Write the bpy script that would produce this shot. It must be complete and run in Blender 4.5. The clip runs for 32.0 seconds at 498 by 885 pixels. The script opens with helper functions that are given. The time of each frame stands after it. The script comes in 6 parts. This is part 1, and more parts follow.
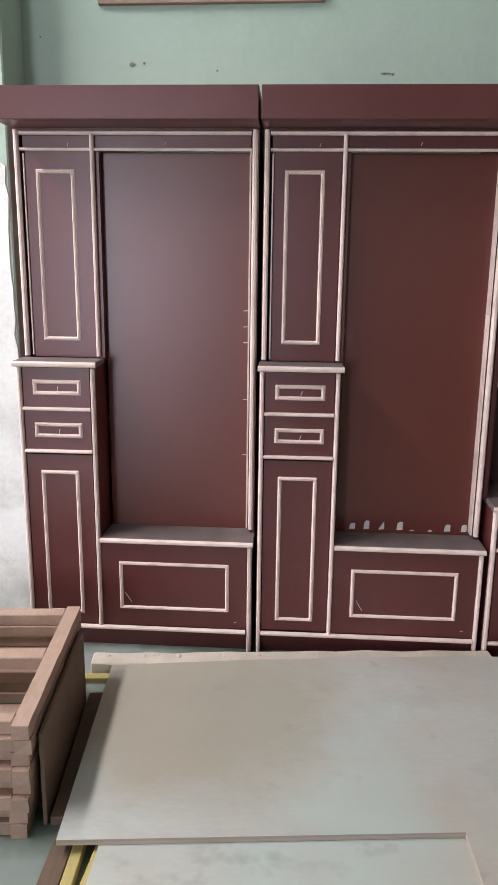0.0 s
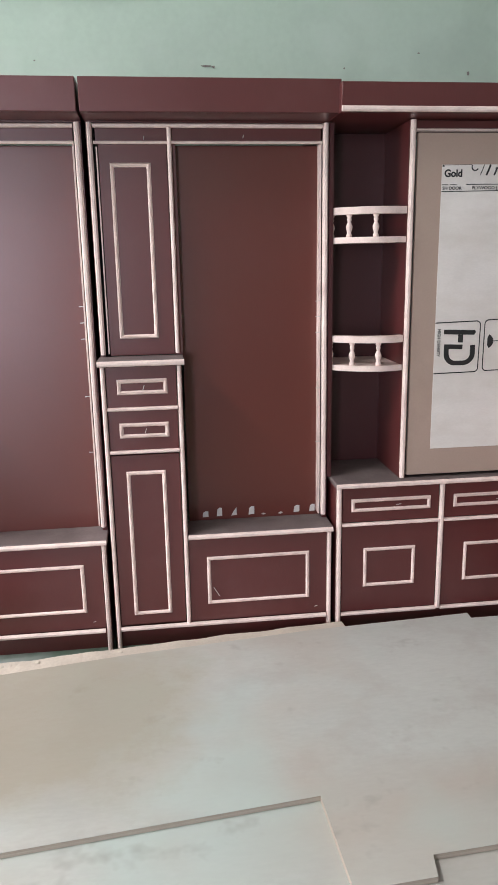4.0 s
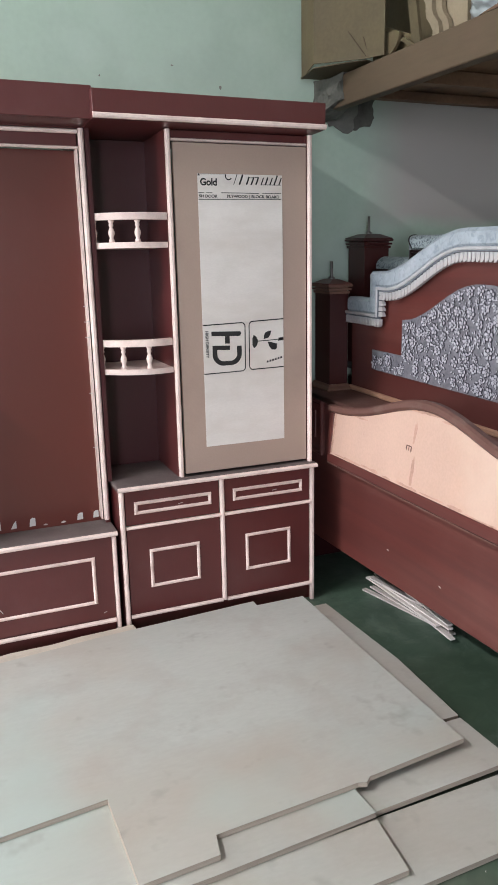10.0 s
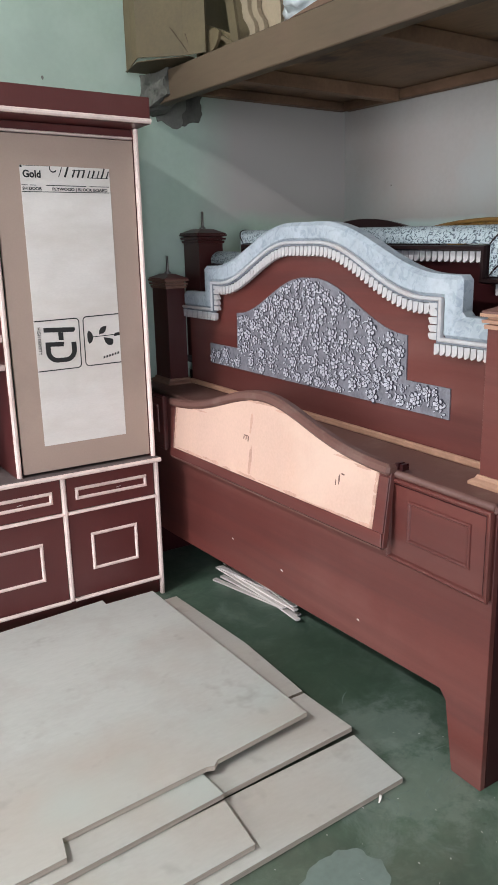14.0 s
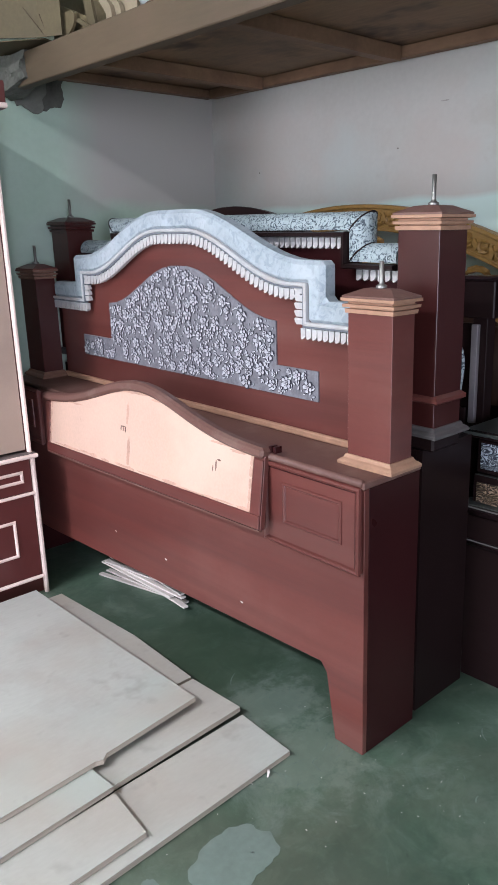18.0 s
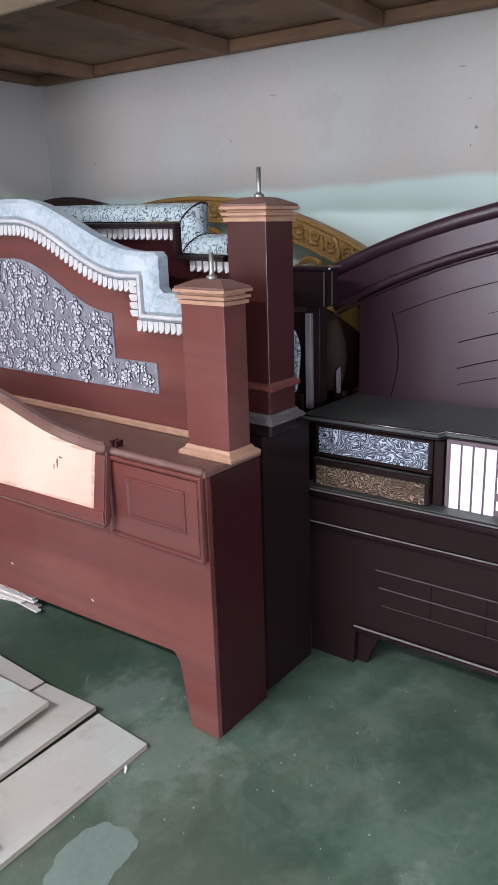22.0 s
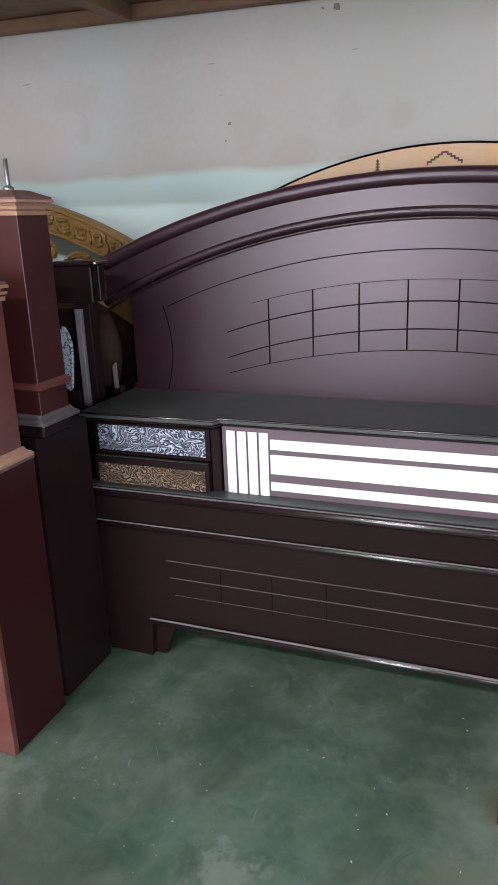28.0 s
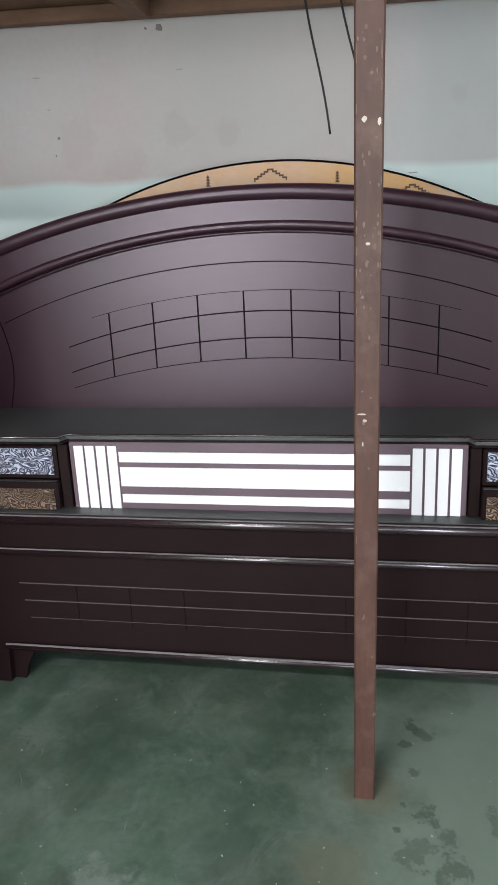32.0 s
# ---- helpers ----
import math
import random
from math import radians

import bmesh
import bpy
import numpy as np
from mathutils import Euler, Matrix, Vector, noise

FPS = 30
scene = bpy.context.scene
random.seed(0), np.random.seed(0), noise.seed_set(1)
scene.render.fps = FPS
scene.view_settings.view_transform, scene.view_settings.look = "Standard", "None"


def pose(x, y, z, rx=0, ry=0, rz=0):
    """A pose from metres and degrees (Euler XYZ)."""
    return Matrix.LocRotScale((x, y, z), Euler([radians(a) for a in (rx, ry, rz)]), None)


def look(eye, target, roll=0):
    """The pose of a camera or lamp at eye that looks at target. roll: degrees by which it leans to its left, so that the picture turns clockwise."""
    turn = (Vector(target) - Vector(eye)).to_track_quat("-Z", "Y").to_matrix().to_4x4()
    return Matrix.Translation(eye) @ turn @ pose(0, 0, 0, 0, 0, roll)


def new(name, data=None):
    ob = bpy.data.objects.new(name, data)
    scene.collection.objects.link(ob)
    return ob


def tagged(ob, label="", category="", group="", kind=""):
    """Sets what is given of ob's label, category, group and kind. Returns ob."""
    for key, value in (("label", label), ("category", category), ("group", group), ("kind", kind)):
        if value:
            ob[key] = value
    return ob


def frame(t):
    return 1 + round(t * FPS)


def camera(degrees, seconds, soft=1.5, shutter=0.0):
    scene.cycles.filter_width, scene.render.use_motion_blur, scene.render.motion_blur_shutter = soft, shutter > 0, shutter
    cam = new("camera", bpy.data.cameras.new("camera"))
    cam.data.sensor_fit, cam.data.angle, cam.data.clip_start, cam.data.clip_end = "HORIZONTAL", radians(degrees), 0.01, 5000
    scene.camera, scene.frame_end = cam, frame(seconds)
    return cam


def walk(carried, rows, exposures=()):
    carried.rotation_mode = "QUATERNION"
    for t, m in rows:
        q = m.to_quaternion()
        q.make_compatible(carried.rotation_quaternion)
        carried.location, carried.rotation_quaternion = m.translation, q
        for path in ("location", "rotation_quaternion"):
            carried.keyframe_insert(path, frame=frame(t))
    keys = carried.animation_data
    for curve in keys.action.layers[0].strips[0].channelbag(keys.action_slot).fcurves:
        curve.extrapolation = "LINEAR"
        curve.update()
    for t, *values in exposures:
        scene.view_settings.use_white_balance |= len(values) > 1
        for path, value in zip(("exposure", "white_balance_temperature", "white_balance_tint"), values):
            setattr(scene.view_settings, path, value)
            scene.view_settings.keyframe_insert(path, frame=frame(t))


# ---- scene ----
cam = camera(37.5, 32.0, soft=1.0)
PATH = [
    (0, (0.363, 0.281, 1.507), (0.246, 2.225, 1.052), 0.7),
    (0.5, (0.368, 0.279, 1.532), (0.294, 2.221, 1.061), 0.5),
    (1, (0.376, 0.276, 1.518), (0.348, 2.222, 1.058), 0.6),
    (1.5, (0.399, 0.269, 1.519), (0.411, 2.217, 1.066), -0.0),
    (2, (0.412, 0.268, 1.511), (0.475, 2.215, 1.055), -0.1),
    (2.5, (0.427, 0.27, 1.515), (0.532, 2.212, 1.05), -0.4),
    (4.5, (0.477, 0.252, 1.517), (0.752, 2.173, 1.034), -1.0),
    (5, (0.495, 0.244, 1.511), (0.821, 2.158, 1.032), -1.0),
    (5.5, (0.513, 0.241, 1.505), (0.886, 2.147, 1.028), -1.2),
    (6, (0.519, 0.237, 1.505), (0.941, 2.132, 1.026), -0.8),
    (6.5, (0.531, 0.232, 1.503), (1.018, 2.111, 1.024), -1.0),
    (7, (0.538, 0.224, 1.504), (1.072, 2.092, 1.032), -1.2),
    (7.5, (0.54, 0.218, 1.508), (1.092, 2.082, 1.035), -1.4),
    (8, (0.552, 0.213, 1.505), (1.13, 2.069, 1.032), -1.3),
    (8.5, (0.563, 0.209, 1.505), (1.17, 2.053, 1.026), -1.2),
    (9, (0.565, 0.205, 1.502), (1.209, 2.036, 1.019), -1.2),
    (9.5, (0.57, 0.201, 1.504), (1.251, 2.02, 1.028), -1.0),
    (10, (0.581, 0.193, 1.503), (1.304, 1.997, 1.032), -1.2),
    (10.5, (0.589, 0.189, 1.495), (1.352, 1.977, 1.022), -1.0),
    (11, (0.592, 0.185, 1.498), (1.385, 1.956, 1.014), -0.9),
    (11.5, (0.596, 0.18, 1.493), (1.423, 1.939, 1.022), -1.0),
    (12, (0.607, 0.172, 1.491), (1.488, 1.907, 1.033), -1.0),
    (12.5, (0.616, 0.159, 1.496), (1.556, 1.863, 1.033), -1.2),
    (13, (0.632, 0.157, 1.496), (1.612, 1.834, 1.02), -1.2),
    (13.5, (0.642, 0.145, 1.493), (1.663, 1.796, 1.014), -1.2),
    (14, (0.645, 0.138, 1.49), (1.7, 1.766, 1.004), -1.3),
    (14.5, (0.648, 0.134, 1.491), (1.725, 1.747, 1.006), -1.3),
    (16.5, (0.674, 0.117, 1.487), (1.854, 1.646, 0.968), -1.9),
    (17, (0.677, 0.113, 1.484), (1.899, 1.607, 0.962), -1.9),
    (17.5, (0.68, 0.102, 1.489), (1.932, 1.571, 0.965), -1.9),
    (18, (0.679, 0.097, 1.486), (1.961, 1.54, 0.964), -1.9),
    (18.5, (0.681, 0.088, 1.483), (2.018, 1.48, 0.961), -1.7),
    (19, (0.685, 0.079, 1.485), (2.057, 1.437, 0.964), -1.5),
    (19.5, (0.688, 0.074, 1.483), (2.088, 1.401, 0.957), -1.4),
    (20, (0.696, 0.068, 1.481), (2.125, 1.362, 0.947), -1.7),
    (20.5, (0.708, 0.057, 1.481), (2.175, 1.303, 0.935), -1.9),
    (21, (0.716, 0.049, 1.478), (2.204, 1.27, 0.931), -1.9),
    (21.5, (0.722, 0.047, 1.479), (2.231, 1.238, 0.926), -1.7),
    (22, (0.719, 0.041, 1.479), (2.245, 1.21, 0.928), -1.9),
    (22.5, (0.73, 0.032, 1.476), (2.285, 1.16, 0.919), -2.0),
    (23, (0.745, 0.027, 1.472), (2.321, 1.123, 0.912), -2.0),
    (23.5, (0.738, 0.021, 1.473), (2.344, 1.073, 0.912), -2.0),
    (24, (0.738, 0.012, 1.474), (2.365, 1.032, 0.915), -1.8),
    (24.5, (0.74, 0.007, 1.475), (2.389, 0.994, 0.92), -1.7),
    (26.5, (0.754, -0.026, 1.474), (2.468, 0.836, 0.91), -2.0),
    (27, (0.762, -0.032, 1.477), (2.5, 0.774, 0.903), -1.7),
    (27.5, (0.758, -0.033, 1.475), (2.515, 0.725, 0.895), -2.0),
    (28, (0.761, -0.047, 1.471), (2.535, 0.673, 0.89), -2.3),
    (28.5, (0.76, -0.046, 1.472), (2.553, 0.623, 0.89), -2.2),
    (29, (0.752, -0.052, 1.47), (2.565, 0.564, 0.89), -2.3),
    (29.5, (0.749, -0.058, 1.475), (2.579, 0.503, 0.894), -2.2),
    (30, (0.742, -0.062, 1.472), (2.586, 0.453, 0.892), -2.2),
    (30.5, (0.738, -0.068, 1.477), (2.591, 0.406, 0.893), -2.2),
    (31, (0.737, -0.077, 1.476), (2.597, 0.366, 0.893), -2.5),
    (31.5, (0.729, -0.079, 1.479), (2.602, 0.315, 0.9), -2.5),
    (32, (0.722, -0.089, 1.481), (2.607, 0.26, 0.911), -2.6),
]
walk(cam, [(t, look(eye, target, roll)) for t, eye, target, roll in PATH],
     exposures=[(0.0, -0.66, 6700, 12), (1.0, -0.37, 6650, 12), (2.0, -0.43, 6650, 12), (3.0, -0.42, 6650, 11), (9.0, -0.28, 6600, 9), (13.0, -0.17, 6600, 9), (19.0, 0.12, 6200, 11), (24.0, 0.16, 6350, 13), (28.0, 0.03, 6450, 13), (32.0, -0.07, 6500, 12)])

# ---- light ----
WEST_POWER, ROOF_POWER, DOOR_POWER, GATE_POWER = 300, 390, 310, 90
DAYLIGHT = (1.0, 0.975, 1.035)
SKYBLUE = (0.93, 0.95, 1.16)
world = bpy.data.worlds.new("daylight")
scene.world = world
world.use_nodes = True
wn = world.node_tree.nodes
sky = wn.new("ShaderNodeTexSky")
sky.sky_type, sky.sun_disc = "NISHITA", False
sky.sun_elevation, sky.sun_rotation = radians(38), radians(200)
world.node_tree.links.new(sky.outputs[0], wn["Background"].inputs[0])
wn["Background"].inputs[1].default_value = 0.12


# ---- materials ----
def material(name, base, rough=0.5, metal=0.0, var=0.12, scale=6.0, stretch=(1, 1, 1), bump=0.05, fine=60.0, rvar=0.1,
             dirt=None, dirt_scale=2.0, dirt_amt=0.4, coat=0.0, each=0.0, spec=0.5, tint=(1, 1, 1)):
    """A surface with two scales of variation: broad patches and fine grain, with relief."""
    m = bpy.data.materials.new(name)
    m.use_nodes = True
    nt = m.node_tree
    N, L = nt.nodes, nt.links
    bsdf = N["Principled BSDF"]
    co = N.new("ShaderNodeTexCoord")
    mp = N.new("ShaderNodeMapping")
    mp.inputs["Scale"].default_value = stretch
    L.new(co.outputs["Object"], mp.inputs[0])
    broad, grain = N.new("ShaderNodeTexNoise"), N.new("ShaderNodeTexNoise")
    broad.inputs["Scale"].default_value, broad.inputs["Detail"].default_value = scale, 6
    grain.inputs["Scale"].default_value, grain.inputs["Detail"].default_value = fine, 4
    L.new(mp.outputs[0], broad.inputs[0])
    L.new(mp.outputs[0], grain.inputs[0])
    mix = N.new("ShaderNodeMath")
    mix.operation = "ADD"
    half = N.new("ShaderNodeMath")
    half.operation, half.inputs[1].default_value = "MULTIPLY", 0.5
    L.new(grain.outputs["Fac"], half.inputs[0])
    L.new(broad.outputs["Fac"], mix.inputs[0])
    L.new(half.outputs[0], mix.inputs[1])
    ramp = N.new("ShaderNodeValToRGB")
    ramp.color_ramp.elements[0].position, ramp.color_ramp.elements[1].position = 0.45, 1.05
    lo = [max(0, c * (1 - var)) for c in base]
    hi = [min(1, c * (1 + var)) for c in base]
    ramp.color_ramp.elements[0].color, ramp.color_ramp.elements[1].color = (*lo, 1), (*hi, 1)
    L.new(mix.outputs[0], ramp.inputs[0])
    colour = ramp.outputs[0]
    if dirt:
        spots = N.new("ShaderNodeTexNoise")
        spots.inputs["Scale"].default_value, spots.inputs["Detail"].default_value, spots.inputs["Roughness"].default_value = dirt_scale, 8, 0.65
        L.new(co.outputs["Object"], spots.inputs[0])
        edge = N.new("ShaderNodeValToRGB")
        edge.color_ramp.elements[0].position, edge.color_ramp.elements[1].position = 0.5, 0.72
        edge.color_ramp.elements[0].color, edge.color_ramp.elements[1].color = (0, 0, 0, 1), (dirt_amt,) * 3 + (1,)
        L.new(spots.outputs["Fac"], edge.inputs[0])
        lay = N.new("ShaderNodeMixRGB")
        lay.inputs[2].default_value = (*dirt, 1)
        L.new(edge.outputs[0], lay.inputs[0])
        L.new(colour, lay.inputs[1])
        colour = lay.outputs[0]
    if each:
        info = N.new("ShaderNodeObjectInfo")
        hsv = N.new("ShaderNodeHueSaturation")
        rng = N.new("ShaderNodeMapRange")
        rng.inputs["To Min"].default_value, rng.inputs["To Max"].default_value = 1 - each, 1 + each
        L.new(info.outputs["Random"], rng.inputs["Value"])
        L.new(rng.outputs[0], hsv.inputs["Value"])
        L.new(colour, hsv.inputs["Color"])
        colour = hsv.outputs[0]
    L.new(colour, bsdf.inputs["Base Color"])
    rr = N.new("ShaderNodeMapRange")
    rr.inputs["To Min"].default_value, rr.inputs["To Max"].default_value = max(0.02, rough - rvar), min(1, rough + rvar)
    L.new(broad.outputs["Fac"], rr.inputs["Value"])
    L.new(rr.outputs[0], bsdf.inputs["Roughness"])
    bsdf.inputs["Metallic"].default_value = metal
    bsdf.inputs["Coat Weight"].default_value = coat
    bsdf.inputs["Specular IOR Level"].default_value = spec
    bsdf.inputs["Specular Tint"].default_value = (*tint, 1)
    if bump:
        bp = N.new("ShaderNodeBump")
        bp.inputs["Strength"].default_value, bp.inputs["Distance"].default_value = bump, 0.004
        L.new(mix.outputs[0], bp.inputs["Height"])
        L.new(bp.outputs[0], bsdf.inputs["Normal"])
    return m


def nodes_of(m):
    return m.node_tree.nodes, m.node_tree.links, m.node_tree.nodes["Principled BSDF"]


MAROON = material("maroon_laminate", (0.108, 0.023, 0.022), 0.36, rvar=0.06, spec=0.65, var=0.10, scale=3, fine=240, stretch=(1, 1, 0.12), bump=0.02, dirt=(0.22, 0.13, 0.12), dirt_scale=3.5, dirt_amt=0.12)
MAROON_GLOSS = material("maroon_back_board", (0.120, 0.025, 0.018), 0.34, rvar=0.05, spec=0.65, var=0.08, scale=2, fine=300, stretch=(1, 1, 0.1), bump=0.012, dirt=(0.20, 0.10, 0.09), dirt_scale=1.6, dirt_amt=0.08)
RAWBEAD = material("raw_pink_beading", (0.82, 0.655, 0.60), 0.62, var=0.14, scale=12, fine=180, stretch=(1, 1, 1), bump=0.08, dirt=(0.34, 0.18, 0.15), dirt_scale=9, dirt_amt=0.3, each=0.08)
DUSTTOP = material("dusty_top", (0.16, 0.125, 0.12), 0.7, var=0.2, scale=7, fine=120, bump=0.05, dirt=(0.32, 0.28, 0.26), dirt_scale=5, dirt_amt=0.4)
MINT = material("mint_distemper_wall", (0.435, 0.556, 0.462), 0.85, var=0.07, scale=1.3, fine=40, bump=0.12, dirt=(0.50, 0.605, 0.54), dirt_scale=0.9, dirt_amt=0.5)
GREYWALL = material("grey_plaster_wall", (0.51, 0.49, 0.468), 0.88, var=0.07, scale=1.1, fine=45, bump=0.12, dirt=(0.57, 0.555, 0.54), dirt_scale=0.7, dirt_amt=0.5)
PLASTER = material("bare_white_plaster", (0.88, 0.88, 0.86), 0.9, var=0.12, scale=2.5, fine=50, bump=0.25, dirt=(0.42, 0.42, 0.38), dirt_scale=4, dirt_amt=0.6)
FLOOR = material("green_cement_floor", (0.083, 0.132, 0.094), 0.40, var=0.42, scale=1.6, fine=35, bump=0.05, rvar=0.22, dirt=(0.19, 0.24, 0.205), dirt_scale=2.6, dirt_amt=0.65)
PLY = material("pale_plywood_face", (0.474, 0.488, 0.454), 0.52, var=0.10, scale=2.2, fine=90, stretch=(0.35, 1, 1), bump=0.03, dirt=(0.36, 0.32, 0.29), dirt_scale=3.0, dirt_amt=0.5, each=0.06)
PLYEDGE = material("plywood_edge", (0.38, 0.32, 0.265), 0.7, var=0.3, scale=8, fine=150, stretch=(0.1, 0.1, 9), bump=0.1)
MDF = material("brown_board", (0.43, 0.315, 0.262), 0.55, var=0.06, scale=3, fine=140, bump=0.02, dirt=(0.27, 0.19, 0.16), dirt_scale=2.5, dirt_amt=0.3)
PAPER = material("white_printed_ply", (0.79, 0.735, 0.70), 0.5, var=0.06, scale=3, fine=80, stretch=(1, 1, 2.5), bump=0.03, dirt=(0.55, 0.50, 0.45), dirt_scale=2.4, dirt_amt=0.35)
INK = material("black_print", (0.018, 0.018, 0.018), 0.6, var=0.3, bump=0)
BEDRED = material("red_brown_paint", (0.130, 0.036, 0.030), 0.34, var=0.10, scale=2.5, fine=160, stretch=(1, 0.3, 1), bump=0.02, dirt=(0.21, 0.09, 0.075), dirt_scale=2.2, dirt_amt=0.3)
BEDTOP = material("dusty_red_brown_top", (0.140, 0.066, 0.054), 0.5, var=0.15, scale=4, fine=120, bump=0.04, dirt=(0.30, 0.22, 0.19), dirt_scale=3.5, dirt_amt=0.5)
BEDDARK = material("dark_maroon_paint_and_shade", (0.034, 0.008, 0.009), 0.3, spec=0.25, var=0.15, scale=2, fine=150, bump=0.02)
POSTRED = material("dark_red_post_paint_and_shade", (0.046, 0.010, 0.0095), 0.33, var=0.12, scale=2, fine=150, bump=0.02, dirt=(0.09, 0.03, 0.025), dirt_scale=2.4, dirt_amt=0.25)
DULLCOPPER = material("dull_brown_moulding", (0.185, 0.100, 0.072), 0.42, var=0.18, scale=20, fine=120, bump=0.05, dirt=(0.09, 0.04, 0.03), dirt_scale=12, dirt_amt=0.45)
COPPER = material("copper_gold_moulding", (0.38, 0.215, 0.145), 0.38, var=0.18, scale=20, fine=120, bump=0.05, dirt=(0.30, 0.16, 0.1), dirt_scale=12, dirt_amt=0.45)
WHITECARVE = material("white_washed_carving", (0.37, 0.42, 0.47), 0.5, var=0.14, scale=18, fine=70, bump=0.6, dirt=(0.27, 0.32, 0.37), dirt_scale=24, dirt_amt=0.55)
FRINGE = material("pale_fringe", (0.45, 0.45, 0.47), 0.5, var=0.14, scale=14, fine=90, bump=0.1, dirt=(0.45, 0.30, 0.2), dirt_scale=2.5, dirt_amt=0.5)
DARKLINE = material("grey_trim_line", (0.17, 0.19, 0.22), 0.3, var=0.2, bump=0.02)
BAREPLY = material("bare_pink_ply", (0.60, 0.405, 0.325), 0.6, var=0.10, scale=3, fine=100, bump=0.04, dirt=(0.62, 0.38, 0.27), dirt_scale=2.2, dirt_amt=0.35)
SMEAR = material("thin_red_wash", (0.50, 0.30, 0.235), 0.6, var=0.25, scale=14, fine=120, bump=0.03)
ESPRESSO = material("espresso_wood", (0.0150, 0.0080, 0.0082), 0.36, spec=0.12, var=0.25, scale=2, fine=150, stretch=(1, 0.12, 1), bump=0.02, rvar=0.08)
ESPRESSO_FACE = material("espresso_satin_face", (0.031, 0.0125, 0.0185), 0.312, spec=0.55, tint=(0.985, 0.93, 1.0), var=0.08, scale=1.5, fine=60, stretch=(1, 0.5, 1), bump=0.004, rvar=0.012)
ESPRESSO_TOP = material("dusty_espresso_top", (0.054, 0.060, 0.057), 0.45, var=0.2, scale=4, fine=120, bump=0.04, dirt=(0.11, 0.115, 0.11), dirt_scale=4, dirt_amt=0.4)
ESPRESSO_GLOSS = material("espresso_lacquer", (0.022, 0.012, 0.014), 0.22, spec=0.9, coat=0.25, var=0.1, scale=3, fine=60, bump=0.004, rvar=0.04)
LILAC = material("mauve_flap", (0.120, 0.082, 0.098), 0.37, rvar=0.04, var=0.1, scale=2, fine=150, bump=0.01)
WHITEGLOSS = material("white_laminate_strip", (0.84, 0.84, 0.84), 0.25, var=0.02, bump=0)
GROOVE = material("groove_dark", (0.010, 0.007, 0.008), 0.9, var=0.2, bump=0, spec=0.02)
GOLDWOOD = material("carved_gold_wood", (0.215, 0.118, 0.030), 0.42, var=0.25, scale=14, fine=80, bump=0.5, dirt=(0.12, 0.06, 0.02), dirt_scale=14, dirt_amt=0.6)
BROWNLEATHER = material("dark_brown_carving", (0.022, 0.011, 0.007), 0.6, spec=0.12, var=0.3, scale=12, bump=0.2)
ORANGE = material("orange_veneer", (0.68, 0.44, 0.26), 0.45, var=0.12, scale=3, fine=120, stretch=(1, 0.2, 1), bump=0.03, dirt=(0.7, 0.30, 0.06), dirt_scale=2, dirt_amt=0.5)
BEAM = material("loft_beam_wood", (0.083, 0.057, 0.034), 0.68, var=0.25, scale=4, fine=60, stretch=(1, 0.15, 1), bump=0.18, dirt=(0.12, 0.07, 0.05), dirt_scale=3, dirt_amt=0.5, each=0.1)
LOFTBOARD = material("loft_plank_wood", (0.22, 0.125, 0.070), 0.7, var=0.3, scale=3, fine=50, stretch=(1, 0.2, 1), bump=0.15, dirt=(0.05, 0.03, 0.02), dirt_scale=2.6, dirt_amt=0.8)
OFFCUT = material("brown_offcut_board", (0.120, 0.092, 0.047), 0.75, var=0.2, scale=6, fine=70, bump=0.1, each=0.25)
PALEWOOD = material("pale_cut_board", (0.25, 0.20, 0.135), 0.7, var=0.15, scale=6, fine=80, bump=0.1, each=0.1)
TIMBER = material("sawn_timber", (0.37, 0.25, 0.19), 0.7, var=0.2, scale=5, fine=90, stretch=(1, 0.15, 1), bump=0.2, dirt=(0.24, 0.15, 0.1), dirt_scale=6, dirt_amt=0.5, each=0.18)
NICHE_SHADED = material("niche_shaded_laminate", (0.060, 0.0125, 0.014), 0.40, var=0.12, scale=3, fine=200, stretch=(1, 1, 0.12), bump=0.02)
BEADLIGHT = material("bead_highlight_tone", (0.17, 0.16, 0.16), 0.6, var=0.25, scale=9, fine=60, bump=0.03)
CHIPTAN = material("worn_through_paint", (0.165, 0.108, 0.082), 0.7, var=0.3, scale=40, bump=0.1)
SIDEBOARD = material("rough_brown_board", (0.150, 0.100, 0.066), 0.75, var=0.3, scale=4, fine=90, stretch=(1, 0.15, 1), bump=0.2, dirt=(0.09, 0.055, 0.04), dirt_scale=5, dirt_amt=0.7)
PALETIMBER = material("pale_sawn_plank", (0.56, 0.50, 0.42), 0.7, var=0.15, scale=7, fine=90, bump=0.2)
PATCH = material("bare_cement_patch", (0.165, 0.215, 0.19), 0.6, var=0.15, scale=7, fine=60, bump=0.08)
SCUFF = material("pale_floor_scuff", (0.15, 0.20, 0.172), 0.6, var=0.2, scale=30, bump=0.02)
TIMBERDARK = material("brown_ply_side", (0.12, 0.07, 0.045), 0.75, var=0.3, scale=4, fine=80, stretch=(0.3, 1, 1), bump=0.1)
YELLOWWOOD = material("yellow_painted_batten", (0.44, 0.37, 0.14), 0.6, var=0.2, scale=5, fine=80, bump=0.08, dirt=(0.35, 0.24, 0.1), dirt_scale=5, dirt_amt=0.5, each=0.12)
POLEWOOD = material("worn_pole_paint", (0.078, 0.036, 0.025), 0.5, var=0.35, scale=5, fine=90, stretch=(1, 1, 0.2), bump=0.15, dirt=(0.16, 0.10, 0.072), dirt_scale=11, dirt_amt=0.6)
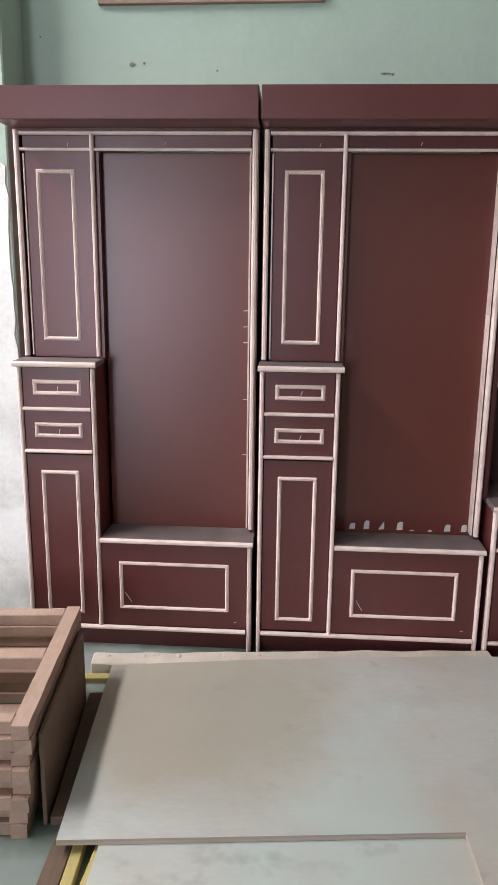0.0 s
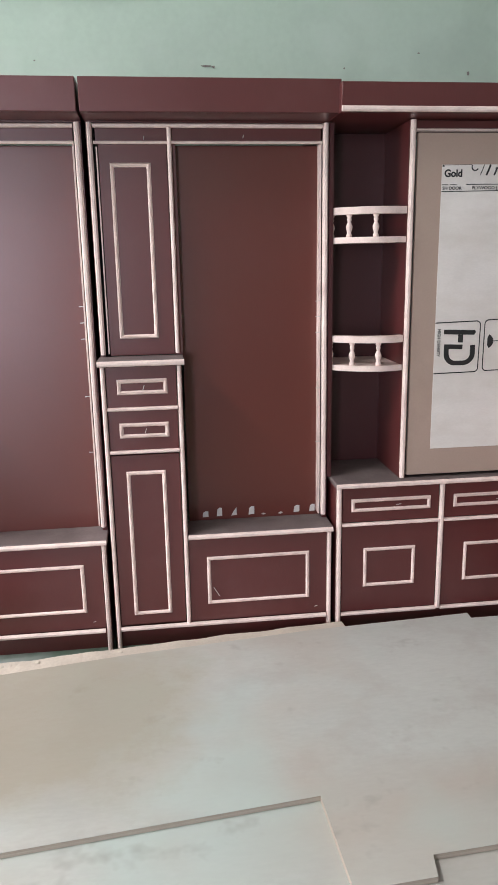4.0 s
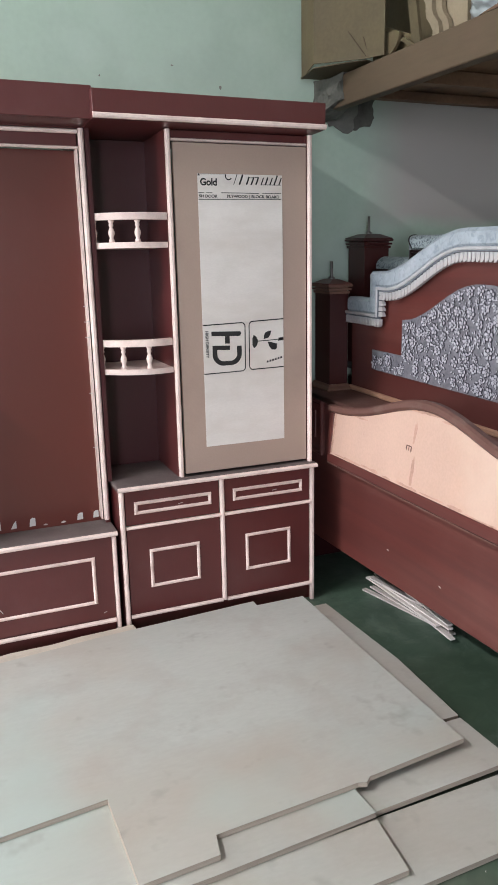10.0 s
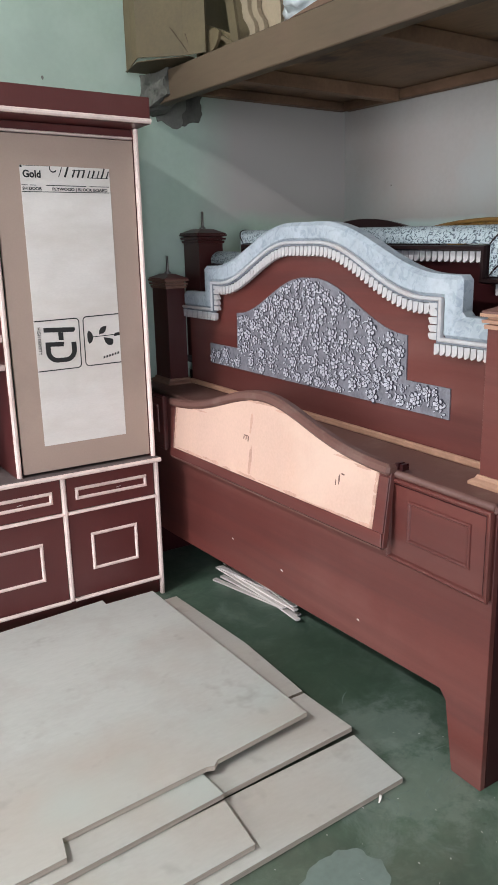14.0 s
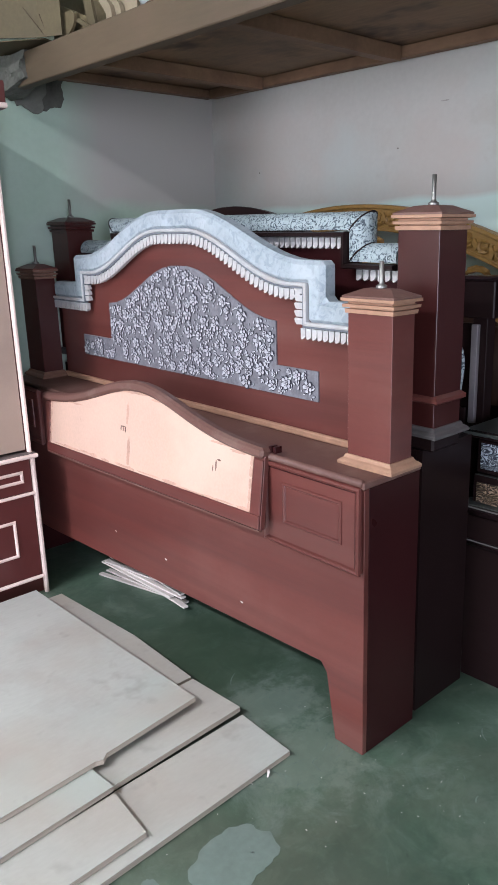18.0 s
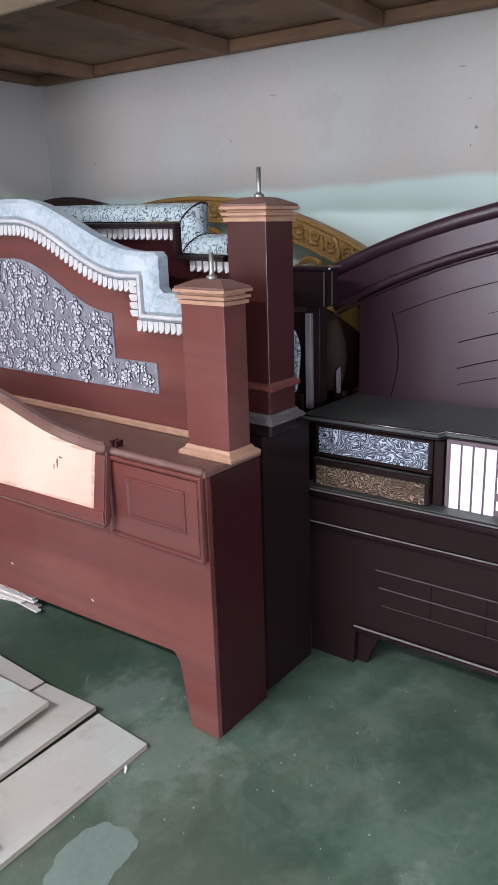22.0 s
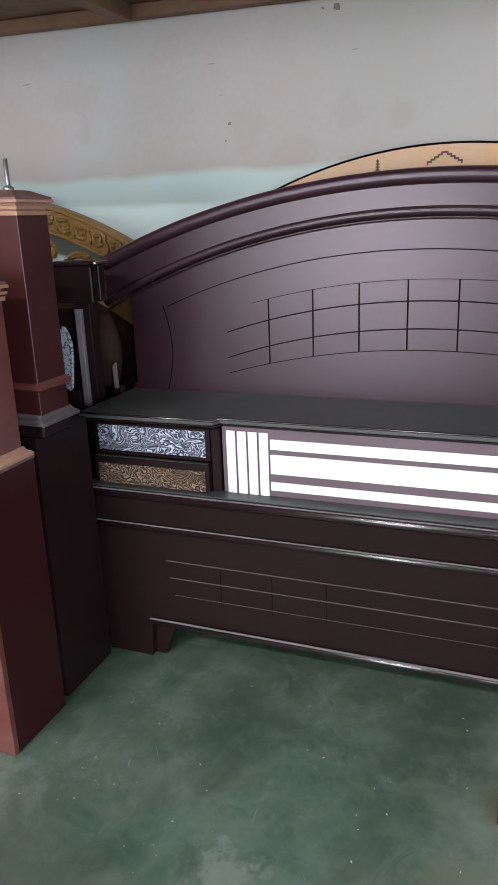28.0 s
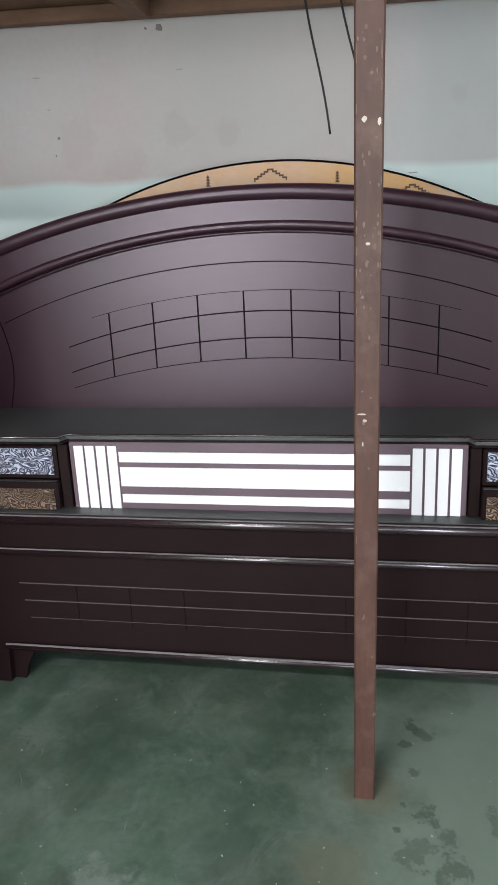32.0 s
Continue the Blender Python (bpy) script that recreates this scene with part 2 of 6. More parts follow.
STEEL = material("steel_bolt", (0.32, 0.31, 0.30), 0.4, 0.9, var=0.2, bump=0.05)
BLACK = material("black_cable", (0.012, 0.012, 0.012), 0.5, bump=0)
STRIPWHITE = material("white_strip_offcut", (0.62, 0.57, 0.54), 0.6, var=0.12, bump=0.04, each=0.12)
PLASTIC = material("white_plastic_bag", (0.46, 0.51, 0.53), 0.35, var=0.12, scale=20, bump=0.1)
RUST = material("wall_scar_dirt", (0.22, 0.20, 0.18), 0.9, var=0.4, scale=30, bump=0.2)
FAINT = material("faint_wall_scratch", (0.36, 0.34, 0.32), 0.9, var=0.2, scale=30, bump=0.1)
JOIST = material("loft_joist_wood", (0.20, 0.112, 0.066), 0.68, var=0.25, scale=4, fine=60, stretch=(1, 0.3, 1), bump=0.15, dirt=(0.10, 0.05, 0.03), dirt_scale=3, dirt_amt=0.6, each=0.1)
CEMENT = material("grey_cement_patch", (0.165, 0.165, 0.145), 0.9, var=0.25, scale=9, fine=60, bump=0.5)
SOOT_SHADE = material("smoke_stained_or_shaded_plaster", (0.105, 0.105, 0.090), 0.9, var=0.35, scale=14, fine=60, bump=0.4)
CHIP = material("white_chip", (0.62, 0.60, 0.58), 0.8, var=0.1, bump=0.05)


def stain(m, colour, scale, lo, hi, amount, stretch=(1, 1, 1), detail=5, rough=0.6, shift=0.0, warp=0.0):
    """Lays a patchy stain with an outline of its own over a material's colour."""
    N, L, bsdf = nodes_of(m)
    old = bsdf.inputs["Base Color"].links[0].from_socket
    co, mp, ns, rp, mx = N.new("ShaderNodeTexCoord"), N.new("ShaderNodeMapping"), N.new("ShaderNodeTexNoise"), N.new("ShaderNodeValToRGB"), N.new("ShaderNodeMixRGB")
    mp.inputs["Scale"].default_value, mp.inputs["Location"].default_value = stretch, (shift, shift * 0.7, shift * 1.3)
    ns.inputs["Scale"].default_value, ns.inputs["Detail"].default_value, ns.inputs["Roughness"].default_value, ns.inputs["Distortion"].default_value = scale, detail, rough, warp
    rp.color_ramp.elements[0].position, rp.color_ramp.elements[1].position = lo, hi
    rp.color_ramp.elements[0].color, rp.color_ramp.elements[1].color = (0, 0, 0, 1), (amount,) * 3 + (1,)
    mx.inputs[2].default_value = (*colour, 1)
    L.new(co.outputs["Object"], mp.inputs[0]), L.new(mp.outputs[0], ns.inputs[0]), L.new(ns.outputs["Fac"], rp.inputs[0])
    L.new(rp.outputs[0], mx.inputs[0]), L.new(old, mx.inputs[1]), L.new(mx.outputs[0], bsdf.inputs["Base Color"])


stain(PLY, (0.45, 0.38, 0.315), 1.1, 0.48, 0.66, 0.55, detail=3, shift=2.0)
stain(PLY, (0.455, 0.545, 0.508), 1.4, 0.48, 0.66, 0.75, detail=2, shift=7.0)
stain(PLY, (0.22, 0.19, 0.17), 7.0, 0.61, 0.76, 0.38, detail=3, shift=4.0)
stain(FLOOR, (0.058, 0.095, 0.066), 1.3, 0.45, 0.62, 0.85, detail=4, shift=1.0)
stain(FLOOR, (0.13, 0.135, 0.105), 1.9, 0.54, 0.72, 0.4, detail=4, shift=5.0)
stain(FLOOR, (0.22, 0.27, 0.24), 3.0, 0.54, 0.76, 0.6, detail=8, rough=0.75, shift=9.0, warp=1.5)
stain(FLOOR, (0.045, 0.080, 0.056), 3.6, 0.50, 0.64, 0.65, detail=6, shift=21.0, warp=0.8)
stain(FLOOR, (0.155, 0.215, 0.175), 5.2, 0.54, 0.68, 0.55, detail=7, rough=0.7, shift=14.0, warp=1.2)
stain(FLOOR, (0.035, 0.05, 0.04), 12.0, 0.70, 0.76, 0.6, detail=3, shift=3.0)
stain(FLOOR, (0.145, 0.190, 0.140), 7.5, 0.50, 0.66, 0.42, detail=5, rough=0.65, shift=31.0, warp=0.6)
stain(FLOOR, (0.050, 0.088, 0.062), 9.0, 0.54, 0.68, 0.45, detail=4, shift=37.0, warp=0.8)
stain(FLOOR, (0.24, 0.29, 0.24), 5.0, 0.66, 0.74, 0.55, detail=8, rough=0.75, shift=43.0, warp=1.0)
stain(GREYWALL, (0.53, 0.455, 0.425), 1.2, 0.48, 0.66, 0.75, detail=4, shift=3.0)
stain(GREYWALL, (0.50, 0.535, 0.525), 1.5, 0.50, 0.66, 0.6, detail=4, shift=15.0)
stain(GREYWALL, (0.40, 0.37, 0.35), 3.5, 0.64, 0.76, 0.4, detail=5, shift=6.0)
stain(MINT, (0.53, 0.635, 0.56), 1.6, 0.50, 0.66, 0.55, detail=3, shift=12.0)
stain(MINT, (0.385, 0.48, 0.41), 2.2, 0.50, 0.70, 0.55, detail=6, shift=2.0)
stain(MINT, (0.30, 0.36, 0.31), 7.0, 0.68, 0.76, 0.35, detail=6, shift=8.0)
stain(MDF, (0.44, 0.33, 0.27), 2.0, 0.50, 0.7, 0.5, detail=3, shift=1.0)
stain(PAPER, (0.58, 0.50, 0.43), 1.6, 0.50, 0.72, 0.5, stretch=(1, 1, 3), detail=4, shift=2.0)
stain(BAREPLY, (0.50, 0.26, 0.18), 4.0, 0.56, 0.72, 0.6, stretch=(1, 1, 0.6), detail=6, shift=4.0)
stain(BAREPLY, (0.66, 0.50, 0.41), 2.0, 0.48, 0.62, 0.6, detail=4, shift=8.0)
stain(BAREPLY, (0.30, 0.12, 0.09), 9.0, 0.66, 0.72, 0.6, stretch=(1, 1, 0.5), detail=4, shift=2.0)
stain(BEDRED, (0.20, 0.085, 0.07), 1.5, 0.52, 0.72, 0.35, stretch=(1, 0.3, 2.5), detail=6, shift=4.0)
stain(BEDRED, (0.080, 0.026, 0.024), 1.7, 0.48, 0.62, 0.55, stretch=(1, 0.12, 5), detail=6, shift=17.0)
stain(BEDRED, (0.185, 0.085, 0.072), 1.1, 0.52, 0.68, 0.45, stretch=(1, 0.2, 4), detail=5, shift=23.0)
stain(BEDRED, (0.075, 0.018, 0.016), 1.2, 0.48, 0.66, 0.55, stretch=(1, 0.35, 2), detail=5, shift=11.0)
stain(MAROON_GLOSS, (0.145, 0.034, 0.024), 0.9, 0.45, 0.65, 0.6, detail=2, shift=5.0)
stain(BEAM, (0.125, 0.078, 0.044), 2.0, 0.50, 0.7, 0.5, stretch=(1, 0.2, 1), detail=5, shift=2.0)
stain(LOFTBOARD, (0.25, 0.16, 0.10), 1.4, 0.46, 0.66, 0.7, stretch=(1, 0.4, 1), detail=3, shift=6.0)
stain(LOFTBOARD, (0.045, 0.026, 0.018), 2.6, 0.60, 0.68, 0.85, stretch=(1, 0.5, 1), detail=4, shift=3.0)
stain(WHITECARVE, (0.17, 0.215, 0.27), 34.0, 0.50, 0.60, 0.42, detail=3, shift=5.0, warp=1.0)
stain(WHITECARVE, (0.50, 0.54, 0.58), 6.0, 0.52, 0.70, 0.5, detail=4, shift=1.0)
stain(TIMBER, (0.50, 0.33, 0.27), 3.0, 0.50, 0.7, 0.5, detail=4, shift=2.0)

def worn_spot(m, centre, radius, colour, amount, ragged=0.35, scale=5.0):
    """A worn, stained or shade-toned place on a surface, round a point of it, with a ragged soft outline."""
    N, L, bsdf = nodes_of(m)
    old = bsdf.inputs["Base Color"].links[0].from_socket
    co, dist, ns, sub, rp, mx = N.new("ShaderNodeTexCoord"), N.new("ShaderNodeVectorMath"), N.new("ShaderNodeTexNoise"), N.new("ShaderNodeMath"), N.new("ShaderNodeMapRange"), N.new("ShaderNodeMixRGB")
    dist.operation, dist.inputs[1].default_value = "DISTANCE", centre
    ns.inputs["Scale"].default_value, ns.inputs["Detail"].default_value, ns.inputs["Roughness"].default_value = scale, 7, 0.65
    sub.operation, sub.inputs[1].default_value, sub.inputs[2].default_value = "MULTIPLY_ADD", 2 * ragged * radius, -ragged * radius
    add = N.new("ShaderNodeMath")
    rp.inputs["From Min"].default_value, rp.inputs["From Max"].default_value = radius, radius * 0.55
    rp.inputs["To Max"].default_value = amount
    mx.inputs[2].default_value = (*colour, 1)
    L.new(co.outputs["Object"], dist.inputs[0]), L.new(co.outputs["Object"], ns.inputs[0]), L.new(ns.outputs["Fac"], sub.inputs[0])
    L.new(dist.outputs["Value"], add.inputs[0]), L.new(sub.outputs[0], add.inputs[1]), L.new(add.outputs[0], rp.inputs["Value"])
    L.new(rp.outputs[0], mx.inputs[0]), L.new(old, mx.inputs[1]), L.new(mx.outputs[0], bsdf.inputs["Base Color"])


worn_spot(FLOOR, (2.42, -0.60, 0), 0.78, (0.215, 0.275, 0.220), 0.75, 0.6, 4.5)
worn_spot(FLOOR, (-0.32, 2.72, 0), 0.42, (0.30, 0.335, 0.315), 0.8, 0.4, 6.0)
worn_spot(FLOOR, (-0.42, 1.55, 0), 0.55, (0.27, 0.305, 0.285), 0.75, 0.4, 5.0)
worn_spot(PLY, (0.35, -0.20, 0.017), 0.60, (0.35, 0.30, 0.215), 0.65, 0.6, 3.0)
worn_spot(FLOOR, (2.02, 1.42, 0), 0.22, (0.21, 0.26, 0.215), 0.5, 1.5, 12.0)
worn_spot(FLOOR, (2.13, 1.66, 0), 0.20, (0.22, 0.27, 0.235), 0.45, 1.5, 14.0)
# darker floor at the red bedhead's foot: its shade put into the colour
worn_spot(FLOOR, (2.20, 2.05, 0), 0.34, (0.038, 0.066, 0.040), 0.6, 0.7, 6.0)
worn_spot(FLOOR, (1.55, 1.0, 0), 0.40, (0.13, 0.135, 0.10), 0.3, 0.6, 4.0)
worn_spot(FLOOR, (2.39, -0.075, 0), 0.11, (0.15, 0.13, 0.075), 0.45, 0.7, 12.0)
for x_, y_, r_, a_ in ((2.66, -0.19, 0.030, 0.7), (2.62, -0.23, 0.035, 0.6), (2.57, -0.17, 0.018, 0.6), (2.30, -0.22, 0.035, 0.7), (2.34, -0.16, 0.014, 0.7), (2.24, -0.27, 0.030, 0.55), (2.14, -0.27, 0.045, 0.6), (2.18, -0.18, 0.050, 0.45), (2.25, -0.14, 0.012, 0.7),
                       (2.30, -0.40, 0.04, 0.5), (2.46, -0.19, 0.022, 0.6), (2.04, 0.15, 0.035, 0.5), (2.02, 0.66, 0.03, 0.4), (2.56, 0.09, 0.010, 0.6)):
    worn_spot(FLOOR, (x_, y_, 0), r_, (0.060, 0.085, 0.060), a_, 2.6, 22.0)
worn_spot(FLOOR, (1.98, 0.55, 0), 0.09, (0.24, 0.29, 0.25), 0.5, 1.6, 16.0)
worn_spot(FLOOR, (2.12, 0.02, 0), 0.12, (0.17, 0.17, 0.115), 0.45, 1.2, 12.0)
# greener wall past the prop, also darkened to paint the fading light
worn_spot(GREYWALL, (3.527, -0.75, 2.05), 0.75, (0.44, 0.475, 0.445), 0.6, 0.5, 2.5)
worn_spot(GREYWALL, (3.527, 0.35, 2.0), 0.55, (0.52, 0.525, 0.485), 0.6, 0.5, 2.5)
for y_, z_, r_ in ((0.66, 1.815, 0.075), (0.45, 1.81, 0.05), (0.86, 1.70, 0.10), (1.02, 1.83, 0.09), (-0.35, 1.88, 0.05), (1.75, 1.95, 0.12)):
    worn_spot(GREYWALL, (3.527, y_, z_), r_, (0.43, 0.385, 0.35), 0.28, 2.2, 6.0)
worn_spot(ORANGE, (0, -0.08, 1.63), 0.26, (0.72, 0.40, 0.12), 0.6, 0.4, 5.0)
# the east wall is washed mint up to shoulder height, with a soft brushed edge
N_, L_, B_ = nodes_of(GREYWALL)
old_ = B_.inputs["Base Color"].links[0].from_socket
tc_, sp_, wob_, add_, rp_, mx_ = N_.new("ShaderNodeTexCoord"), N_.new("ShaderNodeSeparateXYZ"), N_.new("ShaderNodeTexNoise"), N_.new("ShaderNodeMath"), N_.new("ShaderNodeMapRange"), N_.new("ShaderNodeMixRGB")
wob_.inputs["Scale"].default_value = 3.0
mul_ = N_.new("ShaderNodeMath")
mul_.operation, mul_.inputs[1].default_value = "MULTIPLY", 0.06
rp_.inputs["From Min"].default_value, rp_.inputs["From Max"].default_value = 1.700, 1.672
mx_.inputs[2].default_value = (0.60, 0.72, 0.69, 1)
L_.new(tc_.outputs["Object"], sp_.inputs[0]), L_.new(tc_.outputs["Object"], wob_.inputs[0]), L_.new(wob_.outputs["Fac"], mul_.inputs[0])
L_.new(sp_.outputs["Z"], add_.inputs[0]), L_.new(mul_.outputs[0], add_.inputs[1]), L_.new(add_.outputs[0], rp_.inputs["Value"])
L_.new(rp_.outputs[0], mx_.inputs[0]), L_.new(old_, mx_.inputs[1]), L_.new(mx_.outputs[0], B_.inputs["Base Color"])


# above the same brushed edge the north wall greys, painting in the loft's shade
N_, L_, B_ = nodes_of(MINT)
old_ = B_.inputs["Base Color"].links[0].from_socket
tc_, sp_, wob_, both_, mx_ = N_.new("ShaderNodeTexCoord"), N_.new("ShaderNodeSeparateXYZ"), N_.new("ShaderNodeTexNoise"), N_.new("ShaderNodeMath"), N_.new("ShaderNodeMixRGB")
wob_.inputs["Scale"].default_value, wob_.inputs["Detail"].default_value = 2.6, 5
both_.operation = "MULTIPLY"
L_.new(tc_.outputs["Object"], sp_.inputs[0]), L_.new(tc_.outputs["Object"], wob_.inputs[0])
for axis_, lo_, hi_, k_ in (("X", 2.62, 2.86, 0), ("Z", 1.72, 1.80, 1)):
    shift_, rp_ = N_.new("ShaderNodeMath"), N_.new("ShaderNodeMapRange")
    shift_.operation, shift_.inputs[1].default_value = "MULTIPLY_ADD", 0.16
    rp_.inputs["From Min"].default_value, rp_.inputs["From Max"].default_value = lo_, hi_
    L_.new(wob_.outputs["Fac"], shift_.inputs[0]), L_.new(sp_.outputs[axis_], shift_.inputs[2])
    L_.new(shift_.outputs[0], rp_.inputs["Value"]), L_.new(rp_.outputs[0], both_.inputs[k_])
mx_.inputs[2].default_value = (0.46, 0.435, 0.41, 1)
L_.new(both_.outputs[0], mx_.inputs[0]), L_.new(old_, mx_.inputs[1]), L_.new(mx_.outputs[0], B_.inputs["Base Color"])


def swirl(name, ground, relief, scale, depth=0.006):
    """Pressed carving: raised flowing lines drawn out along the drawer, pale on their crests and dark in the hollows."""
    m = bpy.data.materials.new(name)
    m.use_nodes = True
    N, L, bsdf = nodes_of(m)
    co, mp, warp, add, tex = N.new("ShaderNodeTexCoord"), N.new("ShaderNodeMapping"), N.new("ShaderNodeTexNoise"), N.new("ShaderNodeMixRGB"), N.new("ShaderNodeTexWave")
    mp.inputs["Scale"].default_value = (1.0, 0.6, 1.1)
    warp.inputs["Scale"].default_value, warp.inputs["Detail"].default_value = scale * 0.45, 2
    add.blend_type, add.inputs[0].default_value = "ADD", 0.3
    tex.wave_type, tex.rings_direction = "RINGS", "X"
    tex.inputs["Scale"].default_value, tex.inputs["Distortion"].default_value = scale, 9.0
    tex.inputs["Detail"].default_value, tex.inputs["Detail Scale"].default_value = 1.0, 1.4
    L.new(co.outputs["Object"], mp.inputs[0]), L.new(mp.outputs[0], warp.inputs[0])
    L.new(mp.outputs[0], add.inputs[1]), L.new(warp.outputs["Color"], add.inputs[2]), L.new(add.outputs[0], tex.inputs[0])
    ramp = N.new("ShaderNodeValToRGB")
    ramp.color_ramp.elements[0].position, ramp.color_ramp.elements[1].position = 0.35, 0.68
    ramp.color_ramp.elements[0].color, ramp.color_ramp.elements[1].color = (*ground, 1), (*relief, 1)
    L.new(tex.outputs["Fac"], ramp.inputs[0]), L.new(ramp.outputs[0], bsdf.inputs["Base Color"])
    bsdf.inputs["Roughness"].default_value = 0.45
    bp = N.new("ShaderNodeBump")
    bp.inputs["Strength"].default_value, bp.inputs["Distance"].default_value = 1.0, depth
    L.new(tex.outputs["Fac"], bp.inputs["Height"]), L.new(bp.outputs[0], bsdf.inputs["Normal"])
    return m


SWIRL_BLUE = swirl("blue_silver_swirl", (0.05, 0.058, 0.09), (0.56, 0.60, 0.71), 28.0)
SWIRL_GOLD = swirl("gold_swirl", (0.045, 0.03, 0.022), (0.33, 0.225, 0.155), 28.0)
LEAFROLL = bpy.data.materials.new("blue_white_leaf_relief")
LEAFROLL.use_nodes = True
N_, L_, B_ = nodes_of(LEAFROLL)
c_, n_, r_, b_ = N_.new("ShaderNodeTexCoord"), N_.new("ShaderNodeTexNoise"), N_.new("ShaderNodeValToRGB"), N_.new("ShaderNodeBump")
n_.inputs["Scale"].default_value, n_.inputs["Detail"].default_value, n_.inputs["Distortion"].default_value = 46, 2.5, 3.0
r_.color_ramp.elements[0].position, r_.color_ramp.elements[1].position = 0.40, 0.50
r_.color_ramp.elements[0].color, r_.color_ramp.elements[1].color = (0.05, 0.07, 0.09, 1), (0.36, 0.425, 0.455, 1)
b_.inputs["Distance"].default_value = 0.004
L_.new(c_.outputs["Object"], n_.inputs[0]), L_.new(n_.outputs["Fac"], r_.inputs[0]), L_.new(r_.outputs[0], B_.inputs["Base Color"])
L_.new(n_.outputs["Fac"], b_.inputs["Height"]), L_.new(b_.outputs[0], B_.inputs["Normal"])
B_.inputs["Roughness"].default_value = 0.45
GROOVELIT = material("dusty_lit_groove", (0.085, 0.068, 0.065), 0.7, var=0.3, scale=20, bump=0)
PALEEDGE = material("bare_grey_edge", (0.16, 0.14, 0.15), 0.5, var=0.15, scale=8, bump=0.03)
SILVERTRIM = material("dull_silver_moulding", (0.10, 0.09, 0.09), 0.35, var=0.2, scale=20, bump=0.05)
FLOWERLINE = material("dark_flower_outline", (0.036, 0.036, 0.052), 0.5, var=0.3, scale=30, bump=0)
FLORALBASE = material("grey_floral_ground", (0.175, 0.175, 0.20), 0.42, var=0.30, scale=30, fine=120, bump=0.2)
PETAL = material("silver_petal", (0.43, 0.43, 0.48), 0.38, var=0.2, scale=40, fine=150, bump=0.1)


# ---- geometry helpers ----
def part(name, bm, mat, parent=None, label="", loc=(0, 0, 0), rot=(0, 0, 0), smooth=False):
    """Links a bmesh (or mesh data) as one mesh object under a thing or a part."""
    if isinstance(bm, bmesh.types.BMesh):
        me = bpy.data.meshes.new(name)
        bm.normal_update()
        bm.to_mesh(me)
        bm.free()
        if smooth:
            for p in me.polygons:
                p.use_smooth = True
    else:
        me = bm
    for mt in mat if isinstance(mat, (list, tuple)) else (mat,):
        if len(me.materials) < (len(mat) if isinstance(mat, (list, tuple)) else 1):
            me.materials.append(mt)
    ob = new(name, me)
    ob.parent = parent
    ob.location = loc
    ob.rotation_euler = [radians(a) for a in rot]
    if label:
        ob["label"] = label
    return ob


def thing(name, loc=(0, 0, 0), rot=(0, 0, 0), label="", category="", group="", kind=""):
    ob = new(name)
    ob.location = loc
    ob.rotation_euler = [radians(a) for a in rot]
    return tagged(ob, label, category, group, kind)


def box(x0, x1, y0, y1, z0, z1, bevel=0.0, seg=1):
    bm = bmesh.new()
    v = [bm.verts.new(p) for p in ((x0, y0, z0), (x1, y0, z0), (x1, y1, z0), (x0, y1, z0), (x0, y0, z1), (x1, y0, z1), (x1, y1, z1), (x0, y1, z1))]
    for f in ((3, 2, 1, 0), (4, 5, 6, 7), (0, 1, 5, 4), (1, 2, 6, 5), (2, 3, 7, 6), (3, 0, 4, 7)):
        bm.faces.new([v[i] for i in f])
    if bevel:
        bmesh.ops.bevel(bm, geom=bm.edges[:], offset=bevel, segments=seg, affect="EDGES", profile=0.5)
    return bm


def join(*bms):
    """Several bmeshes as one."""
    out = bmesh.new()
    for b in bms:
        me = bpy.data.meshes.new("t")
        b.to_mesh(me)
        b.free()
        out.from_mesh(me)
        bpy.data.meshes.remove(me)
    return out


def prism(outline, lo, hi, axis="x", bevel=0.0):
    """A flat outline, given as (a, b) pairs, pushed along an axis: x -> (y, z), y -> (x, z), z -> (x, y)."""
    place = {"x": lambda a, b, h: (h, a, b), "y": lambda a, b, h: (a, h, b), "z": lambda a, b, h: (a, b, h)}[axis]
    bm = bmesh.new()
    low, high = ([bm.verts.new(place(a, b, h)) for a, b in outline] for h in (lo, hi))
    n = len(outline)
    bm.faces.new(low)
    bm.faces.new(list(reversed(high)))
    for i in range(n):
        bm.faces.new((low[i], high[i], high[(i + 1) % n], low[(i + 1) % n]))
    bmesh.ops.recalc_face_normals(bm, faces=bm.faces[:])
    if bevel:
        rim = [e for e in bm.edges if abs(e.calc_face_angle(0)) > 0.6]
        bmesh.ops.bevel(bm, geom=rim, offset=bevel, segments=1, affect="EDGES")
    return bm


def band(inner, outer, lo, hi, axis="x", bevel=0.0):
    """A strip between two rows of points of equal number."""
    return prism(list(outer) + list(reversed(inner)), lo, hi, axis, bevel)


def lathe(profile, n=16):
    """Rings (radius, z) turned about z, closed at the ends."""
    bm = bmesh.new()
    rings = [[bm.verts.new((r * math.cos(2 * math.pi * k / n), r * math.sin(2 * math.pi * k / n), z)) for k in range(n)] for r, z in profile]
    for a, b in zip(rings, rings[1:]):
        for k in range(n):
            bm.faces.new((a[k], a[(k + 1) % n], b[(k + 1) % n], b[k]))
    bm.faces.new(list(reversed(rings[0])))
    bm.faces.new(rings[-1])
    return bm


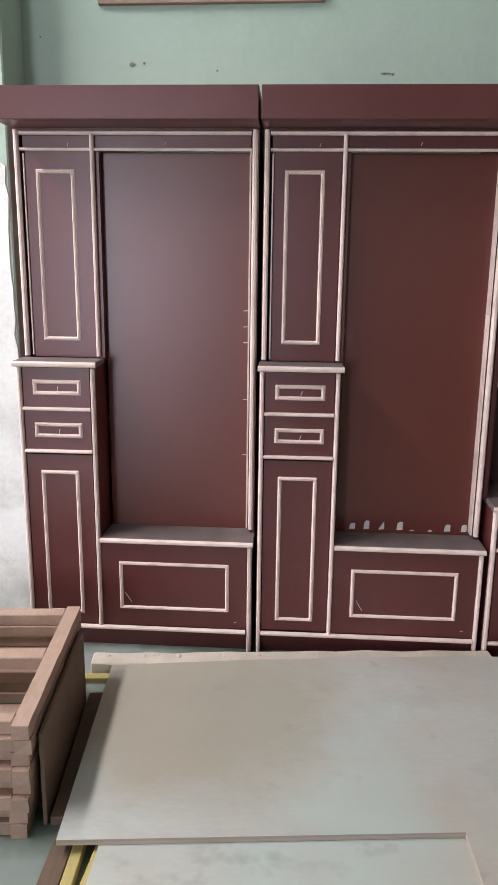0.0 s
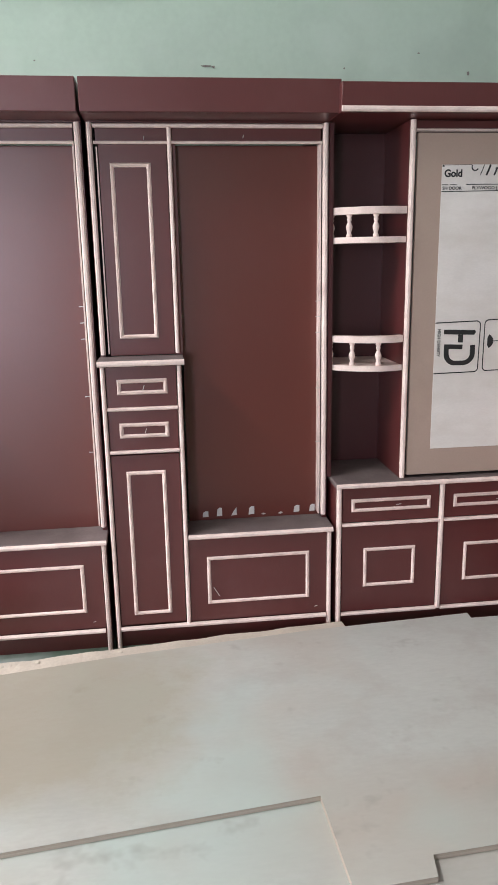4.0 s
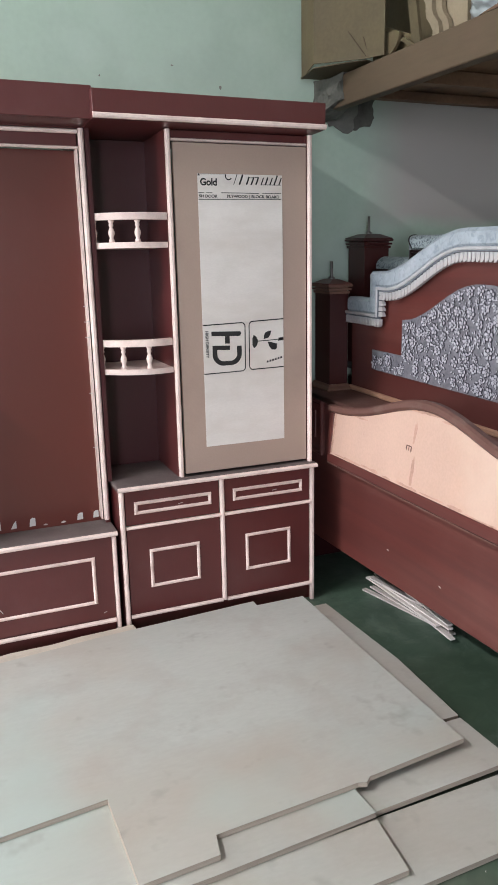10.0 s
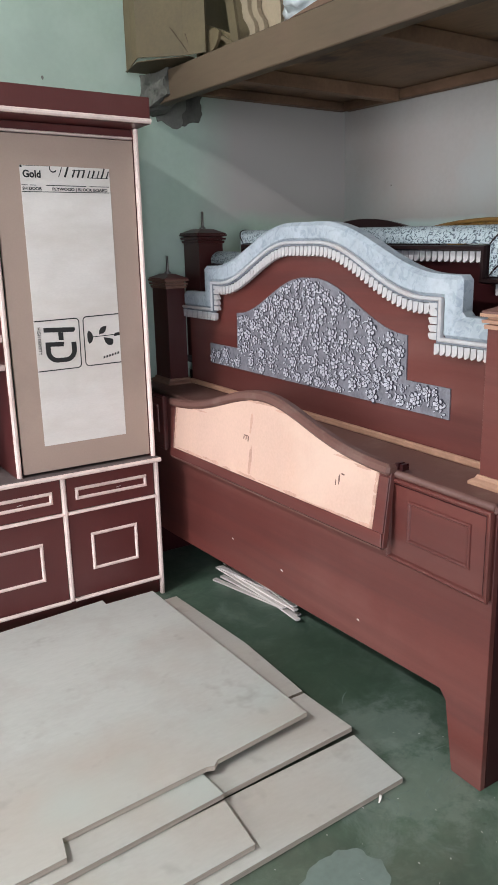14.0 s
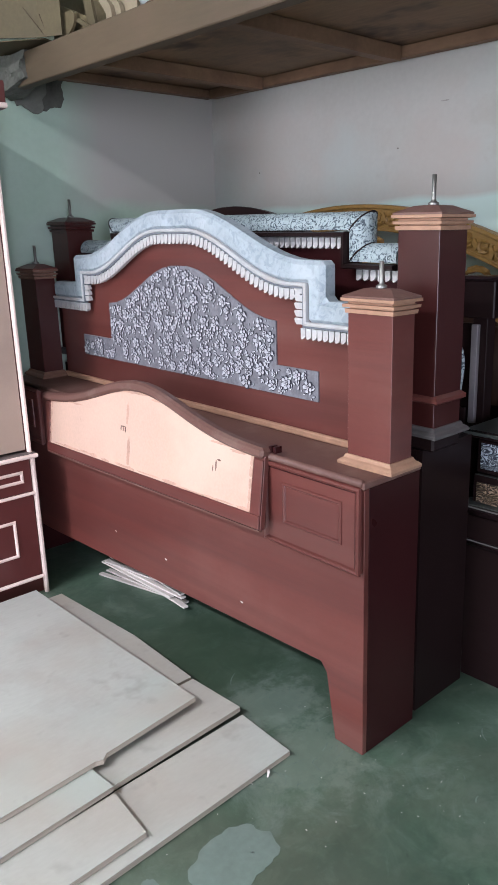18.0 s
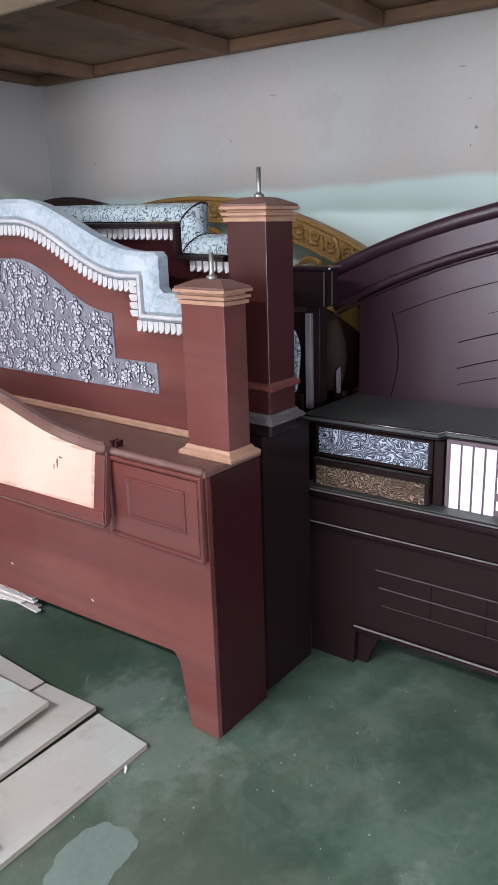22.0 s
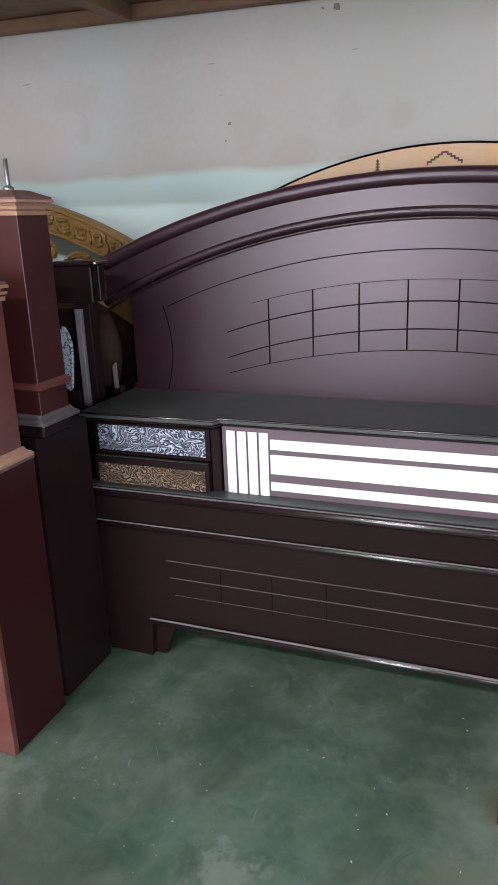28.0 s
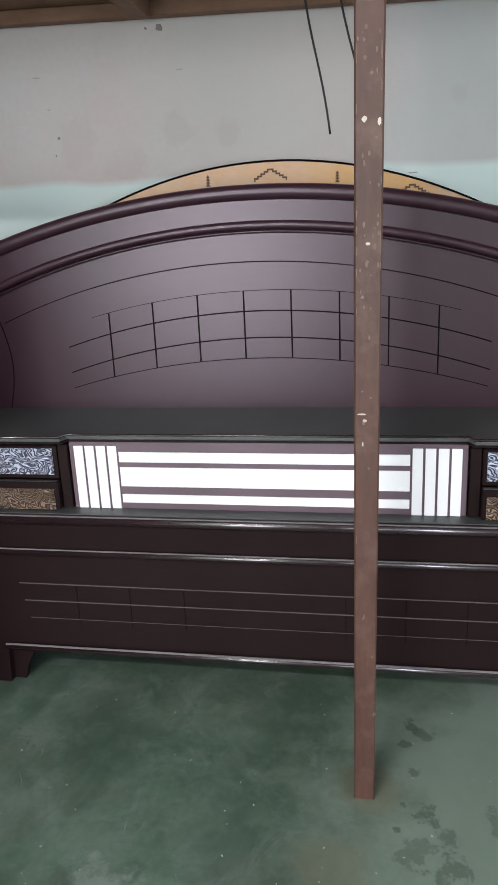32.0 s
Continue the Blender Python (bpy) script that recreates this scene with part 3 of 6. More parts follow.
def square_rings(profile):
    """Square section moulding: rows of (half width x, half width y, z)."""
    bm = bmesh.new()
    rings = [[bm.verts.new((sx * a, sy * b, z)) for sx, sy in ((-1, -1), (1, -1), (1, 1), (-1, 1))] for a, b, z in profile]
    for a, b in zip(rings, rings[1:]):
        for k in range(4):
            bm.faces.new((a[k], a[(k + 1) % 4], b[(k + 1) % 4], b[k]))
    bm.faces.new(list(reversed(rings[0])))
    bm.faces.new(rings[-1])
    return bm


def tube(points, radius, n=6):
    bm = bmesh.new()
    pts = [Vector(p) for p in points]
    rings = []
    for i, p in enumerate(pts):
        d = (pts[min(i + 1, len(pts) - 1)] - pts[max(i - 1, 0)]).normalized()
        a = d.orthogonal().normalized()
        b = d.cross(a)
        rings.append([bm.verts.new(p + radius * (math.cos(2 * math.pi * k / n) * a + math.sin(2 * math.pi * k / n) * b)) for k in range(n)])
    for a, b in zip(rings, rings[1:]):
        for k in range(n):
            bm.faces.new((a[k], a[(k + 1) % n], b[(k + 1) % n], b[k]))
    bm.faces.new(list(reversed(rings[0])))
    bm.faces.new(rings[-1])
    bmesh.ops.recalc_face_normals(bm, faces=bm.faces[:])
    return bm


def bead(x0, z0, x1, z1, y, w=0.022, d=0.012):
    """A half-round raw wood bead from (x0, z0) to (x1, z1) on the face y, standing proud towards -y."""
    w *= 0.88
    bm = bmesh.new()
    dx, dz = x1 - x0, z1 - z0
    ln = math.hypot(dx, dz)
    nx, nz = -dz / ln * w / 2, dx / ln * w / 2
    prof = [(-1, 0), (-0.85, 0.6), (-0.35, 1.0), (0.35, 1.0), (0.85, 0.6), (1, 0)]
    ends = [[bm.verts.new((x + s * nx, y - h * d, z + s * nz)) for s, h in prof] for x, z in ((x0, z0), (x1, z1))]
    for k in range(5):
        bm.faces.new((ends[0][k], ends[0][k + 1], ends[1][k + 1], ends[1][k]))
    bm.faces.new(ends[0])
    bm.faces.new(list(reversed(ends[1])))
    bm.faces.new((ends[0][0], ends[1][0], ends[1][5], ends[0][5]))
    bmesh.ops.recalc_face_normals(bm, faces=bm.faces[:])
    return bm


def bead_frame(x0, x1, z0, z1, y, w=0.015, d=0.010):
    """Four mitred beads round a rectangle on the face y, pieces of one frame."""
    h = w / 2
    o, i = ((x0, z0), (x1, z0), (x1, z1), (x0, z1)), ((x0 + w, z0 + w), (x1 - w, z0 + w), (x1 - w, z1 - w), (x0 + w, z1 - w))
    m = ((x0 + h, z0 + h), (x1 - h, z0 + h), (x1 - h, z1 - h), (x0 + h, z1 - h))
    bm = bmesh.new()
    out, mid, inn = [[bm.verts.new((x, yy, z)) for x, z in ring] for ring, yy in ((o, y), (m, y - d), (i, y))]
    for k in range(4):
        j = (k + 1) % 4
        bm.faces.new((out[k], out[j], mid[j], mid[k]))
        bm.faces.new((mid[k], mid[j], inn[j], inn[k]))
    bmesh.ops.recalc_face_normals(bm, faces=bm.faces[:])
    bmesh.ops.bevel(bm, geom=[e for e in bm.edges if e.verts[0] in mid and e.verts[1] in mid], offset=w * 0.22, segments=2, affect="EDGES")
    return bm


def text_mesh(body, size, mat, parent, loc, rot, name="lettering", extrude=0.0004, sx=1.0, bold=0.0):
    cu = bpy.data.curves.new(name, "FONT")
    cu.body, cu.size, cu.extrude, cu.offset = body, size, extrude, bold
    tmp = new("t", cu)
    bpy.context.view_layer.update()
    me = bpy.data.meshes.new_from_object(tmp.evaluated_get(bpy.context.evaluated_depsgraph_get()))
    bpy.data.objects.remove(tmp)
    bpy.data.curves.remove(cu)
    for v in me.vertices:
        v.co.x *= sx
    me.materials.clear()
    ob = part(name, me, mat, parent, loc=loc, rot=rot)
    return ob

# ---- room ----
NORTH, EAST, SOUTH, WEST, CEIL = 3.523, 3.527, -6.5, -5.5, 4.47


def structure(name, bm, mat, label, category="wall"):
    return tagged(part(name, bm, mat), label, category, kind="structure")


structure("floor", box(WEST - 0.2, EAST + 0.2, SOUTH - 0.2, NORTH + 0.2, -0.2, 0.0), FLOOR, "worn dark green cement floor with pale dusty scuffs", "floor")
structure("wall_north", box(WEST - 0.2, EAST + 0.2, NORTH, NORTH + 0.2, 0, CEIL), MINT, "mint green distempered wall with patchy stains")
structure("wall_east", box(EAST, EAST + 0.2, SOUTH - 0.2, NORTH, 0, CEIL), GREYWALL, "grey plaster wall with old nail holes and stains")
# the south wall has a doorway
DX0, DX1, DZ1 = -3.3, -1.8, 3.2
structure("wall_south", join(box(WEST - 0.2, DX0, SOUTH - 0.2, SOUTH, 0, CEIL), box(DX1, EAST, SOUTH - 0.2, SOUTH, 0, CEIL), box(DX0, DX1, SOUTH - 0.2, SOUTH, DZ1, CEIL)), MINT, "plain mint green wall with a tall doorway")
# the west wall has two wide openings to the yard
GY0, GY1, GZ0, GZ1 = -5.6, -3.4, 0.6, 3.0
OY0, OY1, OZ0, OZ1 = 1.0, 3.45, 0.05, 2.8
structure("wall_west", join(box(WEST - 0.2, WEST, SOUTH, GY0, 0, CEIL), box(WEST - 0.2, WEST, GY0, GY1, 0, GZ0), box(WEST - 0.2, WEST, GY0, GY1, GZ1, CEIL), box(WEST - 0.2, WEST, GY1, OY0, 0, CEIL), box(WEST - 0.2, WEST, OY1, NORTH, 0, CEIL), box(WEST - 0.2, WEST, OY0, OY1, 0, OZ0), box(WEST - 0.2, WEST, OY0, OY1, OZ1, CEIL)), MINT, "mint wall with two wide openings to the yard")
# the ceiling has a long narrow roof light
RX0, RX1, RY0, RY1 = -2.72, -2.48, 0.4, 3.2
structure("ceiling", join(box(WEST - 0.2, RX0, SOUTH - 0.2, NORTH + 0.2, CEIL, CEIL + 0.2), box(RX1, EAST + 0.2, SOUTH - 0.2, NORTH + 0.2, CEIL, CEIL + 0.2), box(RX0, RX1, SOUTH - 0.2, RY0, CEIL, CEIL + 0.2), box(RX0, RX1, RY1, NORTH + 0.2, CEIL, CEIL + 0.2)), GREYWALL, "plain grey plaster ceiling with a narrow roof light", "ceiling")
structure("pier", box(-1.9, -0.782, 3.285, NORTH, 0, CEIL, 0.006), MINT, "mint green plastered pier beside the wardrobes", "pier")
rnd = random.Random(77)
edge = [(-1.8, 1.96)] + [(-1.8 + 0.05 * k, 1.93 + 0.05 * rnd.random()) for k in range(1, 20)] + [(-0.80 + 0.015 * rnd.random(), 1.90 - 0.06 * k) for k in range(0, 31)]
structure("plaster_patch", prism(edge + [(-0.80, 0.0), (-1.8, 0.0)], 3.279, 3.2848, "y"), PLASTER, "bare white plaster with peeling edges on the pier", "plaster")


def blotch(x, z, rx, rz, seed, axis="y"):
    rnd = random.Random(seed)
    pts = []
    for k in range(14):
        a = 2 * math.pi * k / 14
        r = 0.65 + 0.5 * rnd.random()
        pts.append((x + rx * r * math.cos(a), z + rz * r * math.sin(a)))
    pts = [(x + 0.65 * (a - x), z + 0.65 * (b - z)) for a, b in pts]
    return prism(pts, NORTH - 0.003, NORTH - 0.0005, "y") if axis == "y" else prism(pts, EAST - 0.003, EAST - 0.0005, "x")


for k, (a, z, ra, rz, ax) in enumerate(((0.70, 2.288, 0.035, 0.006, "y"), (0.73, 2.285, 0.01, 0.008, "y"), (1.593, 2.347, 0.009, 0.005, "y"), (1.275, 2.286, 0.006, 0.006, "y"), (1.814, 2.272, 0.009, 0.016, "y"),
                                        (-0.329, 2.325, 0.02, 0.012, "y"), (-0.28, 2.33, 0.008, 0.008, "y"), (-0.708, 2.43, 0.007, 0.007, "y"), (0.02, 2.30, 0.006, 0.005, "y"),
                                        (1.102, 1.82, 0.010, 0.010, "x"), (1.12, 1.76, 0.004, 0.006, "x"), (0.685, 2.158, 0.020, 0.020, "x"), (0.735, 2.16, 0.008, 0.008, "x"),
                                        (1.165, 2.03, 0.03, 0.004, "x"), (1.13, 1.92, 0.014, 0.003, "x"), (2.238, 1.876, 0.006, 0.006, "x"), (3.144, 1.85, 0.007, 0.007, "x"), (2.0, 2.037, 0.035, 0.004, "x"), (-0.2, 1.63, 0.03, 0.004, "x"), (0.62, 2.02, 0.02, 0.003, "x"))):
    tagged(part("wall_scar", blotch(a, z, ra, rz, k, ax), FAINT if rz < 0.005 else RUST), "small dark chipped scar in the wall plaster", "wall scar", kind="structure")

lamp = bpy.data.lights.new("yard_daylight", "AREA")
lamp.shape, lamp.size, lamp.size_y, lamp.energy, lamp.color = "RECTANGLE", OY1 - OY0 - 0.1, OZ1 - OZ0 - 0.1, WEST_POWER, DAYLIGHT
lob = new("yard_daylight", lamp)
lob.matrix_world = look((WEST + 0.02, (OY0 + OY1) / 2, (OZ0 + OZ1) / 2), (EAST, (OY0 + OY1) / 2, (OZ0 + OZ1) / 2))

gate = bpy.data.lights.new("doorway_daylight", "AREA")
gate.shape, gate.size, gate.size_y, gate.energy, gate.color = "RECTANGLE", DX1 - DX0 - 0.1, DZ1 - 0.1, DOOR_POWER, SKYBLUE
new("doorway_daylight", gate).matrix_world = look(((DX0 + DX1) / 2, SOUTH - 0.05, DZ1 / 2), ((DX0 + DX1) / 2, NORTH, DZ1 / 2))
side_gate = bpy.data.lights.new("side_gate_daylight", "AREA")
side_gate.shape, side_gate.size, side_gate.size_y, side_gate.energy, side_gate.color = "RECTANGLE", GY1 - GY0 - 0.1, GZ1 - GZ0 - 0.1, GATE_POWER, DAYLIGHT
new("side_gate_daylight", side_gate).matrix_world = look((WEST + 0.02, (GY0 + GY1) / 2, (GZ0 + GZ1) / 2), (EAST, (GY0 + GY1) / 2, (GZ0 + GZ1) / 2))
slot = bpy.data.lights.new("roof_daylight", "AREA")
slot.shape, slot.size, slot.size_y, slot.energy, slot.color = "RECTANGLE", RX1 - RX0 - 0.02, RY1 - RY0 - 0.02, ROOF_POWER, DAYLIGHT
new("roof_daylight", slot).matrix_world = pose((RX0 + RX1) / 2, (RY0 + RY1) / 2, CEIL + 0.02)

# ---- loft along the east wall ----
loft = thing("storage_loft", (2.30, NORTH, 2.31), (1.6, 0, 0), "rough brown timber loft platform fixed under the ceiling", "loft")
LL = 4.6
part("front_beam", box(0, 0.055, -LL, 0.0, -0.125, 0.005, 0.004), BEAM, loft, "heavy brown edge beam")
for k, y in enumerate((-0.47, -1.32, -2.05, -2.8, -3.6)):
    part("joist", box(0.057, EAST - 2.372, y - 0.03, y + 0.03, -0.062, -0.004, 0.003), JOIST, loft)
for ya, yb in ((0.0, 1.32), (1.325, 2.80), (2.805, LL)):
    part("deck_sheet", box(0.057, EAST - 2.32, -yb, -ya - 0.003, -0.002, 0.018, 0.001), LOFTBOARD, loft)
part("wall_batten", box(EAST - 2.37, EAST - 2.322, -LL, -0.07, -0.050, -0.004, 0.003), JOIST, loft)
part("wall_batten", box(0.06, EAST - 2.33, -0.06, -0.004, -0.045, -0.004, 0.003), JOIST, loft)
# cement where the beam enters the wall, smoke-dark on one side
def ragged(cx, cz, rx, rz, seed, n=40):
    return [(cx + rx * w * math.cos(a), cz + rz * w * math.sin(a)) for a, w in ((2 * math.pi * k / n, 0.85 + 0.5 * noise.noise((math.cos(2 * math.pi * k / n) * 1.6, math.sin(2 * math.pi * k / n) * 1.6, seed)) + 0.22 * noise.noise((math.cos(2 * math.pi * k / n) * 6, math.sin(2 * math.pi * k / n) * 6, seed))) for k in range(n))]


tagged(part("cement_patch", prism(ragged(2.415, 2.235, 0.125, 0.112, 3.0), NORTH - 0.010, NORTH - 0.0005, "y", 0.002), CEMENT), "rough grey cement packed round the beam end", "cement patch", kind="structure")
tagged(part("cement_patch", prism(ragged(2.525, 2.225, 0.105, 0.105, 8.0), NORTH - 0.006, NORTH - 0.0005, "y", 0.002), SOOT_SHADE), "dark stained plaster under the beam end", "cement patch", kind="structure")

collar = box(2.268, 2.395, NORTH - 0.250, NORTH - 0.001, 2.165, 2.322)
bmesh.ops.subdivide_edges(collar, edges=collar.edges[:], cuts=9, use_grid_fill=True)
for v in collar.verts:
    d = 0.030 * noise.noise(v.co * 9) + 0.012 * noise.noise(v.co * 30)
    taper = (v.co.y - NORTH + 0.250) / 0.250
    v.co.x += d + (0.012 if v.co.x < 2.33 else -0.02) * (1 - taper)
    v.co.z += d * 0.8 + (0.035 * (1 - taper) if v.co.z < 2.25 else -0.02 * (1 - taper))
    v.co.y = min(NORTH - 0.0005, v.co.y + 0.02 * noise.noise(v.co * 14) * (1 - taper))
# collar takes the darker tone to paint the carton's shade on it
tagged(part("cement_patch", collar, SOOT_SHADE), "rough grey cement collar holding the beam end", "cement patch", kind="structure")

# things kept on the loft
def loft_top(y):
    return 2.3285 - 0.0279 * (NORTH - y)


# folded cardboard with its corner hanging out over the beam end
card = thing("cardboard_box", (0, 0, 0), (0, 0, 0), "flattened brown cardboard box hanging out over the loft beam", "cardboard box")
def upright(points, z0s, z1, thick=0.005):
    bm = bmesh.new()
    rows = []
    for off in (0.0, thick):
        rows.append([[bm.verts.new((x + off, y + off * 0.6, z)) for (x, y), z in zip(points, zs)] for zs in (z0s, [z1] * len(points))])
    for k in range(len(points) - 1):
        for r, flip in ((rows[0], False), (rows[1], True)):
            q = (r[0][k], r[0][k + 1], r[1][k + 1], r[1][k])
            bm.faces.new(tuple(reversed(q)) if flip else q)
        bm.faces.new((rows[0][0][k], rows[1][0][k], rows[1][0][k + 1], rows[0][0][k + 1]))
        bm.faces.new((rows[0][1][k], rows[0][1][k + 1], rows[1][1][k + 1], rows[1][1][k]))
    for k in (0, -1):
        bm.faces.new((rows[0][0][k], rows[0][1][k], rows[1][1][k], rows[1][0][k]))
    bmesh.ops.recalc_face_normals(bm, faces=bm.faces[:])
    return bm


part("front_panel", upright([(2.145, 3.262), (2.21, 3.175), (2.275, 3.085), (2.298, 3.035), (2.322, 2.985)], [2.332, 2.325, 2.318, 2.316, 2.314], 2.80), OFFCUT, card)
part("end_panel", upright([(2.1465, 3.2635), (2.156, 3.34), (2.18, 3.45)], [2.333, 2.322, 2.314], 2.80), OFFCUT, card)
part("bottom_flap", prism([(2.150, 3.275), (2.215, 3.185), (2.30, 3.09), (2.42, 3.14), (2.30, 3.44), (2.175, 3.45)], 2.3165, 2.3205, "z"), OFFCUT, card)
for ya, yb in ((3.13, 3.065), (3.075, 3.055)):
    xa, xb = 2.145 + (3.262 - ya) * 0.735 - 0.005, 2.145 + (3.262 - yb) * 0.735 - 0.005
    part("fold_line", tube([(xa, ya, 2.43 if ya > 3.1 else 2.40), (xb, yb, 2.325)], 0.0018, 5), BEAM, card)


def board(pts, x, thick, label, mat=OFFCUT, name="board_offcut"):
    low = min(z for y, z in pts)
    yl = [y for y, z in pts if z == low][0]
    lift = loft_top(yl) + 0.0005 - low
    return tagged(part(name, prism([(y, z + lift) for y, z in pts], x, x + thick, "x"), mat), label, "offcut", "offcuts on the loft")


board([(3.32, 2.32), (2.84, 2.312), (2.80, 2.66), (3.30, 2.78)], 2.470, 0.012, "brown plywood offcut standing at the back of the loft")
board([(3.07, 2.452), (3.05, 2.428), (2.835, 2.322), (2.822, 2.316), (2.822, 2.35)], 2.372, 0.010, "narrow brown strip leaning across the loft offcuts")
board([(3.075, 2.415), (3.062, 2.394), (2.90, 2.316), (2.865, 2.32), (2.865, 2.338)], 2.386, 0.010, "narrow brown strip leaning across the loft offcuts")
half = [(3.00 + 0.085 * math.cos(radians(a)), 2.385 + 0.066 * math.sin(radians(a))) for a in range(180, 361, 15)]
board(half + [(3.075, 2.412), (2.935, 2.398)], 2.344, 0.012, "rounded brown cut-out piece on the loft")
board([(2.905, 2.352), (2.885, 2.360), (2.805, 2.316), (2.835, 2.314)], 2.342, 0.008, "small pointed brown scrap on the loft")
board([(2.925, 2.70), (2.868, 2.70), (2.780, 2.312), (2.832, 2.312)], 2.352, 0.012, "tilted narrow brown board leaning on the loft", OFFCUT)
for k, (ya, yb, x) in enumerate(((2.905, 2.705, 2.356), (2.862, 2.672, 2.375))):
    n = 16
    edge1 = [(ya + (yb - ya) * s / n + 0.009 * math.sin(s * 1.6), 2.72 - 0.41 * s / n) for s in range(n + 1)]
    edge2 = [(ya - 0.042 + (yb - ya) * s / n + 0.009 * math.sin(s * 1.6 + 0.5), 2.72 - 0.41 * s / n) for s in range(n + 1)]
    board(edge1 + edge2[::-1], x, 0.018, "pale scalloped wooden rail leaning on the loft", PALEWOOD, "scalloped_rail")
board([(2.81, 2.70), (2.66, 2.70), (2.565, 2.40), (2.560, 2.312), (2.60, 2.318), (2.615, 2.338), (2.65, 2.340), (2.665, 2.312), (2.69, 2.32)], 2.398, 0.014, "broad pale notched board standing on the loft", PALEWOOD)
board([(2.42, 2.312), (2.16, 2.305), (2.24, 2.330)], 2.332, 0.010, "dark wedge-shaped scrap lying on the loft", TIMBERDARK)
for k, (y0, y1, h, x) in enumerate(((2.25, 2.41, 0.055, 2.43), (2.06, 2.24, 0.10, 2.47), (1.86, 2.03, 0.13, 2.50), (1.60, 1.80, 0.07, 2.45))):
    bx = thing("small_carton", (x, (y0 + y1) / 2, loft_top(y0) + 0.003), (1.6, 0, -8 + 7 * k), "small worn brown carton stored on the loft", "carton", "cartons on the loft")
    d = (y1 - y0) / 2
    part("body", box(0, 0.14, -d, d, 0, h, 0.003), OFFCUT, bx)
    part("lid", box(-0.003, 0.143, -d - 0.003, d + 0.003, h + 0.0005, h + 0.012, 0.002), OFFCUT, bx)
bag = bmesh.new()
bmesh.ops.create_icosphere(bag, subdivisions=4, radius=1)
for v in bag.verts:
    s = 1 + 0.45 * noise.noise(v.co * 2.6) + 0.18 * noise.noise(v.co * 7)
    v.co = Vector((0.07 * s * v.co.x, 0.13 * s * v.co.y, max(-0.085, 0.13 * s * v.co.z)))
tagged(part("plastic_bag", bag, PLASTIC, None, "", (2.40, 2.37, 2.385), smooth=True), "crumpled white plastic bag lying on the loft", "plastic bag")

# ---- wooden prop and cables ----
pole = thing("wooden_prop", (2.37, -0.060, 0), (0, 0, 2), "worn brown painted wooden prop standing on the floor", "wooden post")
pm = box(-0.03, 0.03, -0.031, 0.031, 0, 2.26, 0.004)
for v in pm.verts:
    v.co.y = v.co.y * (0.84 + 0.08 * v.co.z) + 0.004 - 0.0055 * v.co.z
    v.co.y += 0.004 * math.sin(v.co.z * 3)
part("shaft", pm, POLEWOOD, pole)
def flake(r2, yc, zc, w, h, mat, name, lab=""):
    pts = [(yc + w * r2.uniform(0.6, 1.1) * math.cos(j * 0.785) - 0.0015 * zc, zc + h * r2.uniform(0.6, 1.1) * math.sin(j * 0.785)) for j in range(8)]
    part(name, prism(pts, -0.0313, -0.0295, "x"), mat, pole, lab)


for k in range(60):
    r2 = random.Random(100 + k)
    zc = r2.choice((r2.uniform(1.35, 1.85), r2.uniform(1.35, 1.85), r2.uniform(0.25, 1.35)))
    edge = r2.random() < 0.35
    flake(r2, r2.choice((-0.026, 0.024)) if edge else r2.uniform(-0.022, 0.022), zc, r2.uniform(0.0008, 0.0022) if edge else r2.uniform(0.001, 0.0045), r2.uniform(0.004, 0.020) if edge else r2.uniform(0.002, 0.008), CHIPTAN, "worn_spot")
for k, (yc, zc, w, h) in enumerate(((0.008, 1.674, 0.007, 0.007), (-0.022, 1.668, 0.005, 0.008), (0.012, 1.06, 0.010, 0.003), (0.006, 1.045, 0.006, 0.004), (0.0, 1.43, 0.007, 0.004), (0.010, 0.99, 0.002, 0.006))):
    flake(random.Random(300 + k), yc, zc, w, h, PALETIMBER, "paint_splash", "pale paint splash")
for y0, z0, y1, z1 in ((0.149, 2.2, 0.069, 1.739), (0.05, 2.2, -0.06, 1.72)):
    pts = [(3.2, y0 + (y1 - y0) * s + 0.004 * math.sin(s * 6), z0 + (z1 - z0) * s) for s in [j / 10 for j in range(11)]]
    tagged(part("hanging_cable", tube(pts, 0.0035), BLACK, smooth=True), "thin black cable hanging down from the loft", "cable", "hanging cables")

# ---- wardrobes along the north wall ----
FRONT = 2.98


def screw_mark(parent, x, z, y, ln=0.012, tilt=0.3):
    part("nail", tube([(x, y, z), (x + ln * math.sin(tilt), y - 0.008, z + ln * math.cos(tilt))], 0.0014, 5), CHIP, parent)


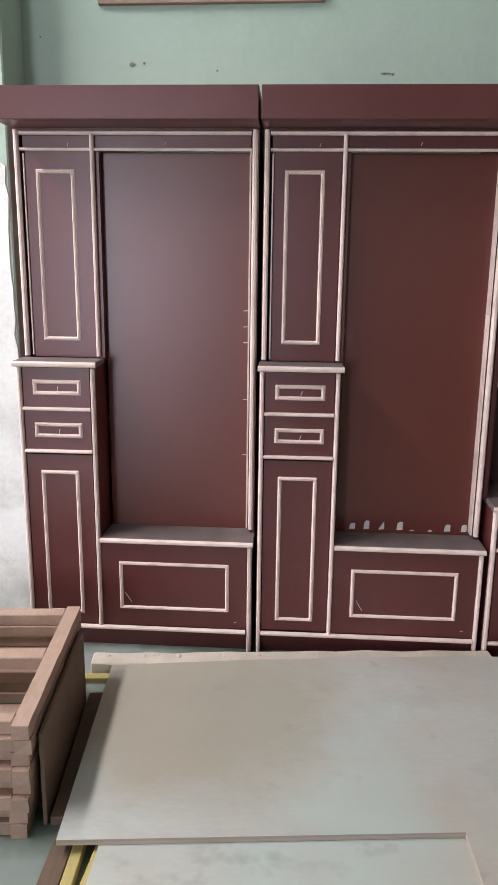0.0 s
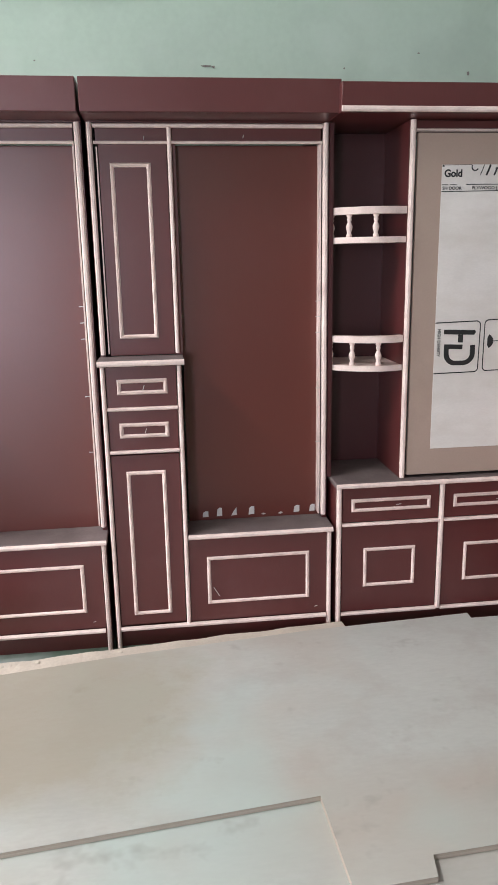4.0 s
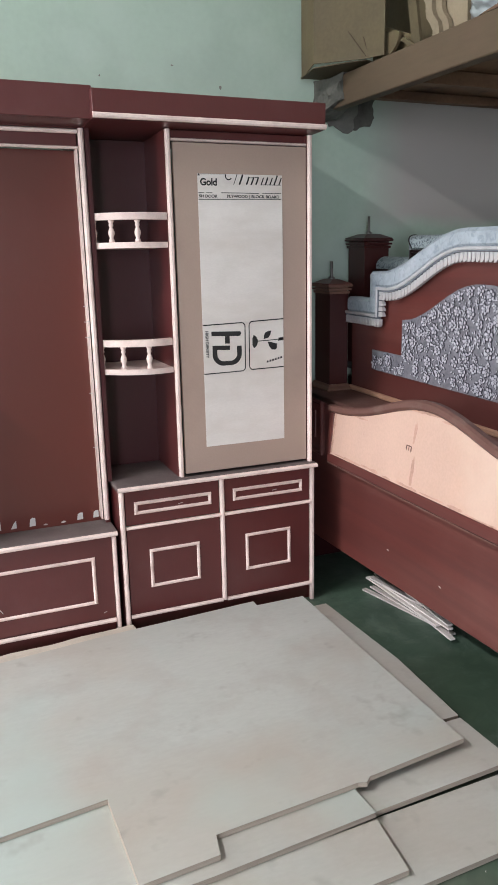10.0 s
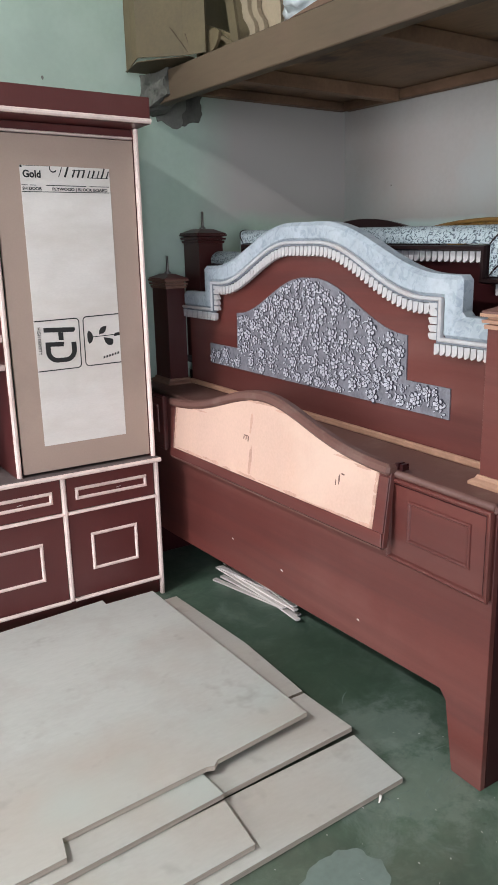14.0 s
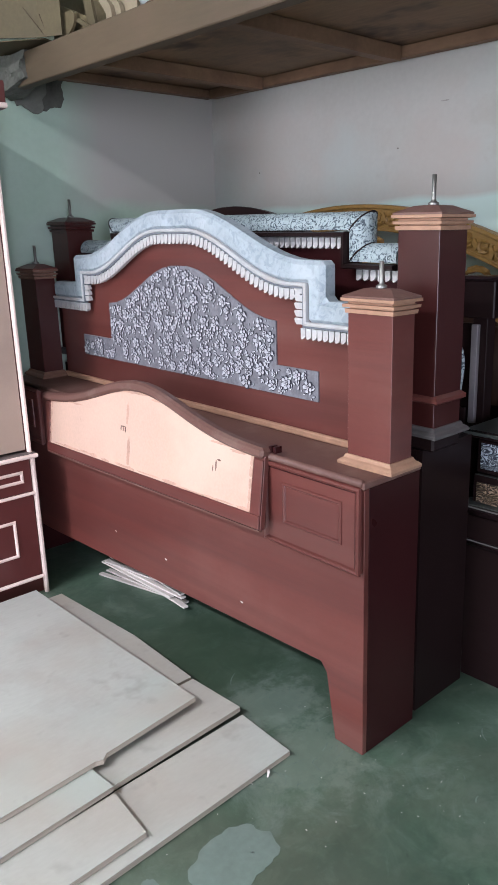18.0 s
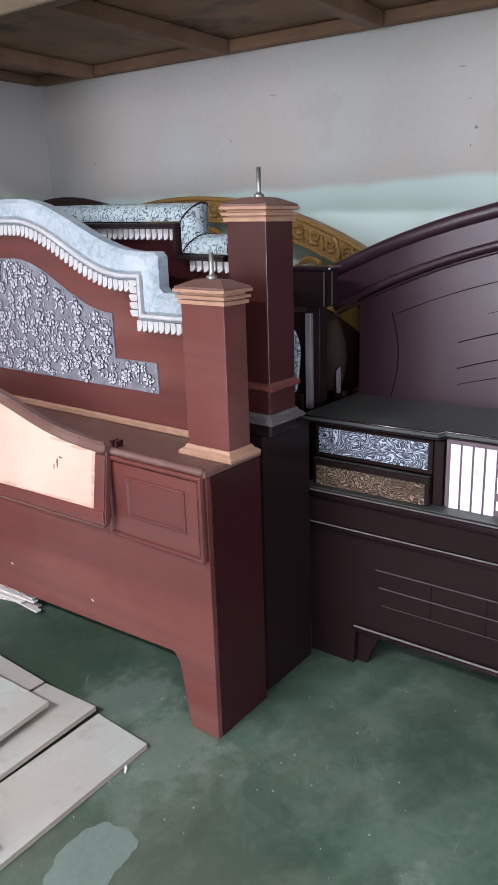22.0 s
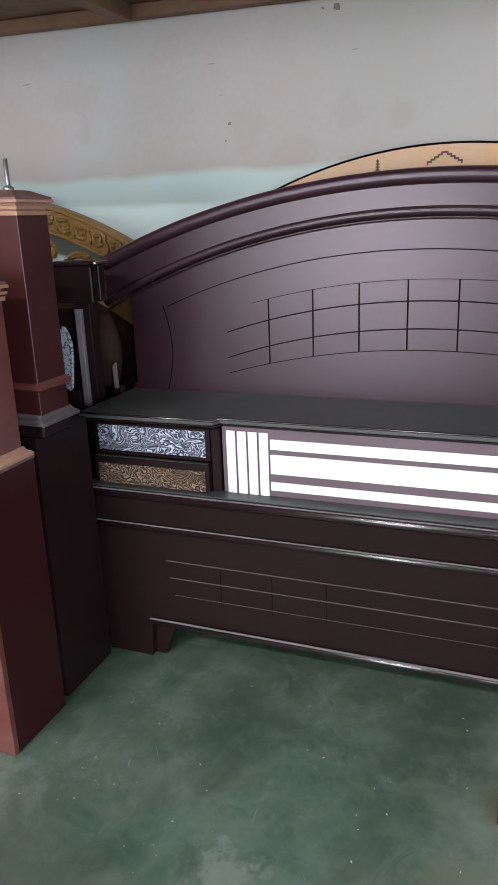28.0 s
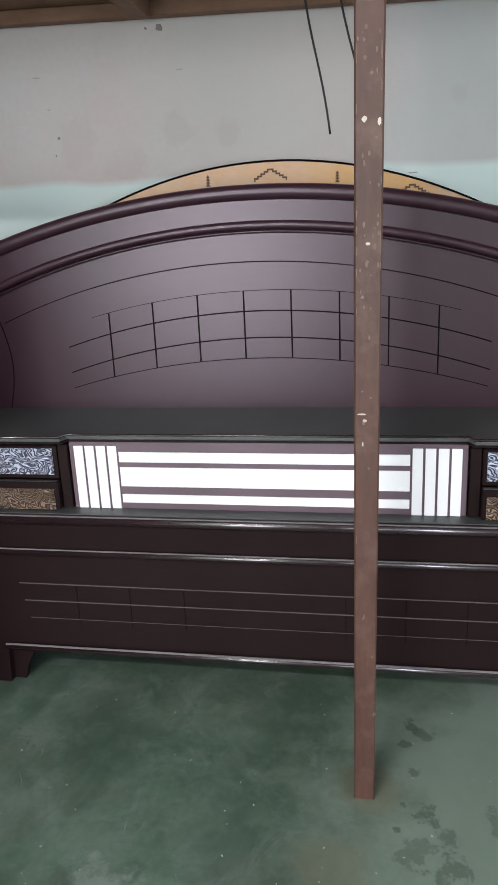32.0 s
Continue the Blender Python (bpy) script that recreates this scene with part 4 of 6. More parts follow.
def panelled_wardrobe(x0, width, label, chips):
    """Seven-foot wardrobe: drawers and door on one side, open niche with a seat box beside it, flat boxed cornice."""
    w = width
    D = NORTH - 0.02 - FRONT
    t = thing("wardrobe", (x0, FRONT, 0), (0, 0, 0), label, "wardrobe", "maroon wardrobes")
    dv = 0.302  # right face of the drawer column
    up, back = 0.115, 0.165
    part("side_panel", box(0, 0.018, up, D, 0.0, 2.0), MAROON, t)
    part("side_panel", box(w - 0.018, w, up, D, 0.0, 2.0), MAROON, t)
    part("top_panel", box(0, w, up, D, 2.0, 2.018), MAROON, t)
    part("back_board", box(dv + 0.012, w - 0.019, back, back + 0.012, 0.45, 1.93), MAROON_GLOSS, t, "tall glossy maroon back board")
    part("divider_panel", box(dv - 0.02, dv + 0.011, up + 0.012, back + 0.1, 1.16, 1.93), MAROON, t)
    # upper cupboard
    part("cupboard_door", box(0.038, dv - 0.0205, up + 0.006, up + 0.024, 1.172, 1.930, 0.001), MAROON, t)
    part("bead_frame", bead_frame(0.076, 0.222, 1.236, 1.866, up + 0.006), RAWBEAD, t, "raw pinkish mitred bead frame")
    part("header_board", box(0.03, w - 0.03, up + 0.010, up + 0.03, 1.94, 1.995), MAROON, t)
    part("top_rail", bead(0.023, 1.990, w - 0.027, 1.990, up, 0.018, 0.014), RAWBEAD, t)
    part("lower_rail", bead(0.023, 1.934, w - 0.027, 1.934, up + 0.002, 0.013, 0.010), RAWBEAD, t)
    part("post", bead(0.011, 1.178, 0.011, 2.0, up, 0.022, 0.016), RAWBEAD, t)
    part("hinge_strip", box(0.030, 0.035, up + 0.002, up + 0.012, 1.18, 1.92), RAWBEAD, t)
    part("post", bead(dv - 0.010, 1.178, dv - 0.010, 1.984, up, 0.018, 0.015), RAWBEAD, t)
    part("post", bead(w - 0.014, 0.49, w - 0.014, 2.0, up, 0.024, 0.016), RAWBEAD, t)
    part("edge_strip", box(w - 0.034, w - 0.028, up + 0.004, back, 0.49, 1.93), RAWBEAD, t)
    # drawer column
    part("column_side", box(dv - 0.018, dv, 0.012, back + 0.02, 0.10, 1.145), MAROON, t)
    part("column_side", box(0.0, 0.018, 0.012, up, 0.0, 1.145), MAROON, t)
    part("ledge", box(-0.006, dv + 0.010, -0.012, up + 0.004, 1.147, 1.170, 0.003), DUSTTOP, t, "dusty maroon ledge over the drawers")
    part("ledge_bead", bead(-0.006, 1.158, dv + 0.010, 1.158, -0.0125, 0.024, 0.008), RAWBEAD, t)
    part("post", bead(0.010, 0.0, 0.010, 1.144, 0.012, 0.019, 0.014), RAWBEAD, t)
    part("post", bead(dv - 0.010, 0.095, dv - 0.010, 1.144, 0.012, 0.019, 0.014), RAWBEAD, t)
    for za, zb in ((0.992, 1.144), (0.826, 0.978)):
        dr = part("drawer", box(0.022, dv - 0.022, 0.010, 0.028, za, zb, 0.001), MAROON, t)
        zc = (za + zb) / 2
        part("bead_frame", bead_frame(0.060, 0.246, zc - 0.029, zc + 0.029, 0.010), RAWBEAD, dr)
        screw_mark(dr, 0.155, zc - 0.012, 0.009, 0.02)
    for z in (0.985, 0.819):
        part("rail", bead(0.020, z, dv - 0.020, z, 0.010, 0.016, 0.014), RAWBEAD, t)
    part("door", box(0.022, dv - 0.022, 0.010, 0.028, 0.102, 0.806, 0.001), MAROON, t)
    part("bead_frame", bead_frame(0.076, 0.226, 0.143, 0.742, 0.010), RAWBEAD, t)
    # seat box
    part("seat_top", box(dv + 0.001, w + 0.004, 0.0, back, 0.452, 0.474, 0.003), DUSTTOP, t, "dusty top of the low box")
    part("seat_bead", bead(dv, 0.463, w + 0.002, 0.463, -0.0005, 0.022, 0.010), RAWBEAD, t)
    part("seat_front", box(dv + 0.001, w - 0.022, 0.012, 0.030, 0.098, 0.450), MAROON, t)
    part("bead_frame", bead_frame(0.372, w - 0.092, 0.168, 0.372, 0.012), RAWBEAD, t)
    part("post", bead(w - 0.011, 0.0, w - 0.011, 0.450, 0.012, 0.020, 0.014), RAWBEAD, t)
    part("seat_side", box(w - 0.020, w, 0.014, up, 0.0, 0.450), MAROON, t)
    part("bottom_rail", bead(0.02, 0.088, w - 0.024, 0.088, 0.006, 0.020, 0.014), RAWBEAD, t)
    part("plinth", box(0.018, w - 0.022, 0.03, 0.05, 0.0, 0.10), MAROON, t, "dark maroon plinth board")
    # cornice
    cz = 2.006
    part("cornice_front", box(-0.004, w + 0.004, -0.05, -0.032, cz, 2.114, 0.002), MAROON, t, "deep flat cornice board")
    part("cornice_soffit", box(-0.004, w + 0.004, -0.031, D, cz, cz + 0.016), MAROON, t)
    for xa in (-0.004, w - 0.014):
        part("cornice_end", box(xa, xa + 0.018, -0.031, D, cz + 0.017, 2.114), MAROON, t)
    # scraps of torn paper: place, size and outline of each
    outlines = {"square": ((0.05, 0), (1, 0.05), (1, 0.95), (0.55, 1), (0.2, 0.8)), "wedge": ((0, 0), (1, 0.05), (0.95, 1), (0.45, 0.55)), "sliver": ((0, 0.3), (0.5, 0), (1, 0.4), (0.6, 1))}
    for x, z, sw, sh, shape in chips:
        part("glue_scrap", prism([(x + sw * a, z + sh * b) for a, b in outlines[shape]], back - 0.003, back - 0.0005, "y"), CHIP, t, "white torn paper scrap")
    for k, z in enumerate((1.36, 1.30, 1.24, 1.02, 0.80)):
        screw_mark(t, w - 0.05, z, up - 0.002, 0.02, 1.5)
    screw_mark(t, 0.20, 1.945, up + 0.008, 0.012)
    screw_mark(t, 0.56, 1.950, up + 0.008, 0.010)
    screw_mark(t, 0.42, 0.20, 0.010, 0.05, -0.5)
    screw_mark(t, w - 0.07, 0.125, 0.010, 0.012, 0.9)
    return t


panelled_wardrobe(-0.687, 0.905, "unfinished maroon wardrobe with raw pink beading and open niche", ())
panelled_wardrobe(0.236, 0.880, "unfinished maroon wardrobe with torn paper scraps along the niche",
                  ((0.367, 0.486, 0.026, 0.025, "square"), (0.426, 0.487, 0.024, 0.037, "square"), (0.488, 0.487, 0.023, 0.034, "wedge"), (0.559, 0.487, 0.026, 0.036, "square"),
                   (0.613, 0.484, 0.020, 0.007, "sliver"), (0.685, 0.483, 0.021, 0.010, "sliver"), (0.750, 0.487, 0.026, 0.030, "square"), (0.817, 0.487, 0.024, 0.031, "square")))

X3 = 1.133
w3 = thing("display_wardrobe", (X3, FRONT, 0), (0, 0, 0), "maroon wardrobe with open display shelves and brown plywood door", "wardrobe", "maroon wardrobes")
W, D3 = 0.877, NORTH - 0.02 - FRONT
RX = 0.264  # right side of the open shelves
part("base_side", box(0, 0.018, 0.014, D3, 0, 0.628), MAROON, w3)
part("base_side", box(W - 0.018, W, 0.014, D3, 0, 0.628), MAROON, w3)
part("base_top", box(-0.004, W + 0.004, -0.008, D3, 0.630, 0.652, 0.003), DUSTTOP, w3, "dusty top of the base unit")
part("top_bead", bead(-0.004, 0.641, W + 0.004, 0.641, -0.0085, 0.022, 0.009), RAWBEAD, w3)
for x in (0.012, 0.440, W - 0.012):
    part("post", bead(x, 0.082 if x == 0.440 else 0.0, x, 0.629, 0.012, 0.024, 0.014), RAWBEAD, w3)
for xa, xb in ((0.026, 0.427), (0.453, W - 0.026)):
    dr = part("drawer", box(xa, xb, 0.010, 0.028, 0.482, 0.628, 0.001), MAROON, w3)
    part("bead_frame", bead_frame(xa + 0.036, xb - 0.034, 0.525, 0.580, 0.010), RAWBEAD, dr)
    screw_mark(dr, (xa + xb) / 2 + 0.02, 0.548, 0.009, 0.02, 1.3)
    dd = part("door", box(xa, xb, 0.010, 0.028, 0.092, 0.465, 0.001), MAROON, w3)
    part("bead_frame", bead_frame(xa + 0.090, xb - 0.092, 0.198, 0.368, 0.010), RAWBEAD, dd)
    part("rail", bead(xa - 0.002, 0.473, xb + 0.002, 0.473, 0.010, 0.016, 0.014), RAWBEAD, w3)
    part("rail", bead(xa - 0.002, 0.082, xb + 0.002, 0.082, 0.010, 0.018, 0.014), RAWBEAD, w3)
part("plinth", box(0.018, W - 0.018, 0.03, 0.05, 0, 0.09), MAROON, w3)
screw_mark(w3, 0.33, 0.24, 0.009, 0.02, -0.4)
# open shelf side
# shelf side and back: maroon darkened to hold the niche's shade
part("shelf_side", box(-0.018, -0.002, 0.10, D3, 0.653, 2.0), NICHE_SHADED, w3)
part("shelf_back", box(-0.002, RX, 0.34, 0.352, 0.653, 2.0), NICHE_SHADED, w3, "maroon back of the open shelves, darkened for the niche's shade")
part("shelf_partition", box(RX, RX + 0.018, 0.040, 0.36, 0.653, 2.0), MAROON, w3)
part("partition_post", bead(RX + 0.012, 0.653, RX + 0.012, 2.0, 0.039, 0.024, 0.014), RAWBEAD, w3)


def bow(x0, x1, y0, y1, sag, z0, z1, deep, n=12):
    front = [(x0 + (x1 - x0) * k / n, y0 + (y1 - y0) * k / n - sag * 4 * (k / n) * (1 - k / n)) for k in range(n + 1)]
    return prism(front + [(x1, deep), (x0, deep)], z0, z1, "z")


for zs, zr in ((1.583, 1.690), (1.100, 1.213)):
    sh = part("shelf", bow(-0.001, RX - 0.001, 0.115, 0.05, 0.045, zs - 0.008, zs + 0.010, 0.339), RAWBEAD, w3, "raw pale bowed shelf")
    part("shelf_edge", band([(-0.001 + RX * k / 12, 0.115 - 0.065 * k / 12 - 0.18 * (k / 12) * (1 - k / 12) + 0.001) for k in range(13)][:13],
                            [(-0.001 + RX * k / 12, 0.107 - 0.065 * k / 12 - 0.18 * (k / 12) * (1 - k / 12)) for k in range(13)], zs - 0.010, zs + 0.012, "z"), RAWBEAD, sh, "raw wood shelf edge")
    rail = part("gallery_rail", band([(-0.001 + RX * k / 12, 0.140 - 0.065 * k / 12 - 0.18 * (k / 12) * (1 - k / 12)) for k in range(13)],
                                     [(-0.001 + RX * k / 12, 0.104 - 0.065 * k / 12 - 0.18 * (k / 12) * (1 - k / 12)) for k in range(13)], zr - 0.013, zr + 0.013, "z"), RAWBEAD, w3, "raw curved gallery rail")
    hgt = zr - 0.013 - zs - 0.010
    for xb in ((-0.003, 0.054, 0.146) if zs > 1.3 else (-0.003, 0.070, 0.166)):
        s = xb / RX
        yb = 0.122 - 0.065 * s - 0.18 * s * (1 - s)
        prof = [(0.011, 0), (0.011, 0.12), (0.007, 0.2), (0.012, 0.38), (0.013, 0.48), (0.008, 0.62), (0.006, 0.68), (0.010, 0.78), (0.007, 0.86), (0.011, 0.92), (0.011, 1.0)]
        part("baluster", lathe([(r, z * hgt) for r, z in prof], 12), RAWBEAD, w3, "turned raw wood baluster", (xb, yb, zs + 0.010), smooth=True)
# door side
part("door_header", box(RX + 0.026, W - 0.02, 0.050, 0.068, 1.972, 2.0), MAROON, w3)
part("header_rail", bead(RX + 0.024, 1.966, W - 0.02, 1.966, 0.046, 0.014, 0.012), RAWBEAD, w3)
part("right_post", bead(W - 0.014, 0.653, W - 0.014, 2.0, 0.030, 0.022, 0.016), RAWBEAD, w3)
part("upper_side", box(W - 0.024, W - 0.006, 0.032, D3, 0.653, 2.0), MAROON, w3)
door = part("plywood_door", box(RX + 0.030, W - 0.028, 0.030, 0.048, 0.664, 1.956, 0.0015), MDF, w3, "brown board door with a pale printed sheet")
sheet = part("printed_sheet", box(0.387, 0.742, 0.0285, 0.0300, 0.770, 1.846), PAPER, w3, "pale plywood face with black factory print")
YI = 0.0275


def ink(name, pts, lab=""):
    part(name, prism(pts, YI, YI + 0.0008, "y"), INK, sheet, lab)


def ink_line(pts, w, name="print_line"):
    """A ribbon of ink of width w along a line of (x, z)."""
    bm = bmesh.new()
    rows = []
    for k, (x, z) in enumerate(pts):
        (xa, za), (xb, zb) = pts[max(k - 1, 0)], pts[min(k + 1, len(pts) - 1)]
        ln = math.hypot(xb - xa, zb - za)
        nx, nz = -(zb - za) / ln * w / 2, (xb - xa) / ln * w / 2
        rows.append((bm.verts.new((x + nx, YI, z + nz)), bm.verts.new((x - nx, YI, z - nz))))
    for a, b in zip(rows, rows[1:]):
        bm.faces.new((a[0], b[0], b[1], a[1]))
    part(name, bm, INK, sheet)


def turn(cx, cz, r, a0, a1, n=8):
    return [(cx + r * math.cos(radians(a0 + (a1 - a0) * k / n)), cz + r * math.sin(radians(a0 + (a1 - a0) * k / n))) for k in range(n + 1)]


text_mesh("Gold", 0.036, INK, sheet, (0.396, YI, 1.8035), (90, 0, 0), sx=0.96, bold=0.0011)
text_mesh("PLYWOOD | BLOCK BOARD", 0.0150, INK, sheet, (0.505, YI, 1.7590), (90, 0, 0), sx=1.17, bold=0.0003)
text_mesh("SH DOOR", 0.0150, INK, sheet, (0.391, YI, 1.7585), (90, 0, 0), sx=1.10, bold=0.0003)
ink_line([(0.388, 1.7755), (0.412, 1.7758)], 0.0022)
ink_line([(0.420, 1.7758), (0.445, 1.7760)], 0.0022)
ink_line([(0.482, 1.7765), (0.560, 1.7768), (0.640, 1.7765)], 0.0026)
ink_line([(0.655, 1.7770), (0.737, 1.7775)], 0.0022)
ink_line([(0.388, 1.7515), (0.560, 1.7535), (0.738, 1.7555)], 0.0026)
ink_line([(0.388, 1.8440), (0.50, 1.8455)], 0.0014)
ink("print_bar", [(0.388, 1.838), (0.397, 1.838), (0.394, 1.8455), (0.388, 1.8455)])
# the cut-off flowing name stands as slanted strokes and bows of its weight
ink_line(turn(0.514, 1.838, 0.013, 150, 330, 8), 0.0046, "print_stroke")
for xk, top, w in ((0.534, 1.8455, 0.0030), (0.558, 1.8455, 0.0072), (0.588, 1.837, 0.0062), (0.608, 1.837, 0.0062), (0.628, 1.837, 0.0062), (0.650, 1.836, 0.0050), (0.668, 1.837, 0.0062), (0.688, 1.836, 0.0046), (0.706, 1.8455, 0.0062), (0.727, 1.836, 0.0050)):
    ink_line([(xk, 1.8080), (xk + (top - 1.808) * 0.22, (1.808 + top) / 2), (xk + (top - 1.808) * 0.40, top)], w, "print_stroke")
ink_line([(0.590, 1.833), (0.640, 1.8365)], 0.0022, "print_stroke")
ink_line([(0.650, 1.8090), (0.735, 1.8090)], 0.0022, "print_stroke")
# rounded frames, cut off by the edges of the sheet
ink_line([(0.3875, 1.270)] + turn(0.553, 1.258, 0.016, 90, 0) + turn(0.551, 1.092, 0.016, 0, -90) + [(0.3875, 1.0735)], 0.0042, "print_frame")
ink_line([(0.7415, 1.2815)] + turn(0.603, 1.261, 0.016, 90, 180) + turn(0.602, 1.095, 0.016, 180, 270) + [(0.7415, 1.0815)], 0.0042, "print_frame")
# heavy emblem: bar, stem and bow
ink("emblem_bar", [(0.423, 1.226), (0.481, 1.2235), (0.501, 1.2225), (0.546, 1.221), (0.552, 1.231), (0.549, 1.239), (0.423, 1.244)])
ink("emblem_bar", [(0.481, 1.193), (0.501, 1.192), (0.501, 1.2222), (0.481, 1.2232)])
bow_out = [(0.426, 1.187), (0.4255, 1.160)] + turn(0.472, 1.150, 0.0465, 180, 270) + turn(0.506, 1.150, 0.0465, 270, 360) + [(0.552, 1.181)]
bow_in = [(0.532, 1.181), (0.532, 1.152)] + turn(0.504, 1.150, 0.0285, 360, 270) + turn(0.474, 1.150, 0.0285, 270, 180) + [(0.4455, 1.169), (0.500, 1.166), (0.501, 1.184)]
ink("emblem_bow", bow_out + bow_in)
text_mesh("HIGH DENSITY", 0.0175, INK, sheet, (0.3975, YI, 1.2475), (90, 90, 0), sx=0.93, bold=0.0002)
ink("emblem_leaf", turn(0.596, 1.194, 0.029, 68, -68, 10) + [(0.601, 1.180), (0.601, 1.208)])
ink("emblem_leaf", [(0.652, 1.202), (0.653, 1.217), (0.660, 1.229), (0.672, 1.234), (0.686, 1.235), (0.681, 1.217), (0.671, 1.206)])
ink("emblem_leaf", [(0.670, 1.190), (0.690, 1.186), (0.712, 1.180), (0.711, 1.162), (0.703, 1.155), (0.688, 1.157), (0.676, 1.170)])
ink_line([(0.622, 1.1945), (0.690, 1.1965), (0.736, 1.199)], 0.0032)
ink("print_bar", [(0.716, 1.191), (0.7415, 1.193), (0.7415, 1.206), (0.720, 1.204)])
for k in range(6):
    xk = 0.664 + 0.0125 * k
    ink("print_bar", [(xk, 1.102 + 0.0028 * k), (xk + 0.008, 1.104 + 0.0028 * k), (xk + 0.007, 1.112 + 0.0028 * k), (xk + 0.001, 1.111 + 0.0028 * k)])
part("cornice_front", box(-0.020, W + 0.002, -0.082, -0.062, 2.004, 2.100, 0.002), MAROON, w3, "deep flat cornice board")
part("cornice_soffit", box(-0.020, W + 0.002, -0.061, D3, 2.004, 2.020), MAROON, w3)
for xa in (-0.020, W - 0.016):
    part("cornice_end", box(xa, xa + 0.018, -0.061, D3, 2.021, 2.100), MAROON, w3)
part("cornice_bead", bead(-0.020, 2.014, W + 0.002, 2.014, -0.0825, 0.022, 0.010), RAWBEAD, w3)

# ---- red-brown bedhead with storage box ----
def lean(t, s):
    """Sets a bedhead out of level along its length, as it stands on the uneven floor: s metres of rise a metre."""
    done = set()
    for o in t.children_recursive:
        if o.data and o.data.name in done:
            continue
        o.location.z += s * o.location.y
        if o.data and o.data.users == 1 and o.rotation_euler.x == 0:
            for v in o.data.vertices:
                v.co.z += s * v.co.y
        if o.data and o.data.users == 1:
            done.add(o.data.name)


def post(parent, x0, x1, y0, y1, z0, z1, cap, mat=BEDRED, trim=COPPER, bolt=0.075, base=None):
    """Square bedpost with base moulding, capital and threaded bolt on top; parts of the bedhead."""
    cx, cy, hx, hy = (x0 + x1) / 2, (y0 + y1) / 2, (x1 - x0) / 2, (y1 - y0) / 2
    p = part("post", box(-hx, hx, -hy, hy, z0, z1, 0.0012), mat, parent, "square painted bedpost", (cx, cy, 0))
    part("base_moulding", square_rings([(hx + 0.022, hy + 0.022, z0), (hx + 0.022, hy + 0.022, z0 + 0.008), (hx + 0.016, hy + 0.016, z0 + 0.014), (hx + 0.009, hy + 0.009, z0 + 0.018), (hx + 0.004, hy + 0.004, z0 + 0.028), (hx - 0.01, hy - 0.01, z0 + 0.029)]), base or trim, p)
    part("capital", square_rings([(hx - 0.01, hy - 0.01, z1 - 0.004), (hx + 0.006, hy + 0.006, z1 - 0.003), (hx + 0.007, hy + 0.007, z1 + 0.008), (hx - 0.003, hy - 0.003, z1 + 0.009), (hx - 0.003, hy - 0.003, z1 + 0.0125), (hx + 0.011, hy + 0.011, z1 + 0.013), (hx + 0.012, hy + 0.012, z1 + 0.021), (hx, hy, z1 + 0.022), (hx, hy, z1 + 0.0275), (hx + 0.015, hy + 0.015, z1 + 0.030), (hx + 0.015, hy + 0.015, z1 + 0.038), (hx - 0.01, hy - 0.01, z1 + 0.038)]), trim, p, "stepped copper capital" if trim is COPPER else "stepped dull brown capital")
    part("cap_top", square_rings([(hx + 0.012, hy + 0.012, z1 + 0.0385), (hx + 0.012, hy + 0.012, z1 + 0.044), (hx - 0.03, hy - 0.03, z1 + 0.062), (hx - 0.05, hy - 0.05, z1 + 0.064)]), cap, p)
    part("bolt", lathe([(0.016, z1 + 0.060), (0.016, z1 + 0.070), (0.008, z1 + 0.074), (0.0065, z1 + 0.08), (0.0065, z1 + 0.06 + bolt)], 10), STEEL, p, "upright steel bolt", smooth=True)
    return p


BX, BY = 2.15, 1.29
bed = thing("bedhead", (BX, BY, 0), (0, 0, 0), "red-brown bedhead with white carved crest and storage box", "bedhead")
BW, BD = 2.16, 0.25
# front board with sloped foot and apron
front = [(0.0, -0.001), (0.108, -0.001), (0.142, 0.215), (0.165, 0.243), (1.9, 0.160), (2.06, 0.158), (2.08, -0.048), (BW, -0.048), (BW, 0.836), (0.0, 0.836)]
part("front_board", prism(front, 0.0, 0.02, "x", 0.0015), BEDRED, bed, "broad red-brown front board with cut feet")
# end boards: the shade on the unlit side is put into their colour
part("end_board", box(0.021, BD, 0.0, 0.02, 0.0, 0.836, 0.001), BEDDARK, bed, "side of the box, its shade put into a darker colour")
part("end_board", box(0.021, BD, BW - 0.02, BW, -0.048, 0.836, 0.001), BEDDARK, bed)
part("box_top", box(-0.012, BD, -0.006, BW, 0.838, 0.860, 0.004), BEDTOP, bed, "dusty red-brown box top")
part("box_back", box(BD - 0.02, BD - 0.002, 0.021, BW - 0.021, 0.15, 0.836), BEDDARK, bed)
part("top_nose", tube([(-0.010, 0.0, 0.8565), (-0.010, BW, 0.8565)], 0.0115, 12), BEDTOP, bed, "rounded dusty nose of the box top", smooth=True)


def moulding_frame(y0, y1, z0, z1, x, w, d):
    """Raised moulding round a rectangle on the face x, proud towards -x."""
    rows = []
    bm = bmesh.new()
    for inset, out in ((0, 0), (0.12 * w, 0.7 * d), (0.4 * w, d), (0.75 * w, 0.75 * d), (w, 0)):
        rows.append([bm.verts.new((x - out, y, z)) for y, z in ((y0 + inset, z0 + inset), (y1 - inset, z0 + inset), (y1 - inset, z1 - inset), (y0 + inset, z1 - inset))])
    for a, b in zip(rows, rows[1:]):
        for k in range(4):
            bm.faces.new((a[k], a[(k + 1) % 4], b[(k + 1) % 4], b[k]))
    bmesh.ops.recalc_face_normals(bm, faces=bm.faces[:])
    return bm


